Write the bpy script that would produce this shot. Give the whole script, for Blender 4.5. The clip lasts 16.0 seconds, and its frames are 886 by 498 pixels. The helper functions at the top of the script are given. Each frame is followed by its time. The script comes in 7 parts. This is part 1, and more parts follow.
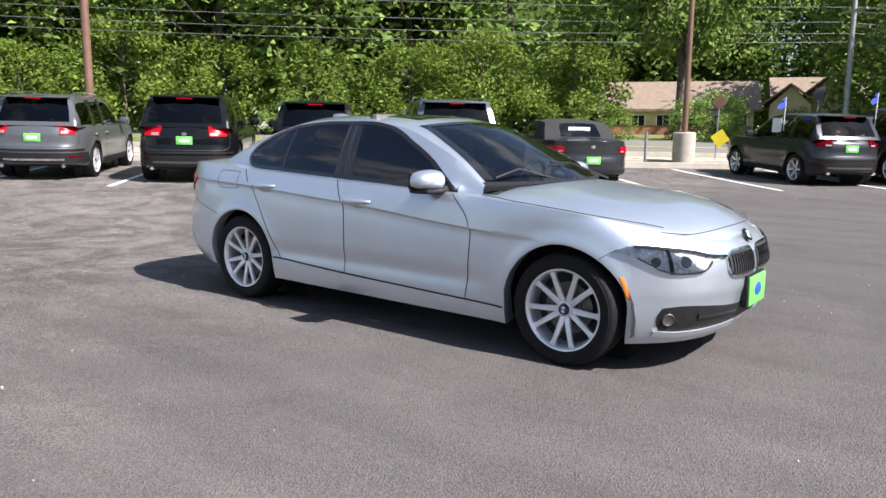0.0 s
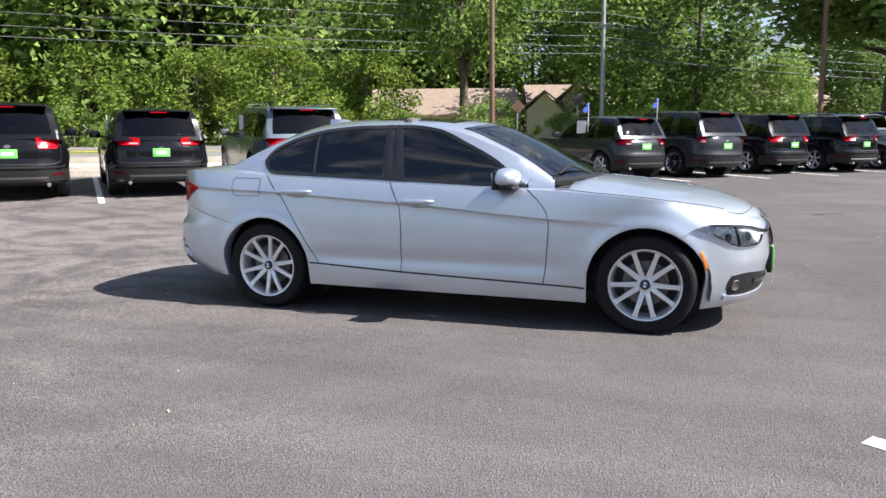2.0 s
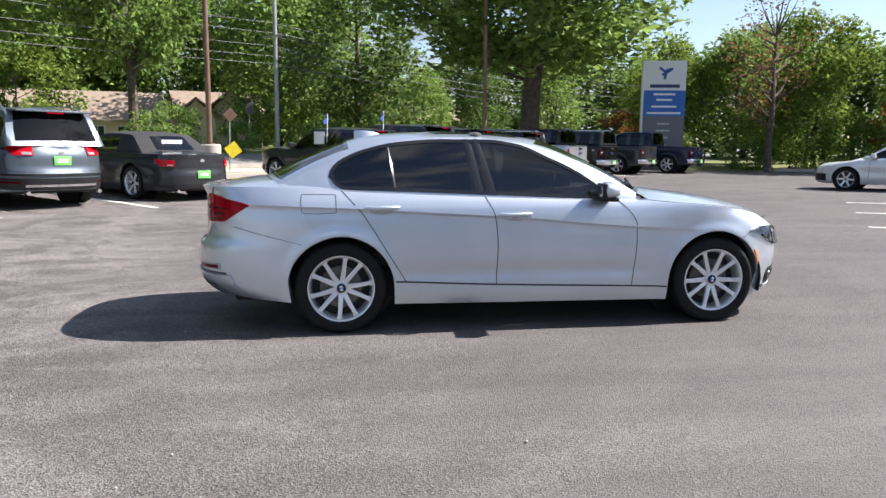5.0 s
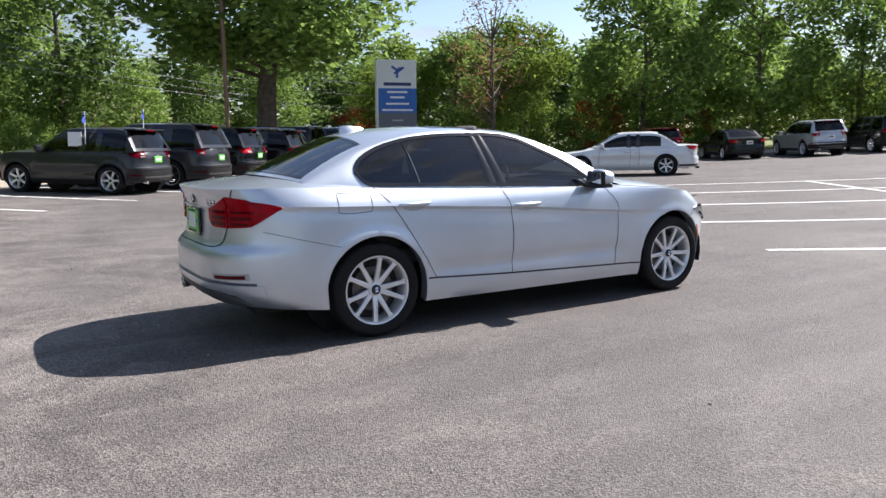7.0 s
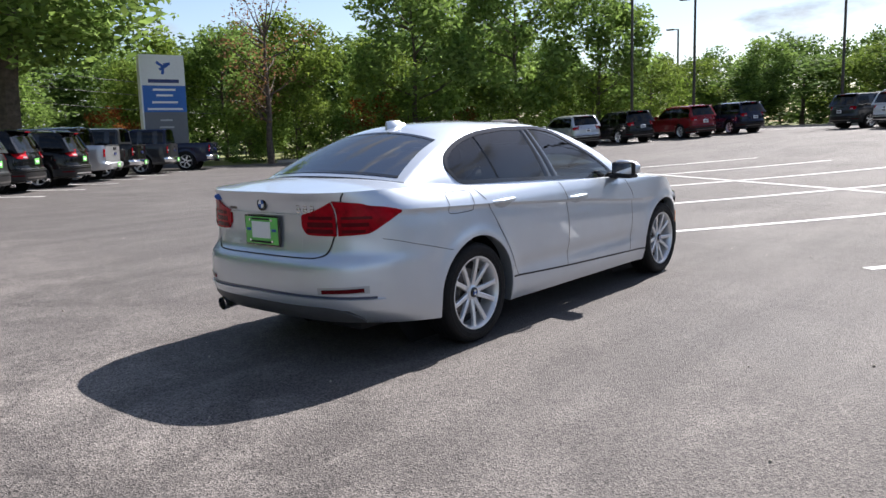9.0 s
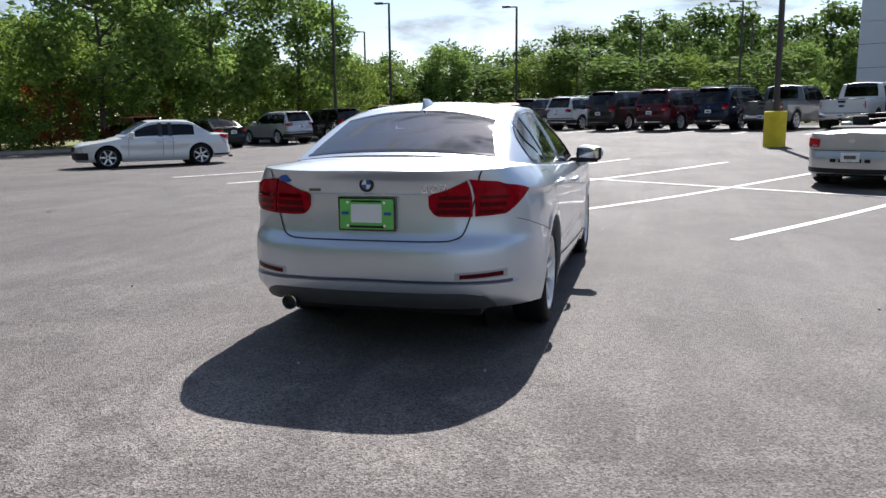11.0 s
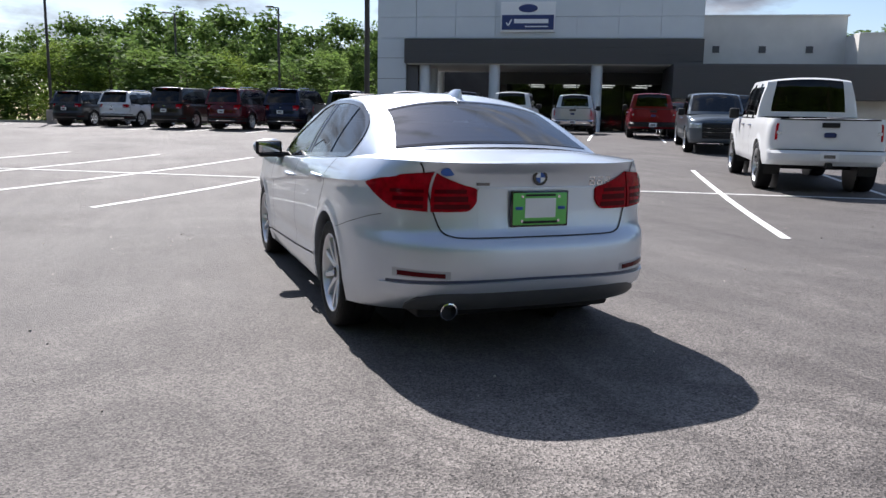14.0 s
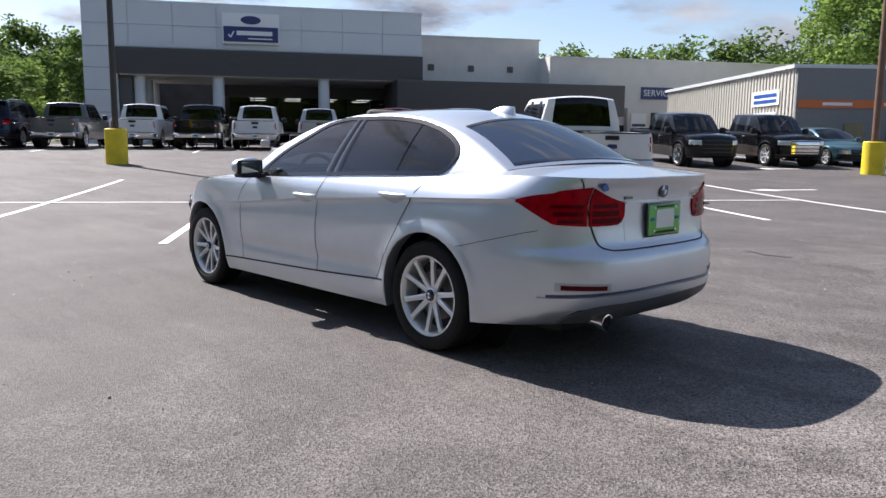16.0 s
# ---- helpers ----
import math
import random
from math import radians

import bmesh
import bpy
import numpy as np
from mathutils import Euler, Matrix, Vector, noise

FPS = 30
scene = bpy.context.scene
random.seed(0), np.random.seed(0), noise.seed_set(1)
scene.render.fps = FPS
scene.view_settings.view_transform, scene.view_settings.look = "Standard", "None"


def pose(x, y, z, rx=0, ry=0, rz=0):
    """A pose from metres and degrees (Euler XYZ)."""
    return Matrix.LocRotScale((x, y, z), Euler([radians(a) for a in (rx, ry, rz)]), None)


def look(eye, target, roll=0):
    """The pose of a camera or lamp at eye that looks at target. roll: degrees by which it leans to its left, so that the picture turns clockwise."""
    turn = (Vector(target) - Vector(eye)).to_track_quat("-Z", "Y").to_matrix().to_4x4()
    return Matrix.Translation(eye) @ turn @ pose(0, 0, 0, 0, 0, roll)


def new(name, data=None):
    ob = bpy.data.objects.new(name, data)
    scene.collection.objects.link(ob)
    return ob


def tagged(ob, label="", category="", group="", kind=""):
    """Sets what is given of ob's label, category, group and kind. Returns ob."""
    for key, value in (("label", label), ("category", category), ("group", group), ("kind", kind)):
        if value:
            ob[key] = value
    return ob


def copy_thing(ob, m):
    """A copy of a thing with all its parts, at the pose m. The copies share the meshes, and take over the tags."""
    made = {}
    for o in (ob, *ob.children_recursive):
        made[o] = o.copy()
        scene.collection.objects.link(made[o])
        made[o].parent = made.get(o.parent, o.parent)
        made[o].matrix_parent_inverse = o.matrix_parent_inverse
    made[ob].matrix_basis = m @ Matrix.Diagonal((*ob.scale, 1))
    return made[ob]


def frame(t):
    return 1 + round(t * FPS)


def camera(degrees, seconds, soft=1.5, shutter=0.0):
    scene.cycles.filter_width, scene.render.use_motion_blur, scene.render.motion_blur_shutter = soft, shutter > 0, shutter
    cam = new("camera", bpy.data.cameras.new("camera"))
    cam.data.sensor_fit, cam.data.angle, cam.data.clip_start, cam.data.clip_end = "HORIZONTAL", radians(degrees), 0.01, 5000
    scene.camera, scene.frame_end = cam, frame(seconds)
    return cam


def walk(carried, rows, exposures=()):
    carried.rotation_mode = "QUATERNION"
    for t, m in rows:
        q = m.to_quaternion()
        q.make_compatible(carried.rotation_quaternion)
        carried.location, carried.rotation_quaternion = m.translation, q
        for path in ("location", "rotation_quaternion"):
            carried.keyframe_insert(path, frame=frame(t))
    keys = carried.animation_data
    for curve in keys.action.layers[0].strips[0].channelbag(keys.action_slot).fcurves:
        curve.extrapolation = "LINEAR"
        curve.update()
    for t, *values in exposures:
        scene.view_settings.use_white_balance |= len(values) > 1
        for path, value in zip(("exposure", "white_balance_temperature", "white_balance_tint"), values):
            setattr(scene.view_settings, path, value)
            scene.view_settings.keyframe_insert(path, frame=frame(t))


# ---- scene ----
cam = camera(60.1, 16.0)
PATH = [
    (0, (3.423, -4.621, 1.33), (2.224, -3.051, 1.019), 0.5),
    (0.5, (3.062, -4.983, 1.314), (1.986, -3.325, 1.009), -0.1),
    (1, (2.707, -5.346, 1.298), (1.77, -3.605, 0.996), -0.5),
    (1.5, (2.239, -5.644, 1.295), (1.445, -3.832, 0.998), -0.7),
    (2, (1.781, -5.888, 1.299), (1.128, -4.021, 1.005), -0.6),
    (2.5, (1.236, -6.008, 1.3), (0.728, -4.096, 1.002), -0.4),
    (3, (0.743, -6.152, 1.297), (0.378, -4.21, 0.992), -0.3),
    (3.2, (0.546, -6.206, 1.251), (0.238, -4.252, 0.951), -0.1),
    (5.3, (-1.857, -6.231, 1.351), (-1.436, -4.294, 1.084), -0.0),
    (5.5, (-2.075, -6.161, 1.331), (-1.577, -4.242, 1.067), -0.2),
    (6, (-2.657, -6.002, 1.319), (-1.965, -4.144, 1.058), -0.5),
    (6.5, (-3.157, -5.802, 1.332), (-2.29, -4.019, 1.062), -0.8),
    (7, (-3.642, -5.471, 1.328), (-2.624, -3.773, 1.045), -0.9),
    (7.5, (-4.121, -5.165, 1.346), (-2.973, -3.552, 1.058), -1.0),
    (8, (-4.532, -4.744, 1.347), (-3.26, -3.229, 1.054), -1.1),
    (8.5, (-4.935, -4.325, 1.358), (-3.542, -2.921, 1.063), -1.4),
    (9, (-5.238, -3.808, 1.353), (-3.722, -2.539, 1.051), -1.9),
    (9.2, (-5.338, -3.571, 1.359), (-3.772, -2.365, 1.053), -1.9),
    (11.3, (-6.309, -1.108, 1.26), (-4.375, -0.719, 0.932), -0.3),
    (11.5, (-6.286, -0.861, 1.251), (-4.337, -0.556, 0.92), -0.1),
    (12, (-6.407, -0.321, 1.256), (-4.438, -0.22, 0.924), 0.2),
    (12.5, (-6.364, 0.252, 1.255), (-4.395, 0.151, 0.921), 0.5),
    (13, (-6.301, 0.82, 1.244), (-4.352, 0.516, 0.912), 0.7),
    (13.5, (-6.092, 1.35, 1.223), (-4.186, 0.843, 0.894), 0.9),
    (14, (-5.89, 1.869, 1.216), (-4.046, 1.163, 0.896), 1.0),
    (14.5, (-5.631, 2.343, 1.213), (-3.865, 1.457, 0.902), 0.8),
    (15, (-5.318, 2.839, 1.205), (-3.644, 1.787, 0.907), 0.7),
    (15.5, (-5.034, 3.3, 1.209), (-3.464, 2.094, 0.921), 0.7),
    (16, (-4.664, 3.765, 1.207), (-3.21, 2.419, 0.931), 0.5),
]
EXPOSURES = [(0, 1.27, 6330, 14), (3, 1.42, 6330, 14), (6, 1.32, 6400, 15), (9, 1.10, 6380, 14), (11.5, 0.92, 6240, 13), (12.5, 0.88, 6180, 13), (14, 0.95, 6220, 14), (16, 1.03, 6330, 16)]
walk(cam, [(t, look(eye, target, roll)) for t, eye, target, roll in PATH], EXPOSURES)

# ---- sky, sun ----
SUN_ELEV, SUN_AZ = 45.0, 2.0
world = bpy.data.worlds.new("world")
scene.world = world
world.use_nodes = True
wn, wl = world.node_tree.nodes, world.node_tree.links
wn.clear()
w_out, w_bg = wn.new("ShaderNodeOutputWorld"), wn.new("ShaderNodeBackground")
sky = wn.new("ShaderNodeTexSky")
sky.sky_type, sky.sun_disc = "NISHITA", False
sky.sun_elevation, sky.sun_rotation = radians(SUN_ELEV), radians(90 - SUN_AZ)
sky.air_density, sky.dust_density, sky.ozone_density = 1.0, 0.6, 1.3
w_co = wn.new("ShaderNodeTexCoord")
w_map = wn.new("ShaderNodeMapping")
w_map.inputs["Scale"].default_value = (1.0, 1.0, 3.2)
w_n = wn.new("ShaderNodeTexNoise")
w_n.inputs["Scale"].default_value, w_n.inputs["Detail"].default_value, w_n.inputs["Roughness"].default_value = 4.2, 9, 0.58
w_r = wn.new("ShaderNodeValToRGB")
w_r.color_ramp.elements[0].position, w_r.color_ramp.elements[1].position = 0.50, 0.63
w_n2 = wn.new("ShaderNodeTexNoise")
w_n2.inputs["Scale"].default_value, w_n2.inputs["Detail"].default_value = 7.0, 7
w_r2 = wn.new("ShaderNodeValToRGB")
w_r2.color_ramp.elements[0].position, w_r2.color_ramp.elements[1].position = 0.35, 0.65
w_r2.color_ramp.elements[0].color, w_r2.color_ramp.elements[1].color = (1.9, 2.2, 2.7, 1), (4.5, 4.7, 5.0, 1)
w_mix = wn.new("ShaderNodeMix")
w_mix.data_type = "RGBA"
wl.new(w_co.outputs["Generated"], w_map.inputs["Vector"])
wl.new(w_map.outputs["Vector"], w_n.inputs["Vector"])
wl.new(w_map.outputs["Vector"], w_n2.inputs["Vector"])
wl.new(w_n.outputs["Fac"], w_r.inputs["Fac"])
wl.new(w_n2.outputs["Fac"], w_r2.inputs["Fac"])
wl.new(w_r.outputs["Color"], w_mix.inputs[0])
wl.new(sky.outputs["Color"], w_mix.inputs[6])
wl.new(w_r2.outputs["Color"], w_mix.inputs[7])
wl.new(w_mix.outputs[2], w_bg.inputs["Color"])
w_bg.inputs["Strength"].default_value = 0.069
wl.new(w_bg.outputs["Background"], w_out.inputs["Surface"])
sun = new("sun", bpy.data.lights.new("sun", "SUN"))
sun.data.energy, sun.data.angle, sun.data.color = 4.8, radians(0.53), (1.0, 0.955, 0.88)
sun.matrix_world = look((60 * math.cos(radians(SUN_AZ)), 60 * math.sin(radians(SUN_AZ)), 60 * math.tan(radians(SUN_ELEV))), (0, 0, 0))


# ---- materials ----
def mat(name, base, rough=0.5, metal=0.0, vary=0.0, scale=8.0, bump=0.0, bscale=60.0, coat=0.0, base2=None, objvary=0.0, island=0.0, fine=0.0, emit=0.0, spec=0.5):
    m = bpy.data.materials.new(name)
    m.use_nodes = True
    n, l = m.node_tree.nodes, m.node_tree.links
    p = n["Principled BSDF"]
    p.inputs["Base Color"].default_value = (*base, 1)
    p.inputs["Roughness"].default_value, p.inputs["Metallic"].default_value = rough, metal
    p.inputs["Coat Weight"].default_value, p.inputs["Coat Roughness"].default_value = coat, 0.03
    p.inputs["Specular IOR Level"].default_value = spec
    if emit:
        p.inputs["Emission Color"].default_value, p.inputs["Emission Strength"].default_value = (*base, 1), emit
    co = n.new("ShaderNodeTexCoord")
    if vary or base2:
        t = n.new("ShaderNodeTexNoise")
        t.inputs["Scale"].default_value, t.inputs["Detail"].default_value, t.inputs["Roughness"].default_value = scale, 6, 0.6
        l.new(co.outputs["Object"], t.inputs["Vector"])
        r = n.new("ShaderNodeValToRGB")
        r.color_ramp.elements[0].position, r.color_ramp.elements[1].position = 0.34, 0.68
        b2 = base2 or tuple(min(1, c * (1 + vary)) for c in base)
        r.color_ramp.elements[0].color = (*(base if base2 else tuple(c * (1 - vary) for c in base)), 1)
        r.color_ramp.elements[1].color = (*b2, 1)
        l.new(t.outputs["Fac"], r.inputs["Fac"])
        out = r.outputs["Color"]
        if fine:
            t2 = n.new("ShaderNodeTexNoise")
            t2.inputs["Scale"].default_value, t2.inputs["Detail"].default_value = scale * 14, 5
            l.new(co.outputs["Object"], t2.inputs["Vector"])
            ma = n.new("ShaderNodeMapRange")
            ma.inputs[1].default_value, ma.inputs[2].default_value, ma.inputs[3].default_value, ma.inputs[4].default_value = 0.3, 0.7, 1 - fine, 1 + fine
            l.new(t2.outputs["Fac"], ma.inputs[0])
            mx = n.new("ShaderNodeVectorMath")
            mx.operation = "SCALE"
            l.new(out, mx.inputs[0])
            l.new(ma.outputs[0], mx.inputs["Scale"])
            out = mx.outputs[0]
        if objvary or island:
            src = n.new("ShaderNodeNewGeometry").outputs["Random Per Island"] if island else n.new("ShaderNodeObjectInfo").outputs["Random"]
            mb = n.new("ShaderNodeMapRange")
            k = island or objvary
            mb.inputs[3].default_value, mb.inputs[4].default_value = 1 - k, 1 + k
            l.new(src, mb.inputs[0])
            mz = n.new("ShaderNodeVectorMath")
            mz.operation = "SCALE"
            l.new(out, mz.inputs[0])
            l.new(mb.outputs[0], mz.inputs["Scale"])
            out = mz.outputs[0]
        l.new(out, p.inputs["Base Color"])
    if bump:
        t3 = n.new("ShaderNodeTexNoise")
        t3.inputs["Scale"].default_value, t3.inputs["Detail"].default_value = bscale, 4
        l.new(co.outputs["Object"], t3.inputs["Vector"])
        b = n.new("ShaderNodeBump")
        b.inputs["Strength"].default_value, b.inputs["Distance"].default_value = bump, 0.01
        l.new(t3.outputs["Fac"], b.inputs["Height"])
        l.new(b.outputs["Normal"], p.inputs["Normal"])
    return m


def glass_mat(name, tint, fres=1.5):
    m = bpy.data.materials.new(name)
    m.use_nodes = True
    n, l = m.node_tree.nodes, m.node_tree.links
    n.clear()
    o, mix = n.new("ShaderNodeOutputMaterial"), n.new("ShaderNodeMixShader")
    tr, gl, fr = n.new("ShaderNodeBsdfTransparent"), n.new("ShaderNodeBsdfGlossy"), n.new("ShaderNodeFresnel")
    tr.inputs["Color"].default_value = (*tint, 1)
    gl.inputs["Roughness"].default_value = 0.015
    fr.inputs["IOR"].default_value = fres
    l.new(fr.outputs["Fac"], mix.inputs[0])
    l.new(tr.outputs[0], mix.inputs[1])
    l.new(gl.outputs[0], mix.inputs[2])
    l.new(mix.outputs[0], o.inputs["Surface"])
    return m


def paint(name, c, metal=0.55, rough=0.33, coat=0.8):
    m = mat(name, c, rough, metal, coat=coat, vary=0.03, scale=3.0, spec=0.15)
    n, l = m.node_tree.nodes, m.node_tree.links
    co, v, b = n.new("ShaderNodeTexCoord"), n.new("ShaderNodeTexNoise"), n.new("ShaderNodeBump")
    v.inputs["Scale"].default_value = 900
    b.inputs["Strength"].default_value, b.inputs["Distance"].default_value = 0.06 if metal > 0.3 else 0.015, 0.001
    l.new(co.outputs["Object"], v.inputs["Vector"])
    l.new(v.outputs["Fac"], b.inputs["Height"])
    l.new(b.outputs["Normal"], n["Principled BSDF"].inputs["Normal"])
    return m


def asphalt_mat(name):
    m = bpy.data.materials.new(name)
    m.use_nodes = True
    n, l = m.node_tree.nodes, m.node_tree.links
    p = n["Principled BSDF"]
    co = n.new("ShaderNodeTexCoord")

    def tex(scale, detail=4, rough=0.55, dist=0.0):
        t = n.new("ShaderNodeTexNoise")
        t.inputs["Scale"].default_value, t.inputs["Detail"].default_value = scale, detail
        t.inputs["Roughness"].default_value, t.inputs["Distortion"].default_value = rough, dist
        l.new(co.outputs["Object"], t.inputs["Vector"])
        return t.outputs["Fac"]

    def ramp(src, a, b, ca, cb):
        r = n.new("ShaderNodeValToRGB")
        r.color_ramp.elements[0].position, r.color_ramp.elements[1].position = a, b
        r.color_ramp.elements[0].color, r.color_ramp.elements[1].color = (*ca, 1), (*cb, 1)
        l.new(src, r.inputs["Fac"])
        return r.outputs["Color"]

    def mul(a, b):
        x = n.new("ShaderNodeMix")
        x.data_type, x.blend_type = "RGBA", "MULTIPLY"
        x.inputs[0].default_value = 1.0
        l.new(a, x.inputs[6])
        l.new(b, x.inputs[7])
        return x.outputs[2]
    def stretched(sx, sy, turn, scale, detail=5):
        mp = n.new("ShaderNodeMapping")
        mp.inputs["Scale"].default_value = (sx, sy, 1.0)
        mp.inputs["Rotation"].default_value = (0, 0, radians(turn))
        l.new(co.outputs["Object"], mp.inputs["Vector"])
        t = n.new("ShaderNodeTexNoise")
        t.inputs["Scale"].default_value, t.inputs["Detail"].default_value, t.inputs["Roughness"].default_value = scale, detail, 0.6
        l.new(mp.outputs["Vector"], t.inputs["Vector"])
        return t.outputs["Fac"]

    def blend(fac, a, b):
        x = n.new("ShaderNodeMix")
        x.data_type = "RGBA"
        l.new(fac, x.inputs[0])
        l.new(a, x.inputs[6])
        l.new(b, x.inputs[7])
        return x.outputs[2]
    # the older, open-grained half of the surface lies behind the car (-x), with a ragged edge
    xyz = n.new("ShaderNodeSeparateXYZ")
    l.new(co.outputs["Object"], xyz.inputs[0])
    ragged = n.new("ShaderNodeMath")
    ragged.operation = "MULTIPLY_ADD"
    ragged.inputs[1].default_value = 7.0
    l.new(tex(0.42, 7, 0.68, 1.6), ragged.inputs[0])
    l.new(xyz.outputs["X"], ragged.inputs[2])
    worn = n.new("ShaderNodeMapRange")
    worn.inputs[1].default_value, worn.inputs[2].default_value = 3.6, -0.8
    worn.inputs[3].default_value, worn.inputs[4].default_value = 0.0, 1.0
    l.new(ragged.outputs[0], worn.inputs[0])
    worn = worn.outputs[0]
    big = ramp(tex(0.3, 6, 0.66, 1.2), 0.36, 0.66, ASPHALT_A, ASPHALT_B)
    mid = ramp(tex(1.3, 6, 0.65, 0.4), 0.3, 0.7, (0.92, 0.92, 0.925), (1.07, 1.07, 1.065))
    vo = n.new("ShaderNodeTexVoronoi")
    vo.inputs["Scale"].default_value = 120
    l.new(co.outputs["Object"], vo.inputs["Vector"])
    fine_grain = ramp(vo.outputs["Color"], 0.1, 0.95, (0.70, 0.70, 0.705), (1.28, 1.27, 1.26))
    open_grain = ramp(vo.outputs["Color"], 0.1, 0.95, (0.36, 0.365, 0.37), (2.55, 2.5, 2.42))
    grain = blend(worn, fine_grain, open_grain)
    streak = ramp(stretched(0.22, 2.4, 24, 1.0), 0.3, 0.7, (0.85, 0.85, 0.855), (1.13, 1.13, 1.125))
    blot = ramp(tex(0.55, 8, 0.72, 2.6), 0.44, 0.54, (0.69, 0.685, 0.69), (1.08, 1.08, 1.075))
    none = ramp(tex(0.5, 3), 0.3, 0.7, (0.95, 0.95, 0.95), (1.03, 1.03, 1.03))
    c = mul(mul(mul(mul(big, mid), streak), blend(worn, none, blot)), grain)
    l.new(c, p.inputs["Base Color"])
    rr = n.new("ShaderNodeMapRange")
    rr.inputs[3].default_value, rr.inputs[4].default_value = 0.62, 0.85
    l.new(tex(0.5, 5), rr.inputs[0])
    l.new(rr.outputs[0], p.inputs["Roughness"])
    p.inputs["Specular IOR Level"].default_value = 0.25
    b = n.new("ShaderNodeBump")
    b.inputs["Strength"].default_value, b.inputs["Distance"].default_value = 0.7, 0.007
    l.new(vo.outputs["Distance"], b.inputs["Height"])
    b2 = n.new("ShaderNodeBump")
    b2.inputs["Strength"].default_value, b2.inputs["Distance"].default_value = 0.4, 0.006
    l.new(tex(190, 3), b2.inputs["Height"])
    l.new(b.outputs["Normal"], b2.inputs["Normal"])
    l.new(b2.outputs["Normal"], p.inputs["Normal"])
    return m


ASPHALT_A, ASPHALT_B = (0.094, 0.086, 0.084), (0.128, 0.118, 0.114)
M_ASPHALT = asphalt_mat("asphalt")
M_ROAD = mat("old_road", (0.17, 0.165, 0.155), 0.85, vary=0.12, scale=0.8, fine=0.12, bump=0.3, bscale=70)
M_CONC = mat("concrete", (0.40, 0.36, 0.31), 0.85, vary=0.14, scale=2.0, fine=0.1, bump=0.3, bscale=40)
M_GRASS = mat("grass_soil", (0.10, 0.13, 0.035), 0.95, base2=(0.20, 0.19, 0.07), scale=0.6, fine=0.35, bump=0.8, bscale=25)
M_LINE = mat("line_paint", (0.72, 0.72, 0.70), 0.7, vary=0.1, scale=5, fine=0.12, bump=0.3, bscale=80)
M_SILVER = paint("silver_paint", (0.57, 0.625, 0.70), 0.82, 0.42, 1.0)
# darker copy of the body silver, with the shade of hollows in its colour
M_SILVERSHADE = paint("silver_recess_shade", (0.40, 0.44, 0.50), 0.8, 0.45, 0.6)
# dark blue that paints the shade and reflection along the rear bumper ledge
M_LEDGESHADE = mat("ledge_shade", (0.03, 0.045, 0.09), 0.3, coat=0.5)
M_BLACKPL = mat("black_plastic", (0.014, 0.014, 0.015), 0.5, vary=0.2, scale=20, spec=0.3)
M_GLOSSBLK = mat("gloss_black", (0.012, 0.012, 0.013), 0.12, coat=0.5)
M_SEAM = mat("seam", (0.02, 0.02, 0.022), 0.7)
M_RUBBER = mat("rubber", (0.009, 0.009, 0.010), 0.65, vary=0.25, scale=14, bump=0.25, bscale=120, spec=0.22)
M_RIM = mat("rim_alloy", (0.74, 0.75, 0.77), 0.30, 0.6, coat=0.5)
M_RIMDK = mat("rim_dark", (0.05, 0.05, 0.052), 0.35, 0.6)
M_BRAKE = mat("brake_steel", (0.16, 0.15, 0.145), 0.45, 0.8, vary=0.2, scale=30)
M_CHROME = mat("chrome", (0.72, 0.73, 0.75), 0.09, 1.0)
M_RED = mat("lamp_red", (0.30, 0.001, 0.008), 0.12, coat=0.0, spec=0.10, vary=0.35, scale=22)
M_REDDK = mat("lamp_red_dark", (0.085, 0.0, 0.004), 0.12, coat=0.0, spec=0.12)
M_CLEAR = mat("lamp_clear", (0.66, 0.68, 0.70), 0.12, 0.45, coat=1.0)
M_HLAMP = mat("headlamp_bowl", (0.72, 0.74, 0.77), 0.30, 0.15, vary=0.45, scale=40)
M_RINGL = mat("ring_light", (0.80, 0.82, 0.84), 0.25, 0.0, coat=1.0)
M_AMBER = mat("lamp_amber", (0.75, 0.20, 0.015), 0.25, coat=0.8)
M_WHITE = mat("white_sheet", (0.78, 0.79, 0.80), 0.6, vary=0.03)
M_GREEN = mat("dealer_green", (0.16, 0.56, 0.12), 0.45, vary=0.04)
M_BLUE = mat("sign_blue", (0.02, 0.09, 0.36), 0.4, vary=0.04)
M_NAVY = mat("sign_navy", (0.02, 0.035, 0.14), 0.4, vary=0.04)
M_CABIN = mat("cabin_dark", (0.022, 0.022, 0.024), 0.8, vary=0.2, scale=10)
M_SEAT = mat("seat_leather", (0.09, 0.085, 0.08), 0.6, vary=0.1, scale=12)
M_LENS = glass_mat("lamp_lens", (0.92, 0.93, 0.94), 1.45)
M_GLASS = glass_mat("tinted_glass", (0.10, 0.115, 0.12), 1.85)
M_WSHIELD = glass_mat("windscreen_glass", (0.55, 0.61, 0.62), 1.85)
M_REARGLASS = glass_mat("rear_screen_glass", (0.11, 0.125, 0.14), 4.4)
M_PRIVACY = glass_mat("privacy_glass", (0.035, 0.037, 0.04))
M_STEELPOLE = mat("galvanised", (0.42, 0.43, 0.43), 0.45, 0.6, vary=0.15, scale=6)
M_BROWNPOLE = mat("brown_pole", (0.16, 0.09, 0.06), 0.5, vary=0.15, scale=4)
M_DARKPOLE = mat("dark_pole", (0.05, 0.042, 0.035), 0.5, vary=0.15, scale=4)
M_YELLOW = mat("safety_yellow", (0.72, 0.56, 0.02), 0.55, vary=0.12, scale=3, bump=0.2, bscale=30)
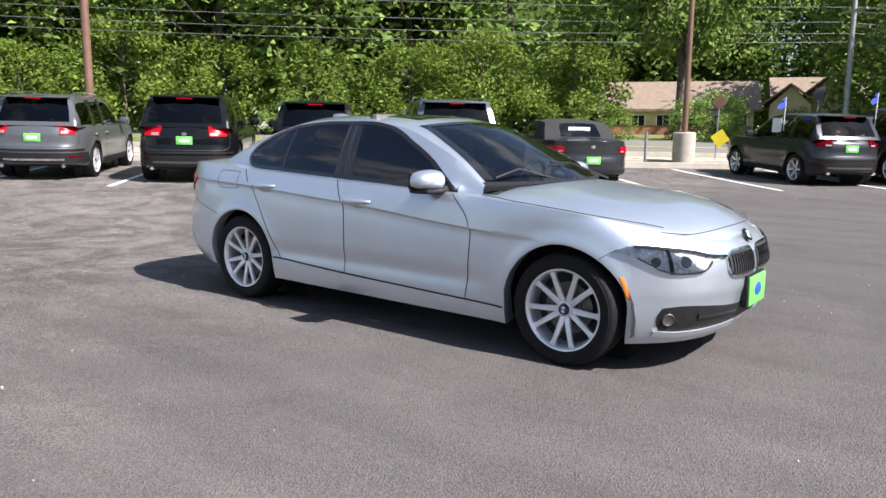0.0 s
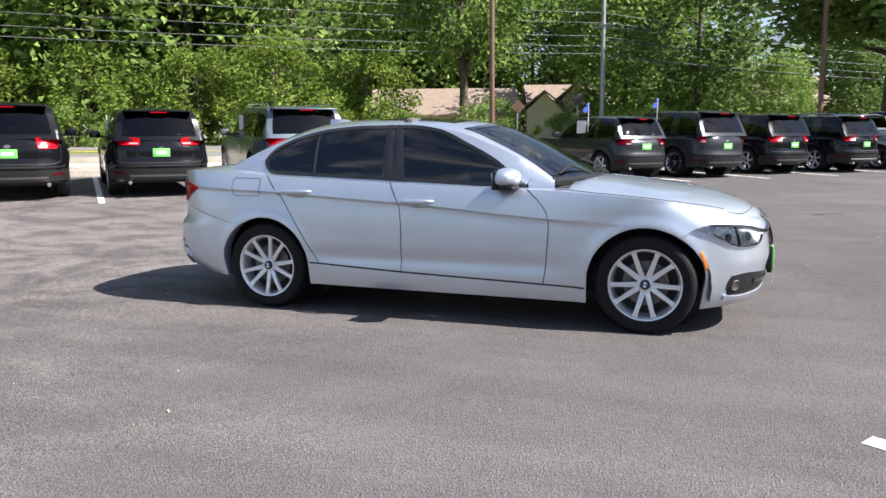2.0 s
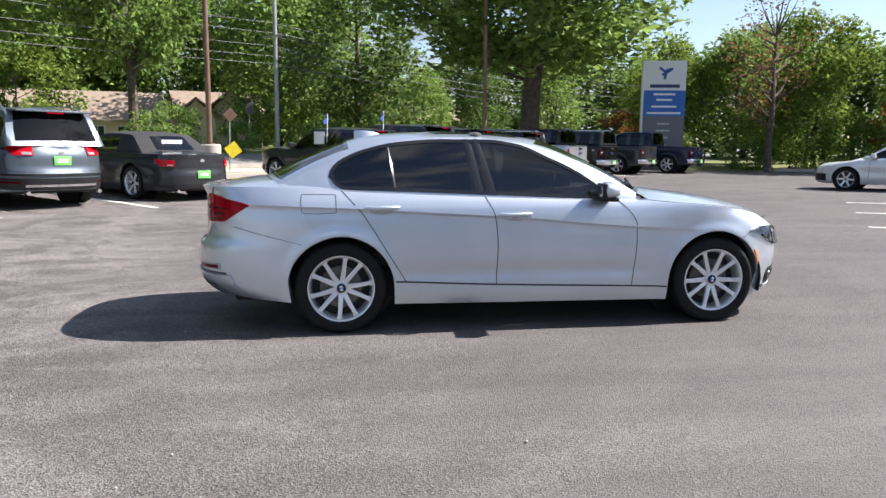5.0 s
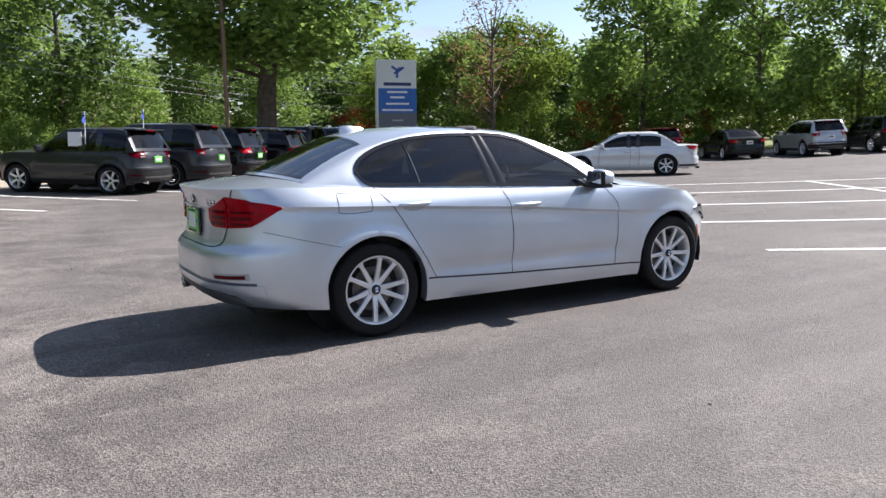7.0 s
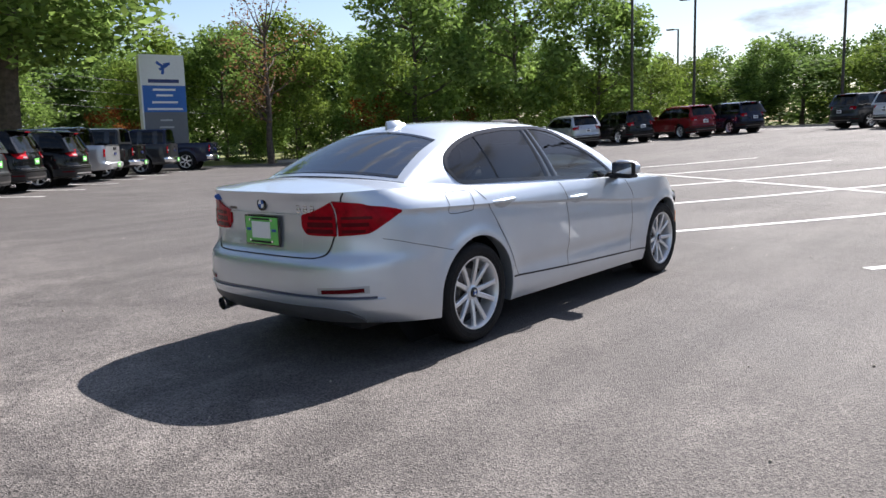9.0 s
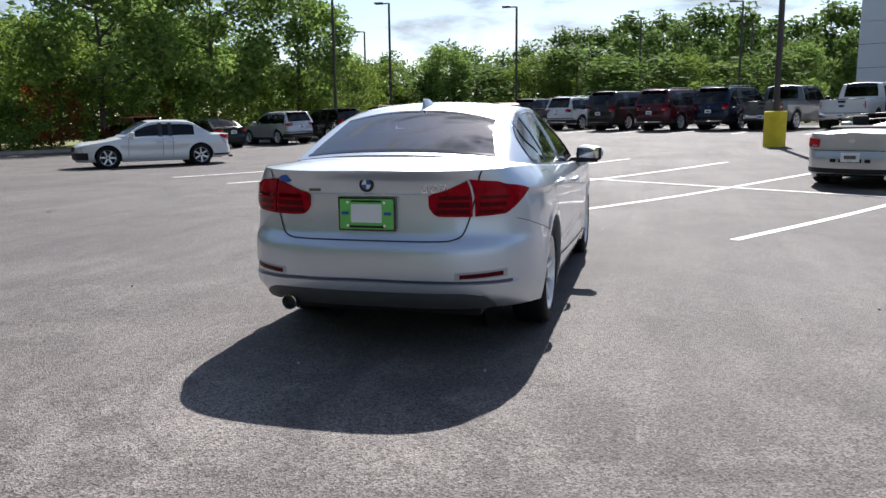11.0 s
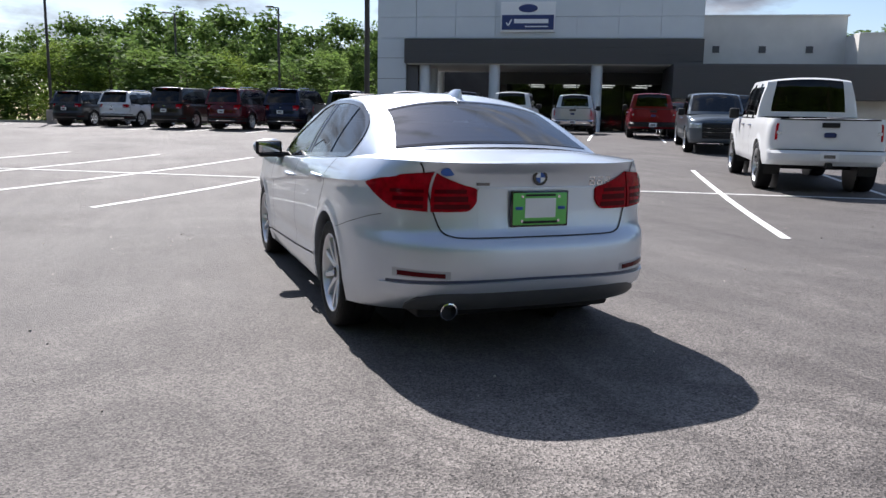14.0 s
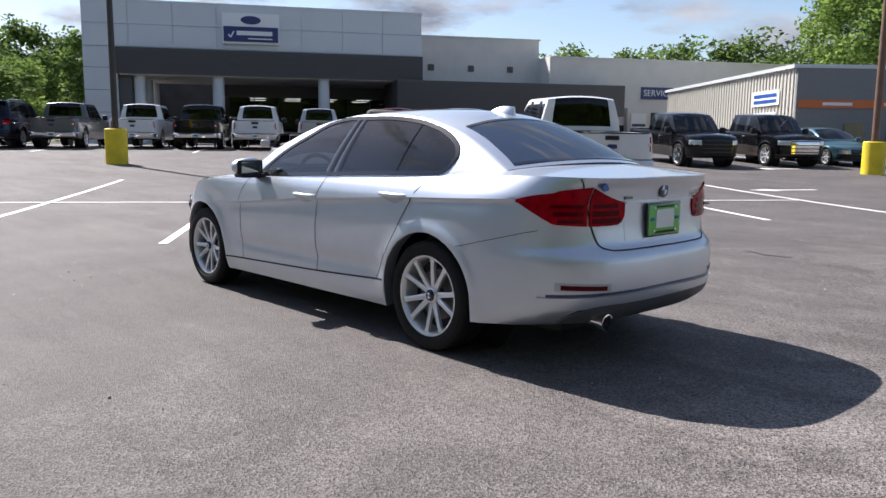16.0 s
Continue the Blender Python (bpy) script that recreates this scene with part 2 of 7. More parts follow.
M_BARK = mat("bark", (0.10, 0.078, 0.06), 0.95, vary=0.4, scale=5, bump=1.0, bscale=18)
M_WIRE = mat("wire", (0.10, 0.10, 0.10), 0.6)


# ---- geometry helpers ----
def part(name, bm, material, parent, label="", smooth=True):
    if isinstance(bm, bpy.types.Mesh):
        me = bm
    else:
        me = bpy.data.meshes.new(name)
        bm.to_mesh(me)
        bm.free()
        if smooth:
            for poly in me.polygons:
                poly.use_smooth = True
            me.set_sharp_from_angle(angle=radians(38))
        me.materials.append(material)
    ob = new(name, me)
    if parent is not None:
        ob.parent = parent
    return tagged(ob, label)


def part_lr(name, bm, material, parent, label=""):
    """The same as part(), but the two sides of the car become two parts."""
    for s in (1, -1):
        b = bm.copy()
        bmesh.ops.delete(b, geom=[v for v in b.verts if v.co.y * s < 0], context="VERTS")
        part(name, b, material, parent, label)
    bm.free()


def thing(name, m, label, category, group="", kind=""):
    ob = new(name)
    ob.empty_display_size = 0.2
    ob.matrix_world = m
    return tagged(ob, label, category, group, kind)


def solid(name, bm, material, label, category, group="", kind="", smooth=False):
    return tagged(part(name, bm, material, None, smooth=smooth), label, category, group, kind)


def add_box(bm, c, s, m=None, bevel=0.0):
    r = bmesh.ops.create_cube(bm, size=1.0, matrix=(m or Matrix()) @ Matrix.LocRotScale(c, None, s))
    if bevel:
        es = list({e for v in r["verts"] for e in v.link_edges})
        bmesh.ops.bevel(bm, geom=es, offset=bevel, segments=2, profile=0.5, affect="EDGES")
    return bm


def box(c, s, m=None, bevel=0.0):
    return add_box(bmesh.new(), c, s, m, bevel)


def add_tube(bm, pts, rad, seg=10, cap=True):
    rings = []
    pts = [Vector(p) for p in pts]
    rads = rad if isinstance(rad, (list, tuple)) else [rad] * len(pts)
    for i, p in enumerate(pts):
        d = (pts[min(i + 1, len(pts) - 1)] - pts[max(i - 1, 0)]).normalized()
        a = d.cross(Vector((0, 0, 1)) if abs(d.z) < 0.9 else Vector((1, 0, 0))).normalized()
        b = d.cross(a)
        rings.append([bm.verts.new(p + rads[i] * (math.cos(2 * math.pi * k / seg) * a + math.sin(2 * math.pi * k / seg) * b)) for k in range(seg)])
    for r0, r1 in zip(rings, rings[1:]):
        for k in range(seg):
            bm.faces.new((r0[k], r0[(k + 1) % seg], r1[(k + 1) % seg], r1[k]))
    if cap:
        bm.faces.new(rings[0])
        bm.faces.new(rings[-1])
    return bm


def tube(pts, rad, seg=10):
    return add_tube(bmesh.new(), pts, rad, seg)


def lathe(profile, seg=40, axis="y"):
    """Turns a list of (radius, offset) round the y axis (or z)."""
    bm = bmesh.new()
    rings = []
    for r, o in profile:
        ring = []
        for k in range(seg):
            a = 2 * math.pi * k / seg
            c, s = r * math.cos(a), r * math.sin(a)
            ring.append(bm.verts.new((c, o, s) if axis == "y" else (c, s, o)))
        rings.append(ring)
    for a, b in zip(rings, rings[1:]):
        for k in range(seg):
            bm.faces.new((a[k], a[(k + 1) % seg], b[(k + 1) % seg], b[k]))
    return bm


def grid(points, skip=None, mirror=False):
    """A sheet from rows of points; skip(i, j) leaves a face out; mirror adds the other side (-y)."""
    bm = bmesh.new()
    for sgn in ((1, -1) if mirror else (1,)):
        vs = [[bm.verts.new((p[0], sgn * p[1], p[2])) for p in row] for row in points]
        for i in range(len(vs) - 1):
            for j in range(len(vs[i]) - 1):
                if skip and skip(i, j):
                    continue
                q = (vs[i][j], vs[i + 1][j], vs[i + 1][j + 1], vs[i][j + 1])
                bm.faces.new(q if sgn > 0 else q[::-1])
    bmesh.ops.delete(bm, geom=[v for v in bm.verts if not v.link_faces], context="VERTS")
    bmesh.ops.remove_doubles(bm, verts=bm.verts, dist=2e-4)
    return bm


def orient(bm, c=(0, 0, 0.5)):
    """Turns the faces outwards from c."""
    c = Vector(c)
    bm.normal_update()
    if sum((f.calc_center_median() - c).dot(f.normal) * f.calc_area() for f in bm.faces) < 0:
        bmesh.ops.reverse_faces(bm, faces=bm.faces)
    return bm


def curve(pts):
    """A smooth monotone curve through (x, y) pairs in rising x."""
    xs, ys = [p[0] for p in pts], [p[1] for p in pts]
    n = len(xs)
    d = [(ys[i + 1] - ys[i]) / (xs[i + 1] - xs[i]) for i in range(n - 1)]
    t = [d[0]] + [0.0 if d[i - 1] * d[i] <= 0 else 2 * d[i - 1] * d[i] / (d[i - 1] + d[i]) for i in range(1, n - 1)] + [d[-1]]

    def f(x):
        if x <= xs[0]:
            return ys[0]
        if x >= xs[-1]:
            return ys[-1]
        i = max(k for k in range(n - 1) if xs[k] <= x)
        h = xs[i + 1] - xs[i]
        u = (x - xs[i]) / h
        return ((2 * u ** 3 - 3 * u * u + 1) * ys[i] + (u ** 3 - 2 * u * u + u) * h * t[i] + (3 * u * u - 2 * u ** 3) * ys[i + 1] + (u ** 3 - u * u) * h * t[i + 1])
    return f


def catmull(pts, per):
    """Points of a smooth line through tuples, per steps a stretch."""
    out = []
    n = len(pts)
    for i in range(n - 1):
        p0, p1, p2, p3 = (Vector(pts[max(0, min(n - 1, k))]) for k in (i - 1, i, i + 1, i + 2))
        for k in range(per):
            u = k / per
            out.append(0.5 * (2 * p1 + (p2 - p0) * u + (2 * p0 - 5 * p1 + 4 * p2 - p3) * u * u + (3 * p1 - p0 - 3 * p2 + p3) * u ** 3))
    out.append(Vector(pts[-1]))
    return out


def smoothstep(a, b, x):
    u = min(1.0, max(0.0, (x - a) / (b - a)))
    return u * u * (3 - 2 * u)


def ground_z(x, y):
    cx, cy = max(-45, min(60, x)), max(-45, min(45, y))
    z = -0.0041 * cx + 0.0023 * cy + 0.00097 * cx * cx - 0.00113 * cx * cy + 0.00031 * cy * cy
    z -= math.log1p(math.exp(min(40, 6 * (z - 0.9)))) / 6
    return z * smoothstep(3.0, 11.0, math.hypot(x, y))


def on_ground(x, y, yaw, lift=0.0):
    e = 0.8
    gx, gy = (ground_z(x + e, y) - ground_z(x - e, y)) / (2 * e), (ground_z(x, y + e) - ground_z(x, y - e)) / (2 * e)
    up = Vector((-gx, -gy, 1)).normalized()
    f = Vector((math.cos(radians(yaw)), math.sin(radians(yaw)), 0))
    f = (f - up * f.dot(up)).normalized()
    left = up.cross(f)
    m = Matrix((f, left, up)).transposed().to_4x4()
    m.translation = (x, y, ground_z(x, y) + lift)
    return m


def text_bm(words, size, depth=0.01):
    c = bpy.data.curves.new("lettering", "FONT")
    c.body, c.size, c.extrude, c.align_x, c.align_y = words, size, depth, "CENTER", "CENTER"
    ob = bpy.data.objects.new("lettering", c)
    scene.collection.objects.link(ob)
    me = bpy.data.meshes.new_from_object(ob.evaluated_get(bpy.context.evaluated_depsgraph_get()))
    bpy.data.objects.remove(ob)
    bpy.data.curves.remove(c)
    bm = bmesh.new()
    bm.from_mesh(me)
    bpy.data.meshes.remove(me)
    return bm


# ---- vehicles ----
class Shell:
    """The lower body of a vehicle, front to +x, resting on z = 0: a plan outline at each height, wheel arches cut from below."""

    def __init__(self, front, rear, half, belt, top, sill, arches, xf, xr, n=2.8, extra=None, nr=None):
        self.F, self.R, self.Y, self.belt, self.top, self.sill = curve(front), curve(rear), curve(half), curve(belt), curve(top), curve(sill)
        self.arches, self.xf, self.xr, self.n, self.extra, self.nr = arches, xf, xr, n, extra, nr or n

    def at(self, q, z):
        """q: 0 rear middle, 1 rear corner's end, 2 front corner's start, 3 front middle."""
        Y, e = self.Y(z), 2 / (self.nr if q < 1 else self.n)
        if q < 1:
            a = q * math.pi / 2
            x, y = self.xr - (self.xr - self.R(z)) * math.cos(a) ** e, Y * math.sin(a) ** e if q > 0 else 0.0
        elif q > 2:
            a = (3 - q) * math.pi / 2
            x, y = self.xf + (self.F(z) - self.xf) * math.cos(a) ** e, Y * math.sin(a) ** e if q < 3 else 0.0
        else:
            x, y = self.xr + (q - 1) * (self.xf - self.xr), Y
        if self.extra and y > 0.3:
            y += self.extra(x, z)
        return Vector((x, y, z))

    def q_x(self, x, z):
        if x < self.xr:
            u = min(1, (self.xr - x) / (self.xr - self.R(z)))
            return math.acos(u ** (self.nr / 2)) * 2 / math.pi
        if x > self.xf:
            u = min(1, (x - self.xf) / (self.F(z) - self.xf))
            return 3 - math.acos(u ** (self.n / 2)) * 2 / math.pi
        return 1 + (x - self.xr) / (self.xf - self.xr)

    def q_y(self, y, z, front=False):
        a = math.asin(min(1, max(0, y) / self.Y(z)) ** ((self.n if front else self.nr) / 2)) * 2 / math.pi
        return 3 - a if front else a

    def bottom(self, x):
        z = self.sill(x)
        for xc, zc, r in self.arches:
            if abs(x - xc) < r:
                z = max(z, zc + math.sqrt(r * r - (x - xc) ** 2))
        return z

    def normal(self, q, z):
        d = 0.004
        a, b = self.at(min(3, q + d), z) - self.at(max(0, q - d), z), self.at(q, z + 0.006) - self.at(q, z - 0.006)
        n = a.cross(b)
        n = n.normalized() if n.length > 1e-9 else Vector((1, 0, 0))
        p = self.at(q, z)
        return n if n.dot(p - Vector((max(-1.2, min(1.2, p.x)) * 0.8, 0, p.z))) > 0 else -n

    def columns(self, nc, step):
        qs = [k / nc for k in range(nc)]
        xs = set()
        x = self.xr
        while x < self.xf:
            xs.add(round(x, 4))
            x += step
        for xc, zc, r in self.arches:
            for k in range(19):
                xs.add(round(xc - r * math.cos(math.pi * k / 18) * 0.9999, 4))
            for s in (-1, 1):
                xs.add(round(xc + s * (r + 0.002), 4))
        qs += [1 + (x - self.xr) / (self.xf - self.xr) for x in sorted(xs) if self.xr <= x <= self.xf]
        more = [self.q_x(x, 0.45) for x in sorted(xs) if x > self.xf or x < self.xr]
        qs += [2 + k / nc for k in range(nc + 1)] + more
        qs = sorted(qs)
        return [q for i, q in enumerate(qs) if i == 0 or q - qs[i - 1] > 1e-5]

    def grid(self, nc=12, step=0.12, nv=20, deck=(0.985, 0.965, 0.93, 0.88, 0.8, 0.65, 0.5, 0.35, 0.18, 0.0), open_deck=(), line=None):
        rows, keep = [], []
        for q in self.columns(nc, step):
            zt = 0.8
            for _ in range(5):
                zt = self.belt(self.at(q, zt).x)
            zb = self.bottom(self.at(q, 0.4).x)
            lip = self.at(q, zb)
            col = [Vector((lip.x * 0.995, max(0, lip.y - 0.09), zb + 0.01)), Vector((lip.x * 0.998, max(0, lip.y - 0.012), zb - 0.004))]
            lo = nv * 3 // 4
            zm = min(zt - 0.01, max(zb + 0.02, line(self.at(q, 0.8).x))) if line else 0.0
            for k in range(nv + 1):
                z = zb + (zt - zb) * k / nv
                if line:
                    z = zb + (zm - zb) * k / lo if k <= lo else zm + (zt - zm) * (k - lo) / (nv - lo)
                col.append(self.at(q, z))
            p = col[-1]
            zc = max(p.z, self.top(p.x))
            for f in deck:
                col.append(Vector((p.x, p.y * f, p.z + (zc - p.z) * (1 - f ** 2.4))))
            rows.append(col)
            keep.append(p.x)
        base = nv + 2

        def skip(i, j):
            if j < base:
                return False
            x = (keep[i] + keep[i + 1]) / 2
            return any(a < x < b and j - base >= lim for a, b, lim in open_deck)
        return grid(rows, skip, mirror=True)


def patch(sh, qa, qb, z0, z1, off=0.004, nu=10, nv=4, sides=(1, -1), skirt=0.012, bm=None):
    """A panel lying on the shell, between q and height limits (z0, z1: numbers or functions of 0..1 along it), with turned-in edges.
    One that reaches the middle of the car runs across it in one piece."""
    bm = bm or bmesh.new()
    f0 = z0 if callable(z0) else (lambda u: z0)
    f1 = z1 if callable(z1) else (lambda u: z1)
    us = [(i / nu, 1) for i in range(nu + 1)]
    if len(sides) == 2 and qa == 0.0:
        runs = [[(u, -1) for u, _ in us[:0:-1]] + us]
    elif len(sides) == 2 and qb == 3.0:
        runs = [us + [(u, -1) for u, _ in us[-2::-1]]]
    else:
        runs = [[(u, s) for u, _ in us] for s in sides]
    for run in runs:
        top, low = [], []
        for u, s in run:
            q = qa + (qb - qa) * u
            a, b = [], []
            for j in range(nv + 1):
                z = f0(u) + (f1(u) - f0(u)) * j / nv
                n = sh.normal(q, z)
                p = sh.at(q, z) + off * n
                r = p - skirt * n
                a.append(Vector((p.x, s * p.y, p.z)))
                b.append(Vector((r.x, s * r.y, r.z)))
            top.append(a)
            low.append(b)
        m = len(run) - 1
        bv = [[bm.verts.new(v) for v in row] for row in top]
        for i in range(m):
            for j in range(nv):
                bm.faces.new((bv[i][j], bv[i + 1][j], bv[i + 1][j + 1], bv[i][j + 1]))
        ring = [(0, j) for j in range(nv + 1)] + [(i, nv) for i in range(1, m + 1)] + [(m, j) for j in range(nv - 1, -1, -1)] + [(i, 0) for i in range(m - 1, 0, -1)]
        r0, r1 = [bm.verts.new(top[i][j]) for i, j in ring], [bm.verts.new(low[i][j]) for i, j in ring]
        for k in range(len(ring)):
            n = (k + 1) % len(ring)
            bm.faces.new((r0[k], r0[n], r1[n], r1[k]))
    return bm


def seam(sh, pts, width=0.007, off=0.0015, sides=(1, -1), per=6, bm=None):
    """A dark joint drawn along (q, z) points on the shell."""
    bm = bm or bmesh.new()
    line = catmull([(q, z, 0) for q, z in pts], per)
    for s in sides:
        prev = None
        ps = [sh.at(v.x, v.y) + off * sh.normal(v.x, v.y) for v in line]
        for i, p in enumerate(ps):
            d = ps[min(i + 1, len(ps) - 1)] - ps[max(0, i - 1)]
            w = d.cross(sh.normal(line[i].x, line[i].y))
            w = w.normalized() * width / 2 if w.length > 1e-9 else Vector((0, 0, width / 2))
            a, b = p + w, p - w
            cur = [bm.verts.new((v.x, s * v.y, v.z)) for v in (a, b)]
            if prev:
                bm.faces.new((prev[0], cur[0], cur[1], prev[1]))
            prev = cur
    return bm


class House:
    """The greenhouse above the belt: belt line, roof rail and centre line station by station."""

    def __init__(self, stations, per=6, bulge=0.02, crown=2.2):
        self.per = per
        B, R, C = ([catmull([st[k] for st in stations], per) for k in range(3)])
        self.rows, ns, nw = [], 12, 14
        self.ns, self.nw = ns, nw
        for b, r, c in zip(B, R, C):
            row = []
            for j in range(ns + 1):
                v = j / ns
                p = b.lerp(r, v)
                p.y += bulge * math.sin(math.pi * v) * min(1, (r.z - b.z) / 0.2)
                row.append(p)
            for j in range(1, nw + 1):
                w = j / nw
                k = 1 - (1 - w) ** crown
                row.append(Vector((r.x + (c.x - r.x) * (1 - (1 - w) ** 2), r.y * (1 - w), r.z + (c.z - r.z) * k)))
            self.rows.append(row)

    def sheet(self, u0, u1, j0, j1, mirror=True, off=0.0):
        i0, i1 = round(u0 * self.per), round(u1 * self.per)
        pts = [row[j0:j1 + 1] for row in self.rows[i0:i1 + 1]]
        bm = grid(pts, mirror=mirror)
        orient(bm, (0, 0, 0.3))
        if off:
            bm.normal_update()
            mv = [(v, v.normal.copy()) for v in bm.verts]
            for v, nn in mv:
                v.co += off * nn
        return bm

    def paint(self, holes):
        per = self.per

        def skip(i, j):
            return any(u0 * per - 0.1 <= i < u1 * per - 0.1 and j0 <= j < j1 for u0, u1, j0, j1 in holes)
        return orient(grid(self.rows, skip, mirror=True), (0, 0, 0.3))

    def strip(self, u0, u1, j, width, off=0.004):
        """A thin trim line along row j."""
        i0, i1 = round(u0 * self.per), round(u1 * self.per)
        bm = bmesh.new()
        for s in (1, -1):
            prev = None
            for row in self.rows[i0:i1 + 1]:
                p, d = row[j], (row[min(j + 1, len(row) - 1)] - row[max(0, j - 1)]).normalized()
                o = Vector((0, off, off * 0.3))
                a, b = p + o - d * width / 2, p + o + d * width / 2
                cur = [bm.verts.new((v.x, s * v.y, v.z)) for v in (a, b)]
                if prev:
                    bm.faces.new((prev[0], cur[0], cur[1], prev[1]))
                prev = cur
        return bm


MESH = {}


def wheel_meshes():
    t = lathe([(0.70, -0.30), (0.78, -0.335), (0.90, -0.34), (0.965, -0.31), (0.992, -0.25), (1.0, -0.16), (1.0, -0.10), (0.985, -0.095), (0.985, -0.075), (1.0, -0.07), (1.0, 0.07), (0.985, 0.075), (0.985, 0.095), (1.0, 0.10), (1.0, 0.16),
               (0.992, 0.25), (0.965, 0.31), (0.93, 0.332), (0.90, 0.338), (0.895, 0.345), (0.80, 0.345), (0.795, 0.338), (0.74, 0.325), (0.70, 0.30)], 56)
    MESH["tyre"] = part("tyre", t, M_RUBBER, None).data
    b = lathe([(0.71, -0.28), (0.66, -0.24), (0.63, 0.0), (0.655, 0.22), (0.675, 0.28), (0.70, 0.315), (0.725, 0.322), (0.735, 0.31), (0.73, 0.29)], 56)
    MESH["barrel"] = part("wheel", b, M_RIM, None).data
    d = lathe([(0.05, -0.02), (0.46, -0.02), (0.46, 0.04), (0.27, 0.05), (0.25, 0.08), (0.05, 0.08)], 40)
    MESH["brake"] = part("brake_disc", d, M_BRAKE, None).data
    c = lathe([(0.0, 0.262), (0.075, 0.262), (0.095, 0.252), (0.1, 0.20)], 28)
    MESH["cap"] = part("hub_cap", c, M_GLOSSBLK, None).data
    dk = lathe([(0.03, -0.03), (0.66, -0.03), (0.66, -0.06), (0.03, -0.06)], 36)
    MESH["dust"] = part("inner_shield", dk, M_BLACKPL, None).data
    # plainer set for the vehicles further off
    MESH["tyre_far"] = part("tyre", lathe([(0.70, -0.30), (0.90, -0.34), (0.97, -0.31), (1.0, -0.2), (1.0, 0.2), (0.97, 0.31), (0.90, 0.342), (0.78, 0.345), (0.70, 0.30)], 30), M_RUBBER, None).data
    MESH["barrel_far"] = part("wheel", lathe([(0.71, -0.28), (0.64, 0.0), (0.675, 0.28), (0.715, 0.322), (0.735, 0.29)], 30), M_RIM, None).data
    MESH["dust_far"] = part("inner_shield", lathe([(0.03, -0.03), (0.66, -0.03), (0.66, -0.06)], 18), M_BLACKPL, None).data
    MESH["hub_far"] = part("hub", lathe([(0.0, 0.225), (0.10, 0.235), (0.14, 0.215), (0.15, 0.12)], 12), M_RIM, None).data
    MESH["cap_far"] = part("hub_cap", lathe([(0.0, 0.262), (0.085, 0.262), (0.1, 0.20)], 12), M_GLOSSBLK, None).data

    def spoke(w0, w1, a0, a1, dish):
        bm = bmesh.new()
        rings = []
        for k in range(8):
            u = k / 7
            r = 0.10 + (0.695 - 0.10) * u
            a = radians(a0 + (a1 - a0) * u)
            w = w0 + (w1 - w0) * u + (0.03 * max(0, u - 0.85) / 0.15)
            y = 0.235 - dish * (1 - u) ** 2 + 0.05 * u
            c, s = math.cos(a), math.sin(a)
            ring = []
            for (dw, dy) in ((-w, -0.07), (-w, -0.012), (-w * 0.6, 0.0), (0, -0.006), (w * 0.6, 0.0), (w, -0.012), (w, -0.07)):
                ring.append(bm.verts.new((r * c - dw * s, y + dy, r * s + dw * c)))
            rings.append(ring)
        for r0, r1 in zip(rings, rings[1:]):
            for k in range(6):
                bm.faces.new((r0[k], r0[k + 1], r1[k + 1], r1[k]))
        bm.faces.new(rings[0])
        bm.faces.new(rings[-1])
        bmesh.ops.recalc_face_normals(bm, faces=bm.faces)
        return bm
    MESH["spoke_a"] = part("spoke", spoke(0.056, 0.040, 14, 16, 0.05), M_RIM, None).data
    MESH["spoke_b"] = part("spoke", spoke(0.056, 0.040, -14, -16, 0.05), M_RIM, None).data
    MESH["spoke_dark"] = part("spoke", spoke(0.085, 0.07, 0, 0, 0.04), M_RIMDK, None).data
    MESH["spoke_wide"] = part("spoke", spoke(0.085, 0.075, 0, 0, 0.04), M_RIM, None).data
    for key, material in (("quarter_blue", M_BLUE), ("quarter_white", M_WHITE)):
        w = bmesh.new()
        w.faces.new([w.verts.new((0, 0.266, 0))] + [w.verts.new((0.055 * math.cos(math.pi * i / 12), 0.266, 0.055 * math.sin(math.pi * i / 12))) for i in range(7)])
        MESH[key] = part("badge_quarter", w, material, None).data
    h = lathe([(0.09, 0.20), (0.11, 0.228), (0.14, 0.215), (0.15, 0.12)], 28)
    MESH["hub"] = part("hub", h, M_RIM, None).data
    for me in list(MESH.values()):
        for o in [o for o in bpy.data.objects if o.data is me]:
            bpy.data.objects.remove(o)


wheel_meshes()


def wheel(parent, x, y, r, style="v", width=None, turn=0.0, brake=True):
    """A wheel of radius r centred at (x, y, r); y's sign gives its outer side."""
    sc = (width or 0.225) / 0.68
    far = "" if style == "v" else "_far"
    hubw = new("wheel", MESH["barrel" + far])
    hubw.parent = parent
    hubw.matrix_basis = Matrix.Translation((x, y, r)) @ Matrix.Rotation(0 if y > 0 else math.pi, 4, "Z") @ Matrix.Rotation(radians(turn), 4, "Y") @ Matrix.Diagonal((r, sc, r, 1))

    def sub(name, key, a=0.0):
        o = new(name, MESH[key])
        o.parent = hubw
        o.matrix_basis = Matrix.Rotation(radians(a), 4, "Y")
        return o
    sub("tyre", "tyre" + far)
    if brake:
        sub("brake_disc", "brake")
    sub("inner_shield", "dust" + far)
    sub("hub_cap", "cap" + far)
    sub("hub", "hub" + far)
    if style == "v":
        for k in range(4):
            sub("badge_quarter", "quarter_white" if k % 2 else "quarter_blue", 90 * k + 20)
    if style == "v":
        for k in range(5):
            sub("spoke", "spoke_a", 72 * k)
            sub("spoke", "spoke_b", 72 * k)
    else:
        for k in range(6):
            sub("spoke", "spoke_dark" if style == "dark" else "spoke_wide", 60 * k)
    return hubw


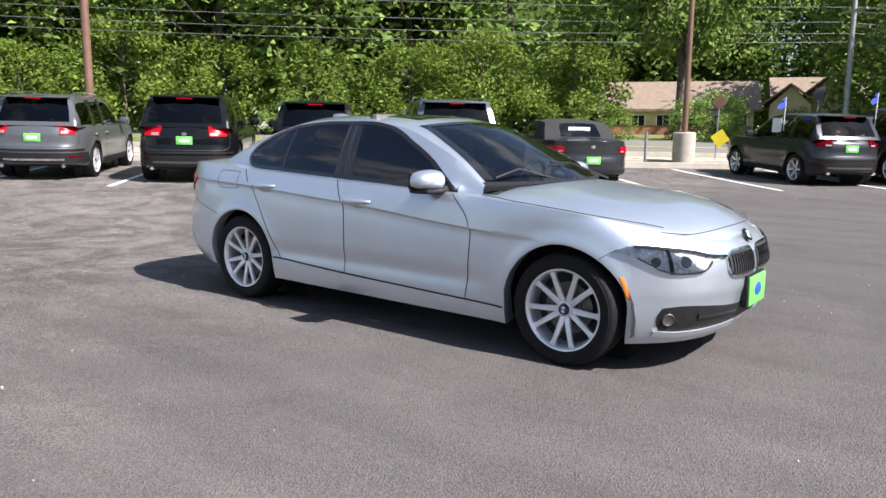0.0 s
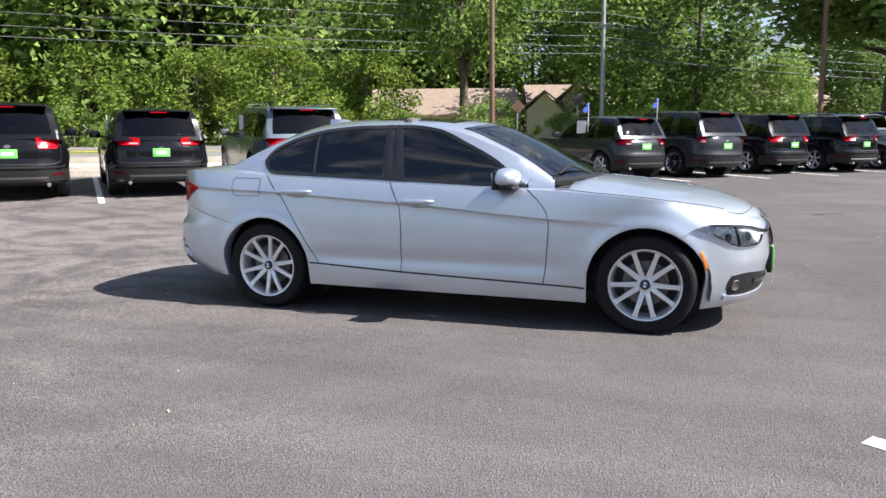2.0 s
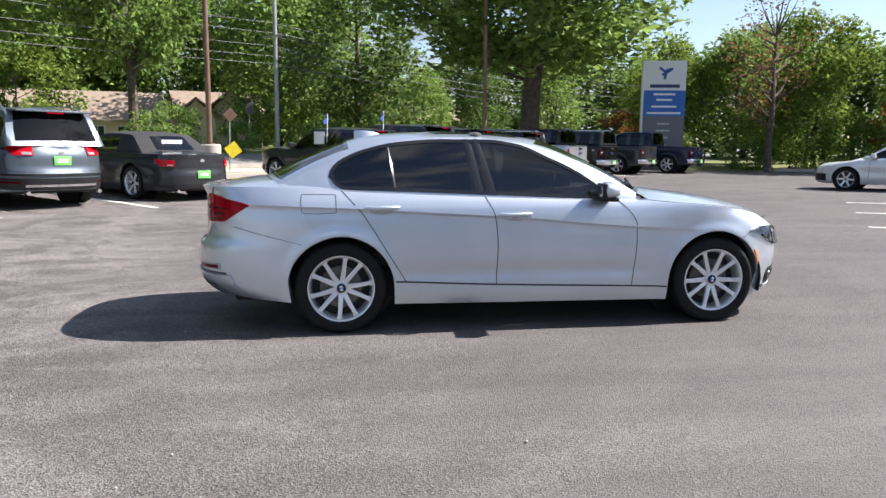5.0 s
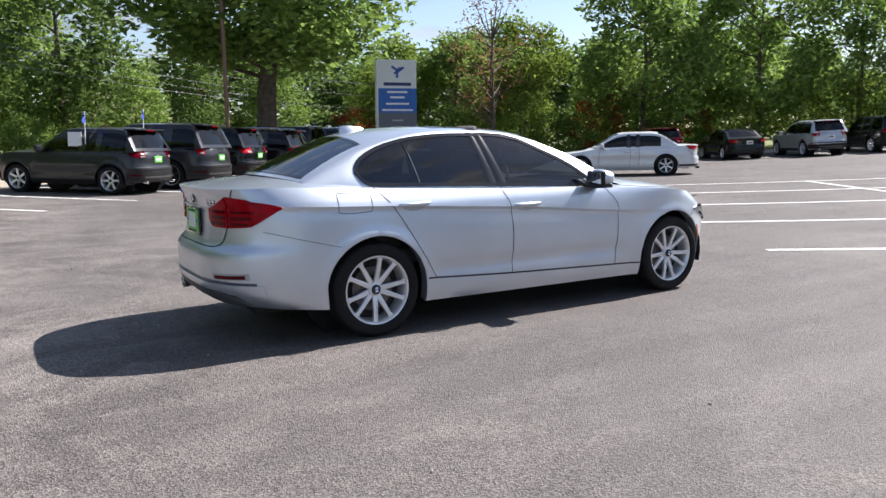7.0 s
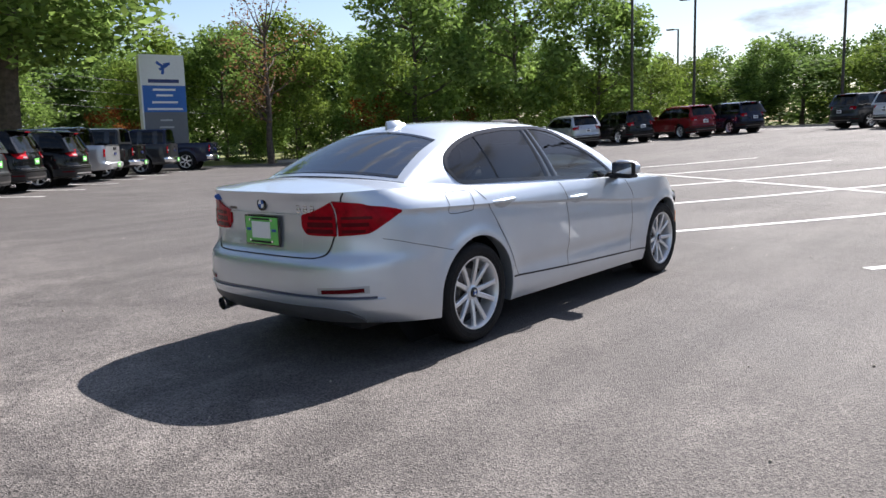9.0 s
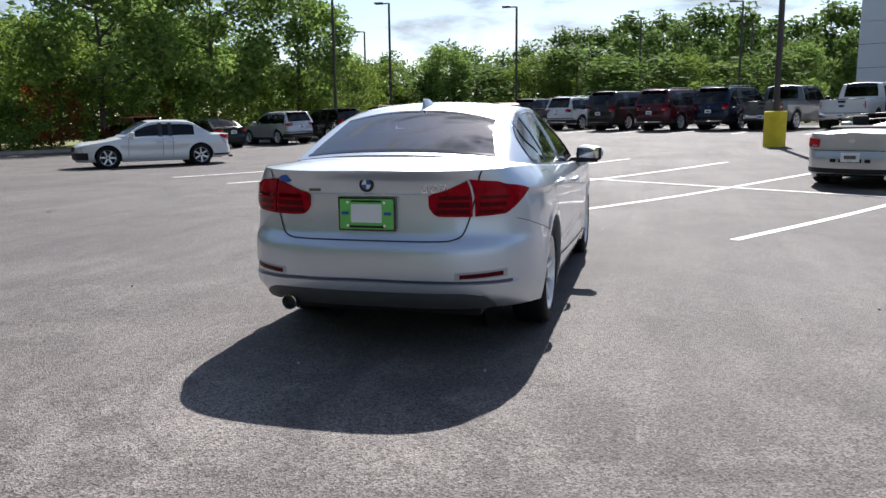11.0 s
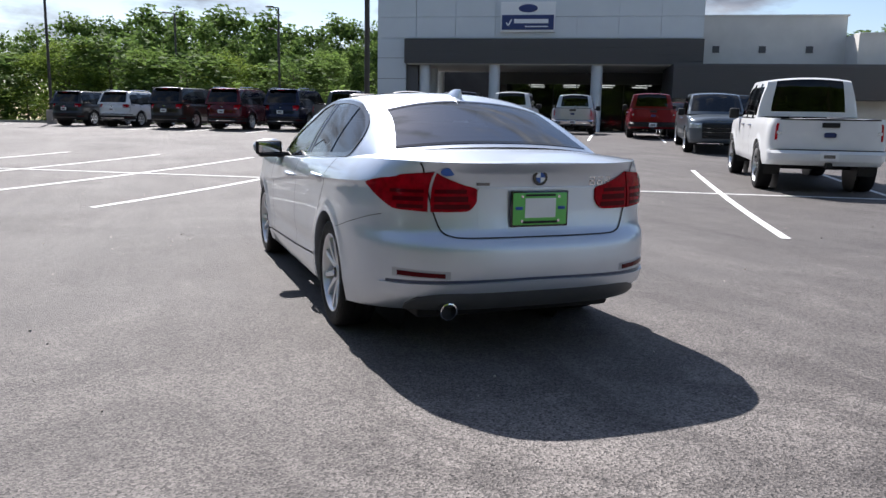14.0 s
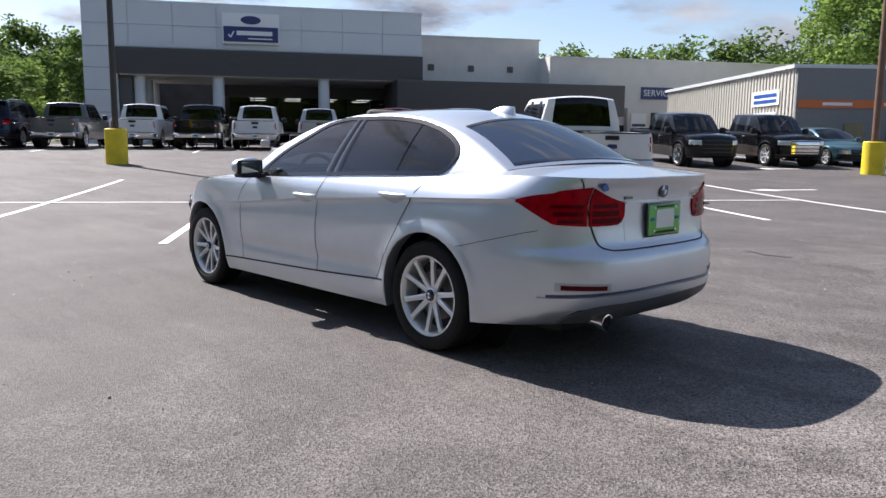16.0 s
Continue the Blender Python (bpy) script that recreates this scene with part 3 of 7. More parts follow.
def well(parent, x, r, y_in, y_out, zc):
    """Dark liners over both wheels of an axle."""
    for s in (1, -1):
        bm = bmesh.new()
        prev = None
        for k in range(17):
            a = math.pi * (k / 16) * 1.16 - 0.08 * math.pi
            cur = [bm.verts.new((x + r * math.cos(a), s * yy, zc + r * math.sin(a))) for yy in (y_in, y_out)]
            if prev:
                bm.faces.new((prev[0], cur[0], cur[1], prev[1]))
            prev = cur
        vs = [bm.verts.new((x + r * math.cos(2 * math.pi * k / 24), s * y_in, zc + r * math.sin(2 * math.pi * k / 24))) for k in range(24)]
        bm.faces.new(vs)
        part("wheel_liner", bm, M_BLACKPL, parent)


def seat(parent, x, y, z, material, h=0.62):
    bm = box((x, y, z), (0.50, 0.50, 0.16), bevel=0.05)
    add_box(bm, (0, 0, 0), (0.14, 0.50, h), pose(x - 0.26, y, z + h / 2, 0, -14, 0), 0.05)
    add_box(bm, (0, 0, 0), (0.09, 0.27, 0.18), pose(x - 0.36, y, z + h + 0.10, 0, -10, 0), 0.035)
    return part("seat", bm, material, parent)


class Cab(House):
    """A greenhouse whose side glass and screens end on smooth outlines: low and high give the glass edges over x, edge(u) the pillar width of the screens."""

    def __init__(self, stations, low, high, x0, x1, edge, per=10, bulge=0.02, crown=2.2):
        self.per, self.low, self.high, self.x0, self.x1 = per, low, high, x0, x1
        self.B, self.R, self.C = ([catmull([st[k] for st in stations], per) for k in range(3)])
        self.bulge = bulge
        self.rows, self.na, self.ng, self.nb, self.np, nt = [], 3, 10, 3, 3, 12
        for i, (b, r, c) in enumerate(zip(self.B, self.R, self.C)):
            x = b.lerp(r, 0.5).x
            if x0 < x < x1:
                v0, v1 = self.v_of(b, r, low(x)), min(0.985, self.v_of(b, r, high(x)))
            else:
                v0 = v1 = 0.5
            vs = [v0 * k / self.na for k in range(self.na)] + [v0 + (v1 - v0) * k / self.ng for k in range(self.ng)] + [v1 + (1 - v1) * k / self.nb for k in range(self.nb + 1)]
            row = [self.side(b, r, v) for v in vs]
            w0 = edge(i / per)
            for w in [w0 * k / self.np for k in range(1, self.np + 1)] + [w0 + (1 - w0) * k / nt for k in range(1, nt + 1)]:
                w = min(1.0, w)
                k = 1 - (1 - w) ** crown
                row.append(Vector((r.x + (c.x - r.x) * (1 - (1 - w) ** 2), r.y * (1 - w), r.z + (c.z - r.z) * k)))
            self.rows.append(row)
        self.j0, self.j1 = self.na, self.na + self.ng
        self.js = self.na + self.ng + self.nb + self.np
        self.je = self.js + nt

    @staticmethod
    def v_of(b, r, z):
        return max(0.0, min(1.0, (z - b.z) / max(0.02, r.z - b.z)))

    def side(self, b, r, v):
        p = b.lerp(r, v)
        p.y += self.bulge * math.sin(math.pi * v) * min(1, (r.z - b.z) / 0.2)
        return p

    def on(self, x, z, off=0.0):
        """The point of the near side (+y) at x and height z, moved out by off."""
        n = len(self.B)
        best = None
        for i in range(n - 1):
            m0, m1 = (self.B[i] + self.R[i]) / 2, (self.B[i + 1] + self.R[i + 1]) / 2
            if (m0.x - x) * (m1.x - x) <= 0:
                u = (m0.x - x) / (m0.x - m1.x) if m0.x != m1.x else 0.0
                best = self.B[i].lerp(self.B[i + 1], u), self.R[i].lerp(self.R[i + 1], u)
                break
        b, r = best or (self.B[0], self.R[0])
        p = self.side(b, r, self.v_of(b, r, z))
        d = r - b
        nrm = Vector((0, d.z, -d.y)).normalized()
        return Vector((x, p.y, z)) + off * nrm

    def row_at(self, x):
        return min(range(len(self.B)), key=lambda i: abs((self.B[i].x + self.R[i].x) / 2 - x))

    def pane(self, x0, x1, s):
        i0, i1 = sorted((self.row_at(x0), self.row_at(x1)))
        bm = orient(grid([row[self.j0:self.j1 + 1] for row in self.rows[i0:i1 + 1]]), (0, 0, 0.3))
        return flipped(bm, s)

    def band(self, a, b, s, off=0.006, nv=8, nu=3):
        """A bar across the side glass: a and b are its two edges, each (x at the foot, x at the head)."""
        rows = []
        for k in range(nu + 1):
            u = k / nu
            xf, xh = a[0] + (b[0] - a[0]) * u, a[1] + (b[1] - a[1]) * u
            col = []
            for j in range(nv + 1):
                x = xf + (xh - xf) * j / nv
                z0, z1 = self.low(xf) - 0.004, self.high(xh) + 0.004
                col.append(self.on(x, z0 + (z1 - z0) * j / nv, off - (0.006 if k in (0, nu) else 0)))
            rows.append(col)
        return flipped(orient(grid(rows), (0, 0, 0.3)), s)

    def surround(self, s, width=0.022, off=0.006):
        """The trim that runs round the side glass."""
        ts = [0.5 - 0.5 * math.cos(math.pi * k / 44) for k in range(45)]
        xs = [self.x0 + (self.x1 - self.x0) * t for t in ts]
        line = [(x, self.low(x)) for x in xs] + [(x, self.high(x)) for x in xs[-2:0:-1]]
        n = len(line)
        cx, cz = -0.4, 1.15
        bm = bmesh.new()
        prev = first = None
        for k in range(n):
            (ax, az), (bx, bz) = line[k - 1], line[(k + 1) % n]
            dx, dz = bx - ax, bz - az
            l = math.hypot(dx, dz) or 1.0
            nx, nz = -dz / l, dx / l
            x, z = line[k]
            if nx * (cx - x) + nz * (cz - z) < 0:
                nx, nz = -nx, -nz
            cur = []
            for w, o in ((-0.004, -0.004), (-0.002, off), (width, off), (width + 0.003, -0.003)):
                p = self.on(x + nx * w, z + nz * w, o)
                cur.append(bm.verts.new((p.x, s * p.y, p.z)))
            if prev:
                for j in range(3):
                    bm.faces.new((prev[j], cur[j], cur[j + 1], prev[j + 1]))
            else:
                first = cur
            prev = cur
        for j in range(3):
            bm.faces.new((prev[j], first[j], first[j + 1], prev[j + 1]))
        bmesh.ops.recalc_face_normals(bm, faces=bm.faces)
        return bm

    def screen(self, u0, u1, off=0.0):
        return self.sheet(u0, u1, self.js, self.je, off=off)


def flipped(bm, s):
    if s < 0:
        for v in bm.verts:
            v.co.y = -v.co.y
        bmesh.ops.reverse_faces(bm, faces=bm.faces)
    return bm


def outline_patch(sh, keys, s, off=0.005, nu=20, nv=6, skirt=0.012):
    """A panel on the shell between a lower and an upper line; keys: (q, low, high) in the order of the line."""
    qa, qb = keys[0][0], keys[-1][0]
    us = [(k[0] - qa) / (qb - qa) for k in keys]
    lo, hi = curve(list(zip(us, [k[1] for k in keys]))), curve(list(zip(us, [k[2] for k in keys])))
    return patch(sh, qa, qb, lo, hi, off, nu, nv, s if isinstance(s, tuple) else (s,), skirt)


def slanted_patch(sh, c, s, off=0.005, nu=4, nv=8):
    """A small panel on the shell between four (x, z) corners: two at the top, two at the foot."""
    rows = []
    for i in range(nu + 1):
        u = i / nu
        col = []
        for j in range(nv + 1):
            v = j / nv
            x = (c[0][0] * (1 - u) + c[1][0] * u) * (1 - v) + (c[3][0] * (1 - u) + c[2][0] * u) * v
            z = (c[0][1] * (1 - u) + c[1][1] * u) * (1 - v) + (c[3][1] * (1 - u) + c[2][1] * u) * v
            q = sh.q_x(x, z)
            rim = i in (0, nu) or j in (0, nv)
            col.append(sh.at(q, z) + (-0.004 if rim else off) * sh.normal(q, z))
        rows.append(col)
    return flipped(orient(grid(rows), (0, 0, 0.4)), s)


def silver_sedan():
    """The silver four-door sedan in the middle of the lot."""
    car = thing("sedan", pose(0, 0, 0), "silver metallic four-door sedan parked on dark asphalt", "car")
    crease = curve([(-2.4, 0.928), (-2.02, 0.922), (-1.675, 0.908), (-1.288, 0.891), (-0.638, 0.852), (-0.088, 0.817), (0.487, 0.765), (0.9, 0.735), (1.5, 0.70), (2.2, 0.68)])

    def sculpt(x, z):
        d = crease(x) - z
        fade = smoothstep(-2.2, -1.95, x) * (1 - smoothstep(0.75, 1.35, x))
        o = 0.0
        if d > 0:
            o -= 0.026 * fade * math.exp(-d / 0.15) * (1 - math.exp(-d / 0.012))
        else:
            o -= 0.10 * fade * -d
        door = smoothstep(-1.15, -0.85, x) * (1 - smoothstep(0.65, 1.0, x))
        o -= 0.016 * math.exp(-((z - 0.425) / 0.055) ** 2) * door
        o += 0.006 * math.exp(-((z - 0.26) / 0.06) ** 2) * door
        for xc in (-1.405, 1.405):
            r = math.hypot(x - xc, z - 0.325)
            o += 0.012 * math.exp(-((r - 0.385) / 0.05) ** 2)
        return o
    arches = [(-1.405, 0.325, 0.374), (1.405, 0.325, 0.378)]
    sh = Shell(front=[(0.15, 2.03), (0.20, 2.10), (0.26, 2.14), (0.32, 2.16), (0.40, 2.175), (0.48, 2.19), (0.56, 2.188), (0.64, 2.17), (0.70, 2.14), (0.76, 2.06), (0.86, 1.88)],
               rear=[(0.24, -2.24), (0.29, -2.34), (0.34, -2.405), (0.40, -2.435), (0.445, -2.445), (0.52, -2.452), (0.60, -2.448), (0.64, -2.43), (0.665, -2.40), (0.69, -2.385), (0.80, -2.372), (0.90, -2.372), (0.97, -2.385), (1.01, -2.405), (1.04, -2.42)],
               half=[(0.15, 0.835), (0.20, 0.858), (0.30, 0.882), (0.40, 0.893), (0.55, 0.899), (0.70, 0.902), (0.80, 0.902), (0.88, 0.898), (0.93, 0.885), (0.97, 0.866), (1.01, 0.84), (1.05, 0.81)],
               belt=[(-2.44, 1.03), (-2.1, 1.04), (-1.7, 1.03), (-1.3, 1.005), (-0.4, 0.965), (0.6, 0.935), (1.0, 0.915), (1.4, 0.885), (1.7, 0.838), (1.92, 0.785), (2.06, 0.74), (2.15, 0.705)],
               top=[(-2.44, 1.032), (-2.3, 1.048), (-2.0, 1.085), (-1.75, 1.10), (-1.3, 1.045), (0.6, 0.98), (0.95, 0.995), (1.3, 0.965), (1.7, 0.91), (1.95, 0.84), (2.09, 0.77), (2.16, 0.705)],
               sill=[(-2.4, 0.275), (-1.85, 0.235), (-1.0, 0.205), (0.95, 0.185), (1.75, 0.17), (2.1, 0.18)],
               arches=arches, xf=1.25, xr=-1.45, extra=sculpt, nr=3.3)
    part("body", sh.grid(nc=30, step=0.045, nv=44, deck=(0.992, 0.98, 0.96, 0.93, 0.9, 0.85, 0.75, 0.62, 0.5, 0.35, 0.18, 0.0), open_deck=((-1.78, 0.9, 5),), line=crease), M_SILVER, car, "silver metallic painted body")
    part("underbody", box((-0.12, 0, 0.31), (4.1, 1.18, 0.22), bevel=0.03), M_BLACKPL, car)
    part("cabin_floor", box((-0.4, 0, 0.52), (2.5, 1.5, 0.1)), M_CABIN, car)
    for xc in (-1.405, 1.405):
        well(car, xc, 0.41, 0.52, 0.84, 0.325)
    # greenhouse
    st = [((0.80, 0.79, 0.925), (0.79, 0.765, 0.985), (1.03, 0.0, 0.985)),
          ((0.55, 0.815, 0.918), (0.55, 0.705, 1.13), (0.80, 0.0, 1.115)),
          ((0.30, 0.825, 0.92), (0.31, 0.655, 1.235), (0.52, 0.0, 1.255)),
          ((0.05, 0.83, 0.925), (0.07, 0.605, 1.318), (0.24, 0.0, 1.365)),
          ((-0.15, 0.83, 0.93), (-0.16, 0.582, 1.362), (-0.05, 0.0, 1.413)),
          ((-0.36, 0.83, 0.937), (-0.40, 0.572, 1.386), (-0.4, 0.0, 1.432)),
          ((-0.75, 0.825, 0.953), (-0.77, 0.567, 1.384), (-0.8, 0.0, 1.432)),
          ((-1.03, 0.815, 0.965), (-1.05, 0.575, 1.348), (-1.12, 0.0, 1.412)),
          ((-1.36, 0.785, 0.982), (-1.36, 0.597, 1.268), (-1.36, 0.0, 1.355)),
          ((-1.60, 0.75, 1.00), (-1.60, 0.63, 1.172), (-1.66, 0.0, 1.235)),
          ((-1.86, 0.71, 1.015), (-1.83, 0.665, 1.06), (-1.95, 0.0, 1.098))]
    glass_low = curve([(-1.475, 1.125), (-1.462, 1.085), (-1.43, 1.045), (-1.38, 1.022), (-1.034, 1.008), (-0.28, 0.978), (0.62, 0.938)])
    glass_high = curve([(-1.475, 1.125), (-1.462, 1.158), (-1.408, 1.213), (-1.196, 1.303), (-0.972, 1.349), (-0.654, 1.371), (-0.32, 1.371), (-0.084, 1.340), (0.135, 1.247), (0.359, 1.136), (0.507, 1.032), (0.62, 0.945)])
    pillar = curve([(0.0, 0.03), (1.0, 0.06), (2.0, 0.10), (3.2, 0.15), (5.0, 0.12), (7.5, 0.15), (8.5, 0.15), (9.3, 0.12), (9.8, 0.09)])
    g = Cab(st, glass_low, glass_high, -1.475, 0.62, pillar)
    i_rear, i_front = g.row_at(-1.475) / g.per, g.row_at(0.62) / g.per
    WS, RS = (0.2, 3.2), (7.9, 9.8)
    part("roof", g.paint([(i_front, i_rear, g.j0, g.j1), (WS[0], WS[1], g.js, g.je), (RS[0], RS[1], g.js, g.je)]), M_SILVER, car, "silver painted roof and pillars")
    part("windscreen", g.screen(*WS), M_WSHIELD, car, "clear glass windscreen")
    part("rear_window", g.screen(*RS), M_REARGLASS, car, "tinted rear window")
    for s in (1, -1):
        for a, b in ((0.62, -0.39), (-0.39, -1.035), (-1.035, -1.475)):
            part("side_window", g.pane(a, b, s), M_GLASS, car, "tinted side window")
        part("window_surround", g.surround(s), M_GLOSSBLK, car, "black window surround")
        part("pillar_cover", g.band((-0.275, -0.375), (-0.365, -0.437), s), M_GLOSSBLK, car, "gloss black pillar cover")
        part("pillar_cover", g.band((-0.369, -0.441), (-0.459, -0.497), s), M_GLOSSBLK, car, "gloss black pillar cover")
        part("window_divider", g.band((-1.003, -1.046), (-1.027, -1.068), s, 0.006, 8, 2), M_GLOSSBLK, car, "black quarter window bar")
        part("mirror_triangle", g.band((0.50, 0.44), (0.615, 0.60), s, 0.004, 6, 3), M_GLOSSBLK, car)
    part("sunroof", g.sheet(3.8, 5.7, g.js + 3, g.je, off=0.004), M_GLOSSBLK, car, "dark glass sunroof panel")
    part("screen_edge", g.sheet(3.0, 3.2, g.js, g.je, off=0.003), M_GLOSSBLK, car)
    part("screen_edge", g.sheet(7.9, 8.0, g.js, g.je, off=0.003), M_GLOSSBLK, car)
    part("screen_edge", g.sheet(9.7, 9.8, g.js, g.je, off=0.003), M_GLOSSBLK, car)
    part_lr("screen_edge", g.sheet(0.3, 3.2, g.js, g.js + 1, off=0.003), M_GLOSSBLK, car)
    part("cowl", g.sheet(0.0, 0.2, g.js - 2, g.je, off=0.003), M_BLACKPL, car, "black plastic cowl")
    # interior
    for y in (0.37, -0.37):
        seat(car, 0.0, y, 0.62, M_SEAT)
    rear_seat = box((-1.0, 0, 0.64), (0.5, 1.25, 0.18), bevel=0.05)
    add_box(rear_seat, (0, 0, 0), (0.16, 1.28, 0.6), pose(-1.3, 0, 0.9, 0, -18, 0), 0.05)
    part("rear_seat", rear_seat, M_SEAT, car)
    for y in (0.36, -0.36):
        part("headrest", box((-1.40, y, 1.17), (0.09, 0.25, 0.13), bevel=0.035), M_SEAT, car)
    part("dashboard", box((0.72, 0, 0.87), (0.46, 1.42, 0.16), bevel=0.06), M_CABIN, car)
    part("parcel_shelf", box((-1.58, 0, 1.0), (0.42, 1.2, 0.04)), M_CABIN, car)
    part("roof_lining", box((-0.55, 0, 1.335), (1.2, 0.98, 0.02), bevel=0.008), M_SEAT, car)
    sw = bmesh.new()
    add_tube(sw, [(0.43 + 0.06 * math.sin(a), 0.37 + 0.18 * math.cos(a), 0.93 + 0.17 * math.sin(a)) for a in [2 * math.pi * k / 24 for k in range(25)]], 0.016, 8, False)
    add_box(sw, (0.45, 0.37, 0.93), (0.05, 0.16, 0.12), bevel=0.02)
    part("steering_wheel", sw, M_BLACKPL, car)
    part("rear_view_mirror", box((0.34, 0, 1.24), (0.04, 0.24, 0.07), bevel=0.015), M_BLACKPL, car)
    # panel joints
    q = sh.q_x
    for pts in ([(q(-0.375, .97), 0.972), (q(-0.325, .88), 0.88), (q(-0.298, .8), 0.80), (q(-0.283, .64), 0.64), (q(-0.287, .45), 0.45), (q(-0.289, .33), 0.332)],
                [(q(0.623, .93), 0.935), (q(0.715, .85), 0.85), (q(0.765, .76), 0.765), (q(0.773, .65), 0.652), (q(0.760, .45), 0.45), (q(0.742, .3), 0.305)],
                [(q(-1.394, 1), 1.012), (q(-1.25, .85), 0.852), (q(-1.09, .6), 0.60), (q(-0.945, .36), 0.366)],
                [(q(-2.145, .76), 0.765), (q(-2.05, .74), 0.742), (q(-1.85, .69), 0.69), (q(-1.67, .645), 0.645)],
                [(q(1.72, .69), 0.695), (q(1.68, .68), 0.68), (q(1.62, .64), 0.64)]):
        part_lr("panel_joint", seam(sh, pts, 0.006 if len(pts) > 4 or pts[0][1] > 1.0 else 0.0032), M_SEAM, car, "dark shut line")
    part_lr("sill_joint", seam(sh, [(q(-1.02, .37), 0.37), (q(-0.6, .35), 0.348), (q(-0.2, .33), 0.33), (q(0.735, .3), 0.298), (q(1.02, .3), 0.286)], 0.012), M_SEAM, car)
    fq = [(q(-1.665, .97), 0.99), (q(-1.455, .97), 0.988), (q(-1.435, .95), 0.965), (q(-1.435, .9), 0.90), (q(-1.445, .86), 0.862), (q(-1.655, .86), 0.862), (q(-1.672, .9), 0.90), (q(-1.672, .95), 0.965), (q(-1.665, .97), 0.99)]
    part("fuel_flap_joint", seam(sh, fq, 0.004, sides=(-1,)), M_SEAM, car)
    ty = lambda y, z: sh.q_y(y, z)
    part("boot_joint", seam(sh, [(ty(0.615, 1.03), 1.03), (ty(0.60, .985), 0.985), (ty(0.58, .88), 0.88), (ty(0.555, .78), 0.78), (ty(0.52, .69), 0.69), (ty(0.47, .662), 0.662), (ty(0.40, .655), 0.656), (ty(0.2, .655), 0.655), (0.0, 0.655)], 0.009, off=0.003), M_SEAM, car, "dark boot lid shut line")

    # bonnet joint
    def deck_z(x, f):
        zb = sh.belt(x)
        return zb + (max(zb, sh.top(x)) - zb) * (1 - f ** 2.4)
    hj = bmesh.new()
    for s in (1, -1):
        pts = []
        for k in range(26):
            x = 0.80 + (1.87 - 0.80) * k / 25
            w = sh.at(sh.q_x(x, sh.belt(x)), sh.belt(x)).y
            f = 0.93 + 0.045 * smoothstep(0.8, 1.1, x) - 0.03 * smoothstep(1.5, 1.87, x)
            pts.append((x, s * w * f, deck_z(x, f) + 0.001))
        add_tube(hj, pts, 0.0028, 5)
    pts = []
    for k in range(25):
        y = -0.72 + 1.44 * k / 24
        x = 2.065 - 0.17 * (abs(y) / 0.72) ** 2.2
        w = sh.at(sh.q_x(x, sh.belt(x)), sh.belt(x)).y
        pts.append((x, y, deck_z(x, min(0.99, abs(y) / max(0.01, w))) + 0.001))
    add_tube(hj, pts, 0.0028, 5)
    part("bonnet_joint", hj, M_SEAM, car)
    # tail lamps
    for s in (1, -1):
        lamp = part("tail_lamp", outline_patch(sh, [(q(-2.03, .91), 0.908, 0.922), (q(-2.12, .9), 0.855, 0.944), (q(-2.19, .85), 0.806, 0.957), (ty(0.72, .88), 0.797, 0.967), (ty(0.65, .88), 0.79, 0.978), (ty(0.578, .88), 0.785, 0.985)], s, 0.010, 22, 10), M_RED, car, "glossy red wraparound tail lamp")
        part("inner_lens", outline_patch(sh, [(ty(0.566, .88), 0.785, 0.980), (ty(0.48, .85), 0.785, 0.944), (ty(0.39, .85), 0.788, 0.915), (ty(0.36, .85), 0.808, 0.908), (ty(0.342, .85), 0.838, 0.898)], s, 0.010, 16, 8), M_RED, lamp, "red inner lens")
        for z, h in ((0.812, 0.012), (0.850, 0.014), (0.888, 0.010)):
            part("light_bar", patch(sh, ty(0.552, .85), ty(0.375 + (z - 0.8) * 0.25, .82), z - h, z + h, 0.0125, 10, 1, (s,), 0.004), M_REDDK, lamp, "dark red light bar")
            part("light_bar", patch(sh, q(-2.18 - (0.9 - z) * 0.4, .85), ty(0.60, .85), z - h * 0.8, z + h * 0.8, 0.0125, 12, 1, (s,), 0.004), M_REDDK, lamp, "dark red light bar")
        part("reflector", patch(sh, ty(0.725, .47), ty(0.515, .47), lambda u: 0.468 - 0.008 * u, lambda u: 0.492 - 0.010 * u, 0.006, 8, 2, (s,)), M_REDDK, car, "dark red bumper reflector")
        # darker silver laid round the reflector as the shade of its hollow
        part("reflector_recess", patch(sh, ty(0.745, .47), ty(0.49, .47), lambda u: 0.460 - 0.008 * u, lambda u: 0.505 - 0.012 * u, 0.0015, 10, 2, (s,), 0.004), M_SILVERSHADE, car)
    # coloured line in place of the shade and reflection over the ledge
    part("bumper_strip", patch(sh, 0.0, q(-2.20, .43), lambda u: 0.438 - 0.012 * u, lambda u: 0.452 - 0.012 * u, 0.003, 30, 2), M_LEDGESHADE, car, "dark blue-grey line painted for shade and reflection above the bumper ledge")
    part("bumper_ledge", patch(sh, 0.0, q(-2.16, .42), lambda u: 0.372 - 0.01 * u, lambda u: 0.436 - 0.012 * u, 0.013, 30, 4, skirt=0.016), M_SILVER, car, "silver lower bumper ledge")
    part("diffuser", patch(sh, 0.0, ty(0.68, .33), lambda u: 0.288, lambda u: 0.386 - 0.075 * u ** 6, 0.016, 24, 4, skirt=0.02), mat("grey_plastic", (0.07, 0.074, 0.08), 0.5, vary=0.1), car, "dark grey lower bumper insert")
    ex = lathe([(0.030, -0.14), (0.040, -0.14), (0.044, 0.0), (0.046, 0.012), (0.040, 0.014), (0.036, -0.02), (0.034, -0.12)], 28)
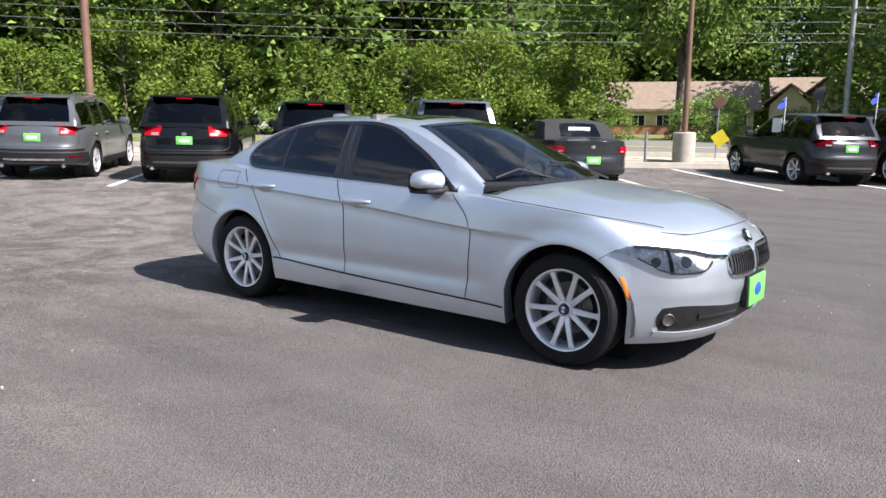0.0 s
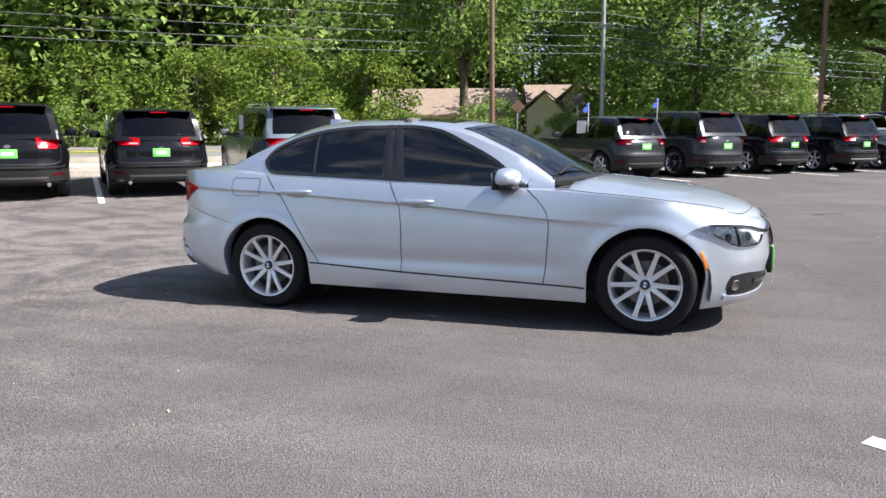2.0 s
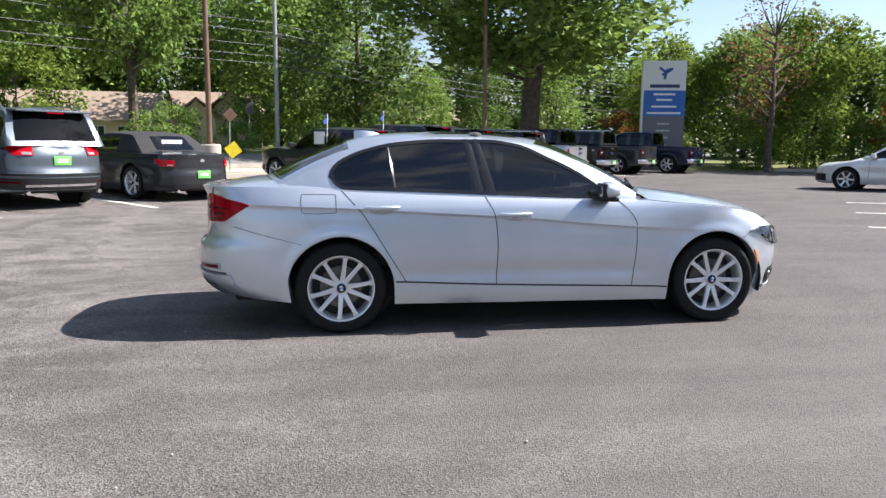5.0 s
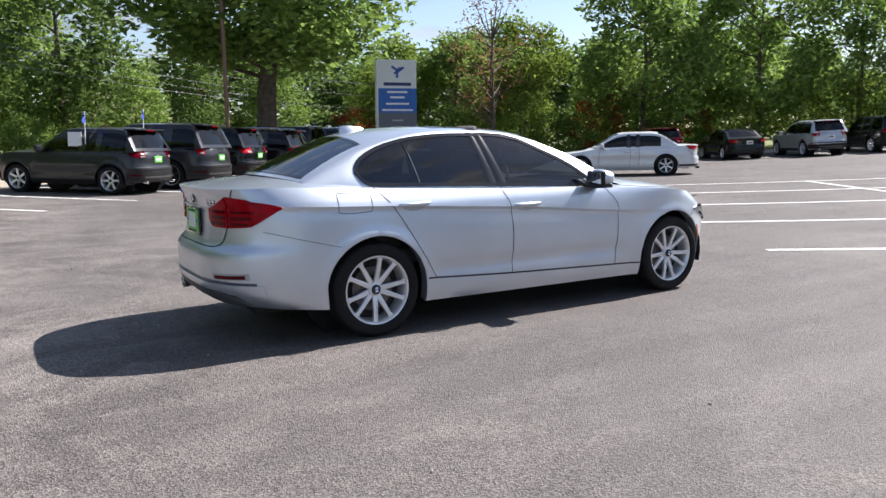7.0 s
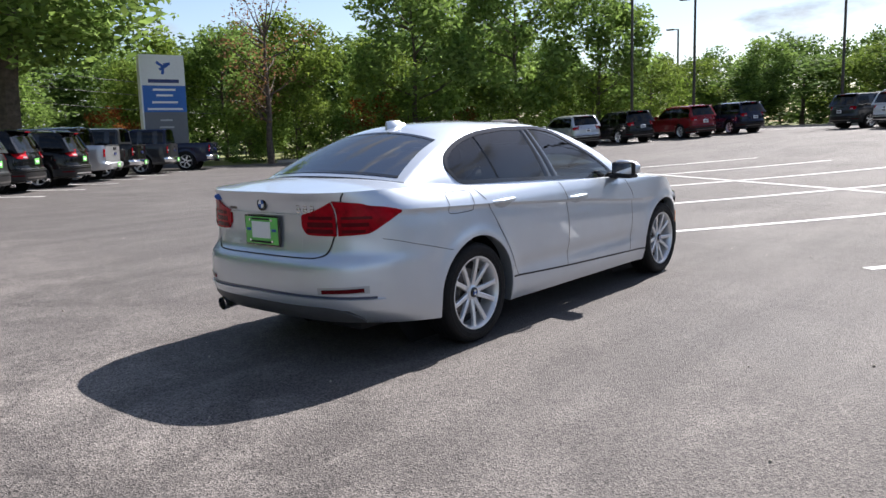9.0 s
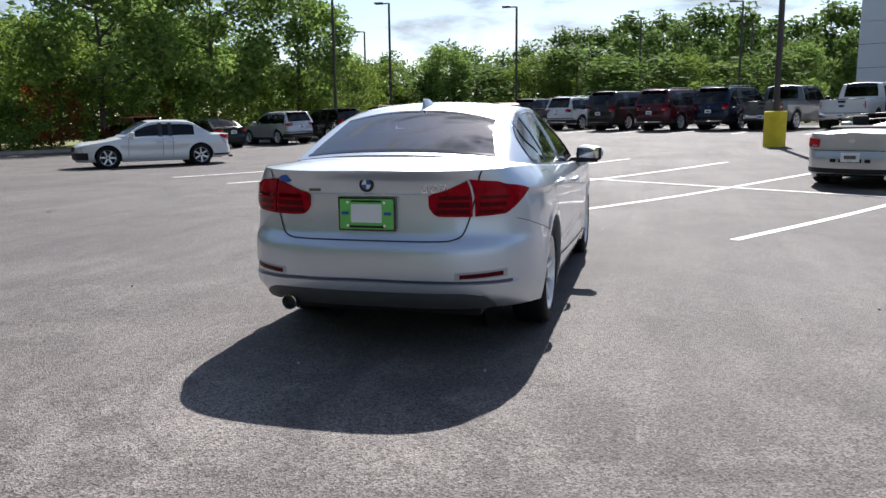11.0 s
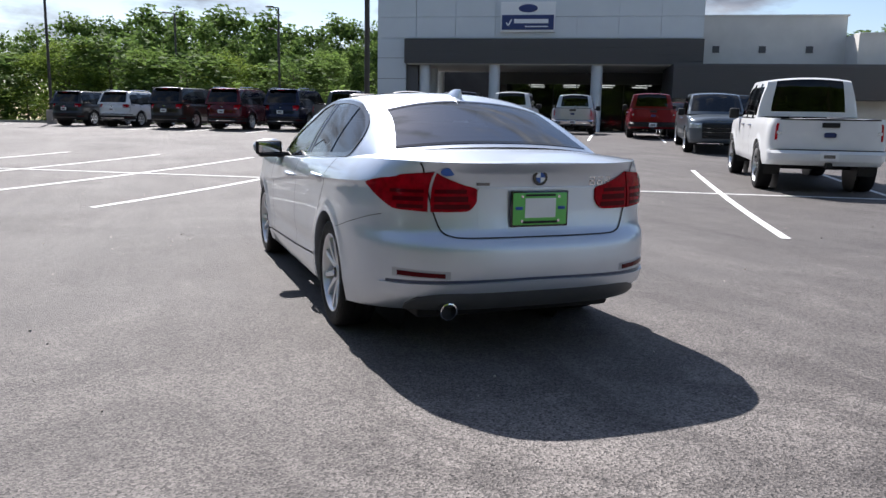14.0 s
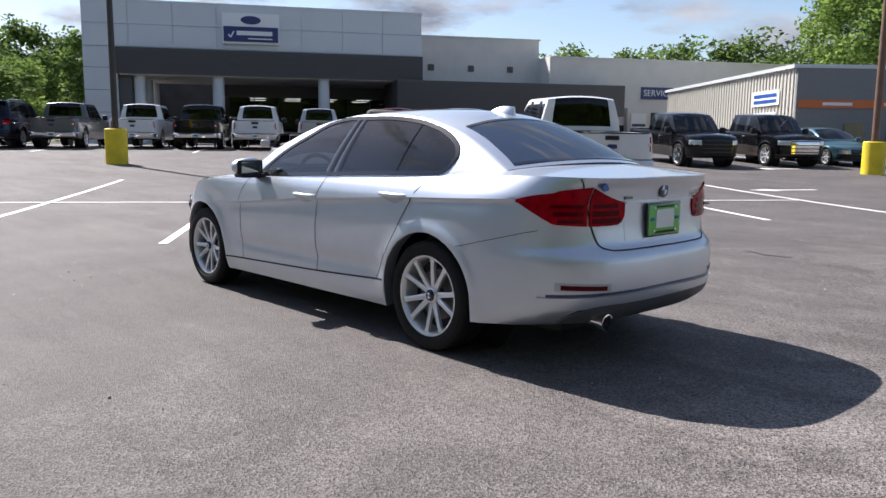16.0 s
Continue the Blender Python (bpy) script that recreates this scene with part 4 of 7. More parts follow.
    bmesh.ops.transform(ex, matrix=pose(-2.375, 0.49, 0.285, -6, 0, 90), verts=ex.verts)
    part("exhaust_tip", ex, M_CHROME, car, "chrome exhaust tip")
    part("exhaust_core", tube([(-2.24, 0.49, 0.285), (-2.34, 0.49, 0.285)], 0.034, 16), M_SEAM, car)
    # plates, badges
    part("plate_recess", patch(sh, 0.0, ty(0.335, .8), 0.70, 0.898, 0.001, 10, 4, skirt=0.004), M_SILVER, car, "recessed silver panel round the plate")
    part("boot_grip", patch(sh, 0.0, ty(0.335, .9), 0.896, 0.906, 0.012, 12, 1, skirt=0.016), M_SILVER, car)
    pl = part("plate", box((-2.394, 0, 0.798), (0.012, 0.31, 0.165), bevel=0.004), M_GREEN, car, "green dealer plate with white middle")
    part("plate_frame", box((-2.391, 0, 0.798), (0.012, 0.330, 0.185), bevel=0.004), M_GLOSSBLK, pl)
    part("plate_paper", box((-2.402, 0, 0.803), (0.004, 0.175, 0.10)), M_WHITE, pl, "white paper insert")
    for y in (0.122, -0.122):
        part("plate_mark", box((-2.402, y, 0.803), (0.004, 0.04, 0.016), bevel=0.001), M_BLUE, pl)
        for z in (0.737, 0.862):
            part("plate_screw", tube([(-2.399, y * 0.86, z), (-2.405, y * 0.86, z)], 0.008, 10), M_CHROME, pl)
    part("plate_bar", box((-2.402, 0, 0.730), (0.004, 0.20, 0.012)), M_BLACKPL, pl)
    part("plate_bar", box((-2.402, 0, 0.869), (0.004, 0.17, 0.010)), M_BLACKPL, pl)

    def rear_x(y, z):
        return sh.at(sh.q_y(y, z), z).x - 0.002

    def roundel(m, name="badge"):
        b = lathe([(0.0, 0.004), (0.030, 0.005), (0.033, 0.006), (0.041, 0.004), (0.042, 0.0)], 28, "z")
        bmesh.ops.transform(b, matrix=m, verts=b.verts)
        o = part(name, b, M_GLOSSBLK, car, "round black, blue and white badge")
        for k in range(4):
            w = bmesh.new()
            vs = [w.verts.new((0, 0, 0.0065))] + [w.verts.new((0.026 * math.cos(a), 0.026 * math.sin(a), 0.0065)) for a in [math.pi / 2 * k + math.pi / 2 * i / 6 for i in range(7)]]
            w.faces.new(vs)
            bmesh.ops.transform(w, matrix=m, verts=w.verts)
            part("badge_quarter", w, M_WHITE if k % 2 else M_BLUE, o)
        return o
    roundel(pose(rear_x(0, 0.958) - 0.001, 0, 0.958, 90, 0, -90))
    roundel(pose(2.138, 0, 0.732, 0, 52, 0))
    el = lathe([(0.0, 0.003), (0.04, 0.004), (0.045, 0.0)], 24, "z")
    bmesh.ops.transform(el, matrix=pose(rear_x(0.49, 0.985) - 0.004, 0.49, 0.985, 90, 0, -83) @ Matrix.Diagonal((1.0, 0.45, 1, 1)), verts=el.verts)
    part("oval_badge", el, M_BLUE, car, "blue oval dealer badge")
    lt = bmesh.new()
    for k, y in enumerate((-0.32, -0.37, -0.42)):
        for z, h in ((0.925, 0.006), (0.945, 0.006), (0.905, 0.006)):
            add_box(lt, (rear_x(-y, z), y, z + 0.012), (0.005, 0.032, h))
        for dy in (0.013, -0.013):
            add_box(lt, (rear_x(-y, 0.925), y + dy, 0.937), (0.005, 0.006, 0.04))
    part("model_badge", lt, M_CHROME, car, "chrome model figures as plain bars")
    part("drive_badge", box((rear_x(0.31, 0.925), 0.31, 0.925), (0.006, 0.07, 0.014)), M_BRAKE, car)
    # front
    fy = lambda y, z: sh.q_y(y, z, True)
    for s in (1, -1):
        keys = [(q(1.705, .69), 0.690, 0.700), (q(1.80, .69), 0.656, 0.720), (q(1.87, .65), 0.620, 0.720), (fy(0.755, .64), 0.594, 0.716), (fy(0.68, .64), 0.574, 0.707), (fy(0.60, .64), 0.576, 0.692), (fy(0.545, .64), 0.596, 0.676), (fy(0.51, .64), 0.628, 0.668), (fy(0.385, .64), 0.644, 0.656)]
        hl = part("headlamp", outline_patch(sh, keys, s, 0.003, 30, 8, 0.010), M_HLAMP, car, "clear headlamp with two bright ring lights")
        part("lens", orient(outline_patch(sh, keys, s, 0.016, 26, 6, 0.012), (1.4, s * 0.3, 0.6)), M_LENS, hl, "clear lamp lens")
        part("lamp_brow", outline_patch(sh, [(k[0], k[2] - 0.012, k[2]) for k in keys[1:]], s, 0.018, 24, 2, 0.014), M_GLOSSBLK, hl, "black upper lamp edge")
        part("lamp_foot", outline_patch(sh, [(k[0], k[1], k[1] + 0.007) for k in keys[1:-1]], s, 0.0175, 24, 1, 0.014), M_BLACKPL, hl)
        part("lamp_divider", patch(sh, fy(0.722, .64), fy(0.708, .64), 0.575, 0.70, 0.007, 2, 6, (s,), 0.006), M_BLACKPL, hl)
        for yy, rr in ((0.765, 0.036), (0.655, 0.041)):
            qq = fy(yy, .64)
            p, nn = sh.at(qq, 0.640), sh.normal(qq, 0.640)
            m = Matrix.Translation((p.x + 0.011 * nn.x, s * (p.y + 0.011 * nn.y), p.z)) @ Vector((nn.x, s * nn.y, nn.z)).to_track_quat("Z", "Y").to_matrix().to_4x4()
            ring = lathe([(rr - 0.011, -0.010), (rr - 0.009, 0.001), (rr, 0.001), (rr + 0.001, -0.010)], 24, "z")
            bmesh.ops.transform(ring, matrix=m, verts=ring.verts)
            part("ring_light", ring, M_RINGL, hl)
            well_ = lathe([(0.0, -0.006), (rr * 0.45, -0.004), (rr * 0.74, -0.002)], 20, "z")
            bmesh.ops.transform(well_, matrix=m, verts=well_.verts)
            part("projector", well_, M_BRAKE, hl)
        part("side_marker", slanted_patch(sh, ((1.728, 0.560), (1.757, 0.560), (1.802, 0.426), (1.775, 0.424)), s, 0.006), M_AMBER, car, "amber side marker")
        part("fog_surround", outline_patch(sh, [(q(1.905, .33), 0.300, 0.345), (fy(0.745, .33), 0.262, 0.388), (fy(0.64, .33), 0.248, 0.400), (fy(0.50, .33), 0.255, 0.390), (fy(0.36, .33), 0.262, 0.374), (fy(0.20, .33), 0.268, 0.362)], s, 0.004, 22, 6), M_BLACKPL, car, "black lower grille with a fog lamp")
        part("intake_blade", outline_patch(sh, [(fy(0.56, .33), 0.322, 0.352), (fy(0.40, .33), 0.322, 0.343), (fy(0.22, .33), 0.318, 0.336)], s, 0.012, 12, 2), M_GLOSSBLK, car, "gloss black intake blade")
        part("intake_lip", outline_patch(sh, [(q(1.89, .28), 0.232, 0.262), (fy(0.64, .25), 0.226, 0.254), (fy(0.40, .25), 0.236, 0.262), (fy(0.20, .25), 0.240, 0.266)], s, 0.014, 16, 3), M_SILVER, car, "silver lower bumper lip")
        qq = fy(0.70, .33)
        p, nn = sh.at(qq, 0.325), sh.normal(qq, 0.325)
        m = Matrix.Translation((p.x + 0.006 * nn.x, s * (p.y + 0.006 * nn.y), p.z)) @ Vector((nn.x, s * nn.y, nn.z)).to_track_quat("Z", "Y").to_matrix().to_4x4()
        fl = lathe([(0.0, 0.004), (0.026, 0.004), (0.032, 0.008), (0.036, 0.0)], 24, "z")
        bmesh.ops.transform(fl, matrix=m, verts=fl.verts)
        part("fog_lamp", fl, M_BRAKE, car)
        # kidney grille
        kk = [(0.382, 0.575, 0.640), (0.360, 0.545, 0.664), (0.30, 0.524, 0.676), (0.18, 0.517, 0.678), (0.07, 0.520, 0.674), (0.030, 0.535, 0.660), (0.016, 0.565, 0.640)]
        kd = part("kidney_frame", outline_patch(sh, [(fy(y, .6), a, b) for y, a, b in kk], s, 0.012, 22, 6, 0.016), M_CHROME, car, "chrome-framed kidney grille")
        part("grille_mesh", outline_patch(sh, [(fy(y, .6), a, b) for y, a, b in ((0.366, 0.578, 0.636), (0.345, 0.553, 0.654), (0.30, 0.537, 0.664), (0.18, 0.531, 0.666), (0.075, 0.534, 0.662), (0.045, 0.545, 0.650), (0.034, 0.568, 0.636))], s, 0.0145, 20, 6, 0.004), M_SEAM, kd)
        for k in range(10):
            yy = 0.062 + 0.275 * k / 9
            qq = fy(yy, .6)
            bm = tube([sh.at(qq, z) + 0.018 * sh.normal(qq, z) for z in (0.545, 0.58, 0.62, 0.652)], 0.0045, 6)
            part("grille_slat", flipped(bm, s), M_GLOSSBLK, kd)
    part("lower_intake", patch(sh, fy(0.20, .33), 3.0, 0.268, 0.362, 0.004, 14, 3), M_BLACKPL, car, "black lower air intake")
    fp = part("front_plate", box((2.212, 0, 0.42), (0.014, 0.31, 0.17), bevel=0.004), M_GREEN, car, "bright green dealer plate with blue oval")
    part("plate_bracket", box((2.192, 0, 0.42), (0.03, 0.33, 0.19), bevel=0.006), M_BLACKPL, fp)
    el = lathe([(0.0, 0.002), (0.06, 0.002), (0.064, 0.0)], 28, "z")
    bmesh.ops.transform(el, matrix=pose(2.22, 0, 0.42, 90, 0, 90) @ Matrix.Diagonal((1.0, 0.6, 1, 1)), verts=el.verts)
    part("plate_oval", el, M_BLUE, fp, "blue oval emblem")
    # handles, mirrors, fin, wipers
    for s in (1, -1):
        for x, z in ((-1.115, 0.886), (-0.157, 0.832)):
            qq = q(x, z)
            cup = patch(sh, q(x - 0.085, z), q(x + 0.085, z), lambda u: z - 0.020 - 0.020 * math.sin(math.pi * u), lambda u: z + 0.006 + 0.012 * math.sin(math.pi * u), 0.0015, 10, 4, (s,), 0.004)
            # the cup is toned darker for the shade under the pull bar
            ho = part("door_handle", cup, M_SILVERSHADE, car)
            p0 = sh.at(qq, z + 0.022)
            bar = tube([(x + dx, s * (p0.y + dy), z + 0.010 + 0.003 * math.sin(dx * 10)) for dx, dy in ((-0.122, -0.004), (-0.105, 0.016), (-0.06, 0.026), (0.0, 0.029), (0.06, 0.026), (0.105, 0.016), (0.122, -0.004))], [0.008, 0.012, 0.0145, 0.015, 0.0145, 0.012, 0.008], 12)
            part("handle_bar", bar, M_SILVER, ho, "silver pull handle")
        mm = bmesh.new()
        bmesh.ops.create_uvsphere(mm, u_segments=28, v_segments=18, radius=1.0)
        for v in mm.verts:
            c = v.co
            c.x = math.copysign(abs(c.x) ** 0.8, c.x)
            c.y = math.copysign(abs(c.y) ** 0.75, c.y)
            c.z = math.copysign(abs(c.z) ** 0.75, c.z)
            c.x = c.x if c.x > 0 else c.x * 0.3
            c.z = c.z * (1.0 - 0.12 * c.y * s) * (1.0 if c.z > 0 else 0.8)
        bmesh.ops.transform(mm, matrix=pose(0.49, s * 0.965, 1.012, 0, 0, s * 10) @ Matrix.Diagonal((0.105, 0.118, 0.068, 1)), verts=mm.verts)
        mir = part("door_mirror", mm, M_SILVER, car, "silver door mirror with black underside")
        part("mirror_rim", box((0, 0, 0), (0.04, 0.214, 0.112), pose(0.462, s * 0.964, 1.012, 0, 0, s * 6), bevel=0.018), M_BLACKPL, mir, "black mirror housing edge")
        part("mirror_glass", box((0, 0, 0), (0.006, 0.172, 0.082), pose(0.441, s * 0.962, 1.012, 0, -4, s * 6), bevel=0.002), M_CHROME, mir)
        part("mirror_base", box((0.495, s * 0.945, 0.952), (0.15, 0.19, 0.03), bevel=0.012), M_BLACKPL, mir)
        part("mirror_arm", tube([(0.52, s * 0.80, 0.945), (0.51, s * 0.89, 0.957)], [0.038, 0.026], 10), M_BLACKPL, mir)
    fin = bmesh.new()
    rows = []
    for k in range(9):
        u = k / 8
        h, w = 0.062 * math.sin(math.pi * min(1, 0.12 + 0.88 * (1 - u) ** 0.8) * 0.5) ** 1.4 + 0.002, 0.034 * math.sin(math.pi * (0.08 + 0.84 * u)) + 0.004
        x = -1.27 + 0.20 * u
        z0 = 1.378 + 0.036 * u
        rows.append([fin.verts.new((x, dy * w, z0 + dz * h)) for dy, dz in ((-1, -0.1), (-0.75, 0.4), (-0.25, 0.95), (0.25, 0.95), (0.75, 0.4), (1, -0.1))])
    for a, b in zip(rows, rows[1:]):
        for k in range(5):
            fin.faces.new((a[k], b[k], b[k + 1], a[k + 1]))
    fin.faces.new(rows[0])
    fin.faces.new(rows[-1])
    part("roof_aerial", fin, M_SILVER, car, "silver shark-fin aerial")
    for pts in (((0.98, 0.55, 0.985), (0.85, 0.2, 1.10), (0.84, -0.05, 1.11)), ((0.98, -0.15, 1.0), (0.84, -0.45, 1.08), (0.80, -0.66, 1.03))):
        part("wiper", tube(pts, 0.008, 6), M_BLACKPL, car)
    for x in (-1.405, 1.405):
        for s in (1, -1):
            wheel(car, x, s * 0.775, 0.325, "v", 0.215, 18 if x > 0 else 30)
    return car


silver_sedan()


# ---- ground, lot, road ----
E1, E2 = Vector((0.714, 0.70, 0)), Vector((-0.70, 0.714, 0))      # along the street row, and across it towards the street
U, V, O = Vector((0.836, -0.549, 0)), Vector((0.549, 0.836, 0)), Vector((2.45, -2.38, 0))   # along the stall lines of the lot, and across them


def sn(s, n):
    return E1 * s + E2 * n


def uv(u, v):
    return O + U * u + V * v


def lot_inside(x, y, m=0.0):
    p = Vector((x, y, 0))
    return p.dot(E2) < 15.4 + m and (p - O).dot(V) < 37.5 + m


def build_ground():
    xs = [-1500, -600, -250, -120] + [-70 + 1.75 * k for k in range(89)] + [110, 180, 320, 700, 1500]
    pts = []
    for x in xs:
        row = []
        for y in xs:
            z = ground_z(x, y)
            out = not lot_inside(x, y, 1.8)
            row.append((x, y, z + (0.10 if out else -0.08)))
        pts.append(row)
    bm = grid(pts)
    solid("ground", bm, M_GRASS, "dry grass and soil ground reaching the horizon", "ground", kind="structure", smooth=True)
    step = 1.0
    bm = bmesh.new()
    vs = {}

    def vert(i, j):
        if (i, j) not in vs:
            x, y = i * step, j * step
            p = Vector((x, y, 0))
            d = p.dot(E2) - 15.4
            if d > 0:
                p -= E2 * d
            d = (p - O).dot(V) - 37.5
            if d > 0:
                p -= V * d
            vs[(i, j)] = bm.verts.new((p.x, p.y, ground_z(p.x, p.y)))
        return vs[(i, j)]
    for i in range(-60, 70):
        for j in range(-70, 50):
            if lot_inside((i + 0.5) * step, (j + 0.5) * step, 0.3):
                try:
                    bm.faces.new([vert(i, j), vert(i + 1, j), vert(i + 1, j + 1), vert(i, j + 1)])
                except ValueError:
                    pass
    solid("pavement", bm, M_ASPHALT, "dark grey asphalt car park with fine aggregate", "asphalt", kind="structure", smooth=True)


build_ground()


def strip(a, b, width, z, material, name, label, category, height=0.0, kind="structure", seg=1.0, group=""):
    """A band laid on the ground from a to b, with a height for kerbs."""
    bm = bmesh.new()
    d = (b - a)
    n = max(1, int(d.length / seg))
    w = Vector((-d.y, d.x, 0)).normalized() * width / 2
    prev = None
    for k in range(n + 1):
        p = a + d * k / n
        l, r = p + w, p - w
        zl, zr = ground_z(l.x, l.y) + z, ground_z(r.x, r.y) + z
        cur = [bm.verts.new(v) for v in ((l.x, l.y, zl - max(height, 0.003)), (l.x, l.y, zl), (r.x, r.y, zr), (r.x, r.y, zr - max(height, 0.003)))]
        if prev:
            for i in range(3):
                bm.faces.new((prev[i], cur[i], cur[i + 1], prev[i + 1]))
        else:
            bm.faces.new(cur[::-1])
        prev = cur
    bm.faces.new(prev)
    bmesh.ops.recalc_face_normals(bm, faces=bm.faces)
    return solid(name, bm, material, label, category, group, kind)


strip(sn(-60, 15.55), sn(35, 15.55), 0.22, 0.15, M_CONC, "kerb", "worn concrete kerb along the car park", "kerb", 0.3)
strip(uv(-2, 37.6), uv(70, 37.6), 0.22, 0.15, M_CONC, "kerb", "worn concrete kerb along the car park", "kerb", 0.3)
strip(sn(-60, 17.6), sn(60, 17.6), 1.5, 0.125, M_CONC, "sidewalk", "pale concrete sidewalk beside the street", "sidewalk", 0.1)
strip(sn(-160, 23.5), sn(160, 23.5), 8.5, 0.13, M_ROAD, "road", "pale worn asphalt street", "road", 0.1, seg=2)
strip(sn(-160, 19.0), sn(160, 19.0), 0.15, 0.23, M_CONC, "kerb", "pale street kerb", "kerb", 0.2, seg=2)
strip(sn(-160, 23.5), sn(160, 23.5), 0.12, 0.136, M_YELLOW, "road_line", "yellow centre line on the street", "road line", seg=2)

G = "painted stall lines"
for k in range(-1, 6):
    strip(uv(0.0, 3.0 * k), uv(11.0, 3.0 * k), 0.11, 0.004, M_LINE, "parking_line", "white painted stall line on asphalt", "line", kind="", group=G)
for k in range(-3, -1):
    strip(uv(0.0 if k > -2 else 2, 3.0 * k), uv(11.0, 3.0 * k), 0.11, 0.004, M_LINE, "parking_line", "white painted stall line on asphalt", "line", kind="", group=G)
strip(uv(5.5, -9), uv(5.5, 15), 0.11, 0.009, M_LINE, "parking_line", "long white line across the stall ends", "line", kind="", group=G)
for k in range(-7, 8):
    strip(uv(22.5, 3.0 * k), uv(31.0, 3.0 * k), 0.11, 0.004, M_LINE, "parking_line", "white painted stall line on asphalt", "line", kind="", group=G)
for s in (-10.5, -7.9, -5.3, -2.55, 0.05, 2.85, 5.6, 8.3, 11.1, 13.9, 16.6, 19.5, 22.4, 25.4, 28.6):
    strip(sn(s, 9.5), sn(s, 15.1), 0.11, 0.004, M_LINE, "parking_line", "white painted stall line on asphalt", "line", kind="", group=G)
for k in range(6):
    strip(uv(14 + 3.0 * k, 30.5), uv(14 + 3.0 * k, 36.5), 0.11, 0.004, M_LINE, "parking_line", "white painted stall line on asphalt", "line", kind="", group=G)


def arrow(x, y, yaw):
    bm = bmesh.new()
    for a, b in (((-0.9, -0.09), (0.3, 0.09)),):
        vs = [bm.verts.new((px, py, 0)) for px, py in ((a[0], a[1]), (b[0], a[1]), (0.3, -0.32), (1.0, 0), (0.3, 0.32), (b[0], b[1]), (a[0], b[1]))]
        bm.faces.new(vs)
    m = on_ground(x, y, yaw, 0.006)
    bmesh.ops.transform(bm, matrix=m, verts=bm.verts)
    solid("painted_arrow", bm, M_LINE, "white painted arrow on asphalt", "arrow")


arrow(3.6, -15.5, 60)
arrow(7.6, -24.2, 60)


# ---- trees ----
def leaf_mat(name, a, b):
    m = mat(name, a, 0.75, base2=b, scale=0.5, island=0.45)
    p = m.node_tree.nodes["Principled BSDF"]
    p.inputs["Specular IOR Level"].default_value = 0.12
    n, l = m.node_tree.nodes, m.node_tree.links
    tr, mix = n.new("ShaderNodeBsdfTranslucent"), n.new("ShaderNodeMixShader")
    mix.inputs[0].default_value = 0.45
    src = p.inputs["Base Color"].links[0].from_socket
    l.new(src, tr.inputs["Color"])
    l.new(p.outputs[0], mix.inputs[1])
    l.new(tr.outputs[0], mix.inputs[2])
    l.new(mix.outputs[0], n["Material Output"].inputs["Surface"])
    return m


LEAF = [leaf_mat("leaves_green", (0.125, 0.205, 0.045), (0.27, 0.38, 0.10)), leaf_mat("leaves_dark", (0.07, 0.122, 0.035), (0.19, 0.28, 0.072)),
        leaf_mat("leaves_bright", (0.12, 0.19, 0.032), (0.22, 0.29, 0.055)), leaf_mat("leaves_red", (0.22, 0.055, 0.02), (0.30, 0.12, 0.03)), leaf_mat("leaves_dry", (0.16, 0.09, 0.045), (0.24, 0.13, 0.06))]
rng = np.random.default_rng(7)


def leaves(centres, radii, count, size, flat=0.6):
    """Small bent leaf sprays scattered round the given clump centres."""
    idx = rng.integers(0, len(centres), count)
    d = rng.normal(size=(count, 3))
    d /= np.linalg.norm(d, axis=1)[:, None]
    d *= (rng.random(count) ** 0.45)[:, None]
    p = centres[idx] + d * radii[idx][:, None] * np.array([1, 1, 0.8])
    a = rng.normal(size=(count, 3))
    a[:, 2] *= flat
    a /= np.linalg.norm(a, axis=1)[:, None]
    b = np.cross(a, rng.normal(size=(count, 3)))
    b /= np.linalg.norm(b, axis=1)[:, None]
    s = size * (0.6 + 0.8 * rng.random(count))[:, None]
    fold = np.cross(a, b) * s * 0.25
    v = np.stack([p - a * s, p + b * s * 0.5 + fold, p + a * s, p - b * s * 0.5 + fold], 1).reshape(-1, 3)
    return v, count


def leaf_mesh(name, v, count, material):
    me = bpy.data.meshes.new(name)
    me.vertices.add(len(v))
    me.vertices.foreach_set("co", v.astype(np.float32).ravel())
    me.loops.add(4 * count)
    me.loops.foreach_set("vertex_index", np.arange(4 * count, dtype=np.int32))
    me.polygons.add(count)
    me.polygons.foreach_set("loop_start", np.arange(0, 4 * count, 4, dtype=np.int32))
    me.update(calc_edges=True)
    me.materials.append(material)
    return me


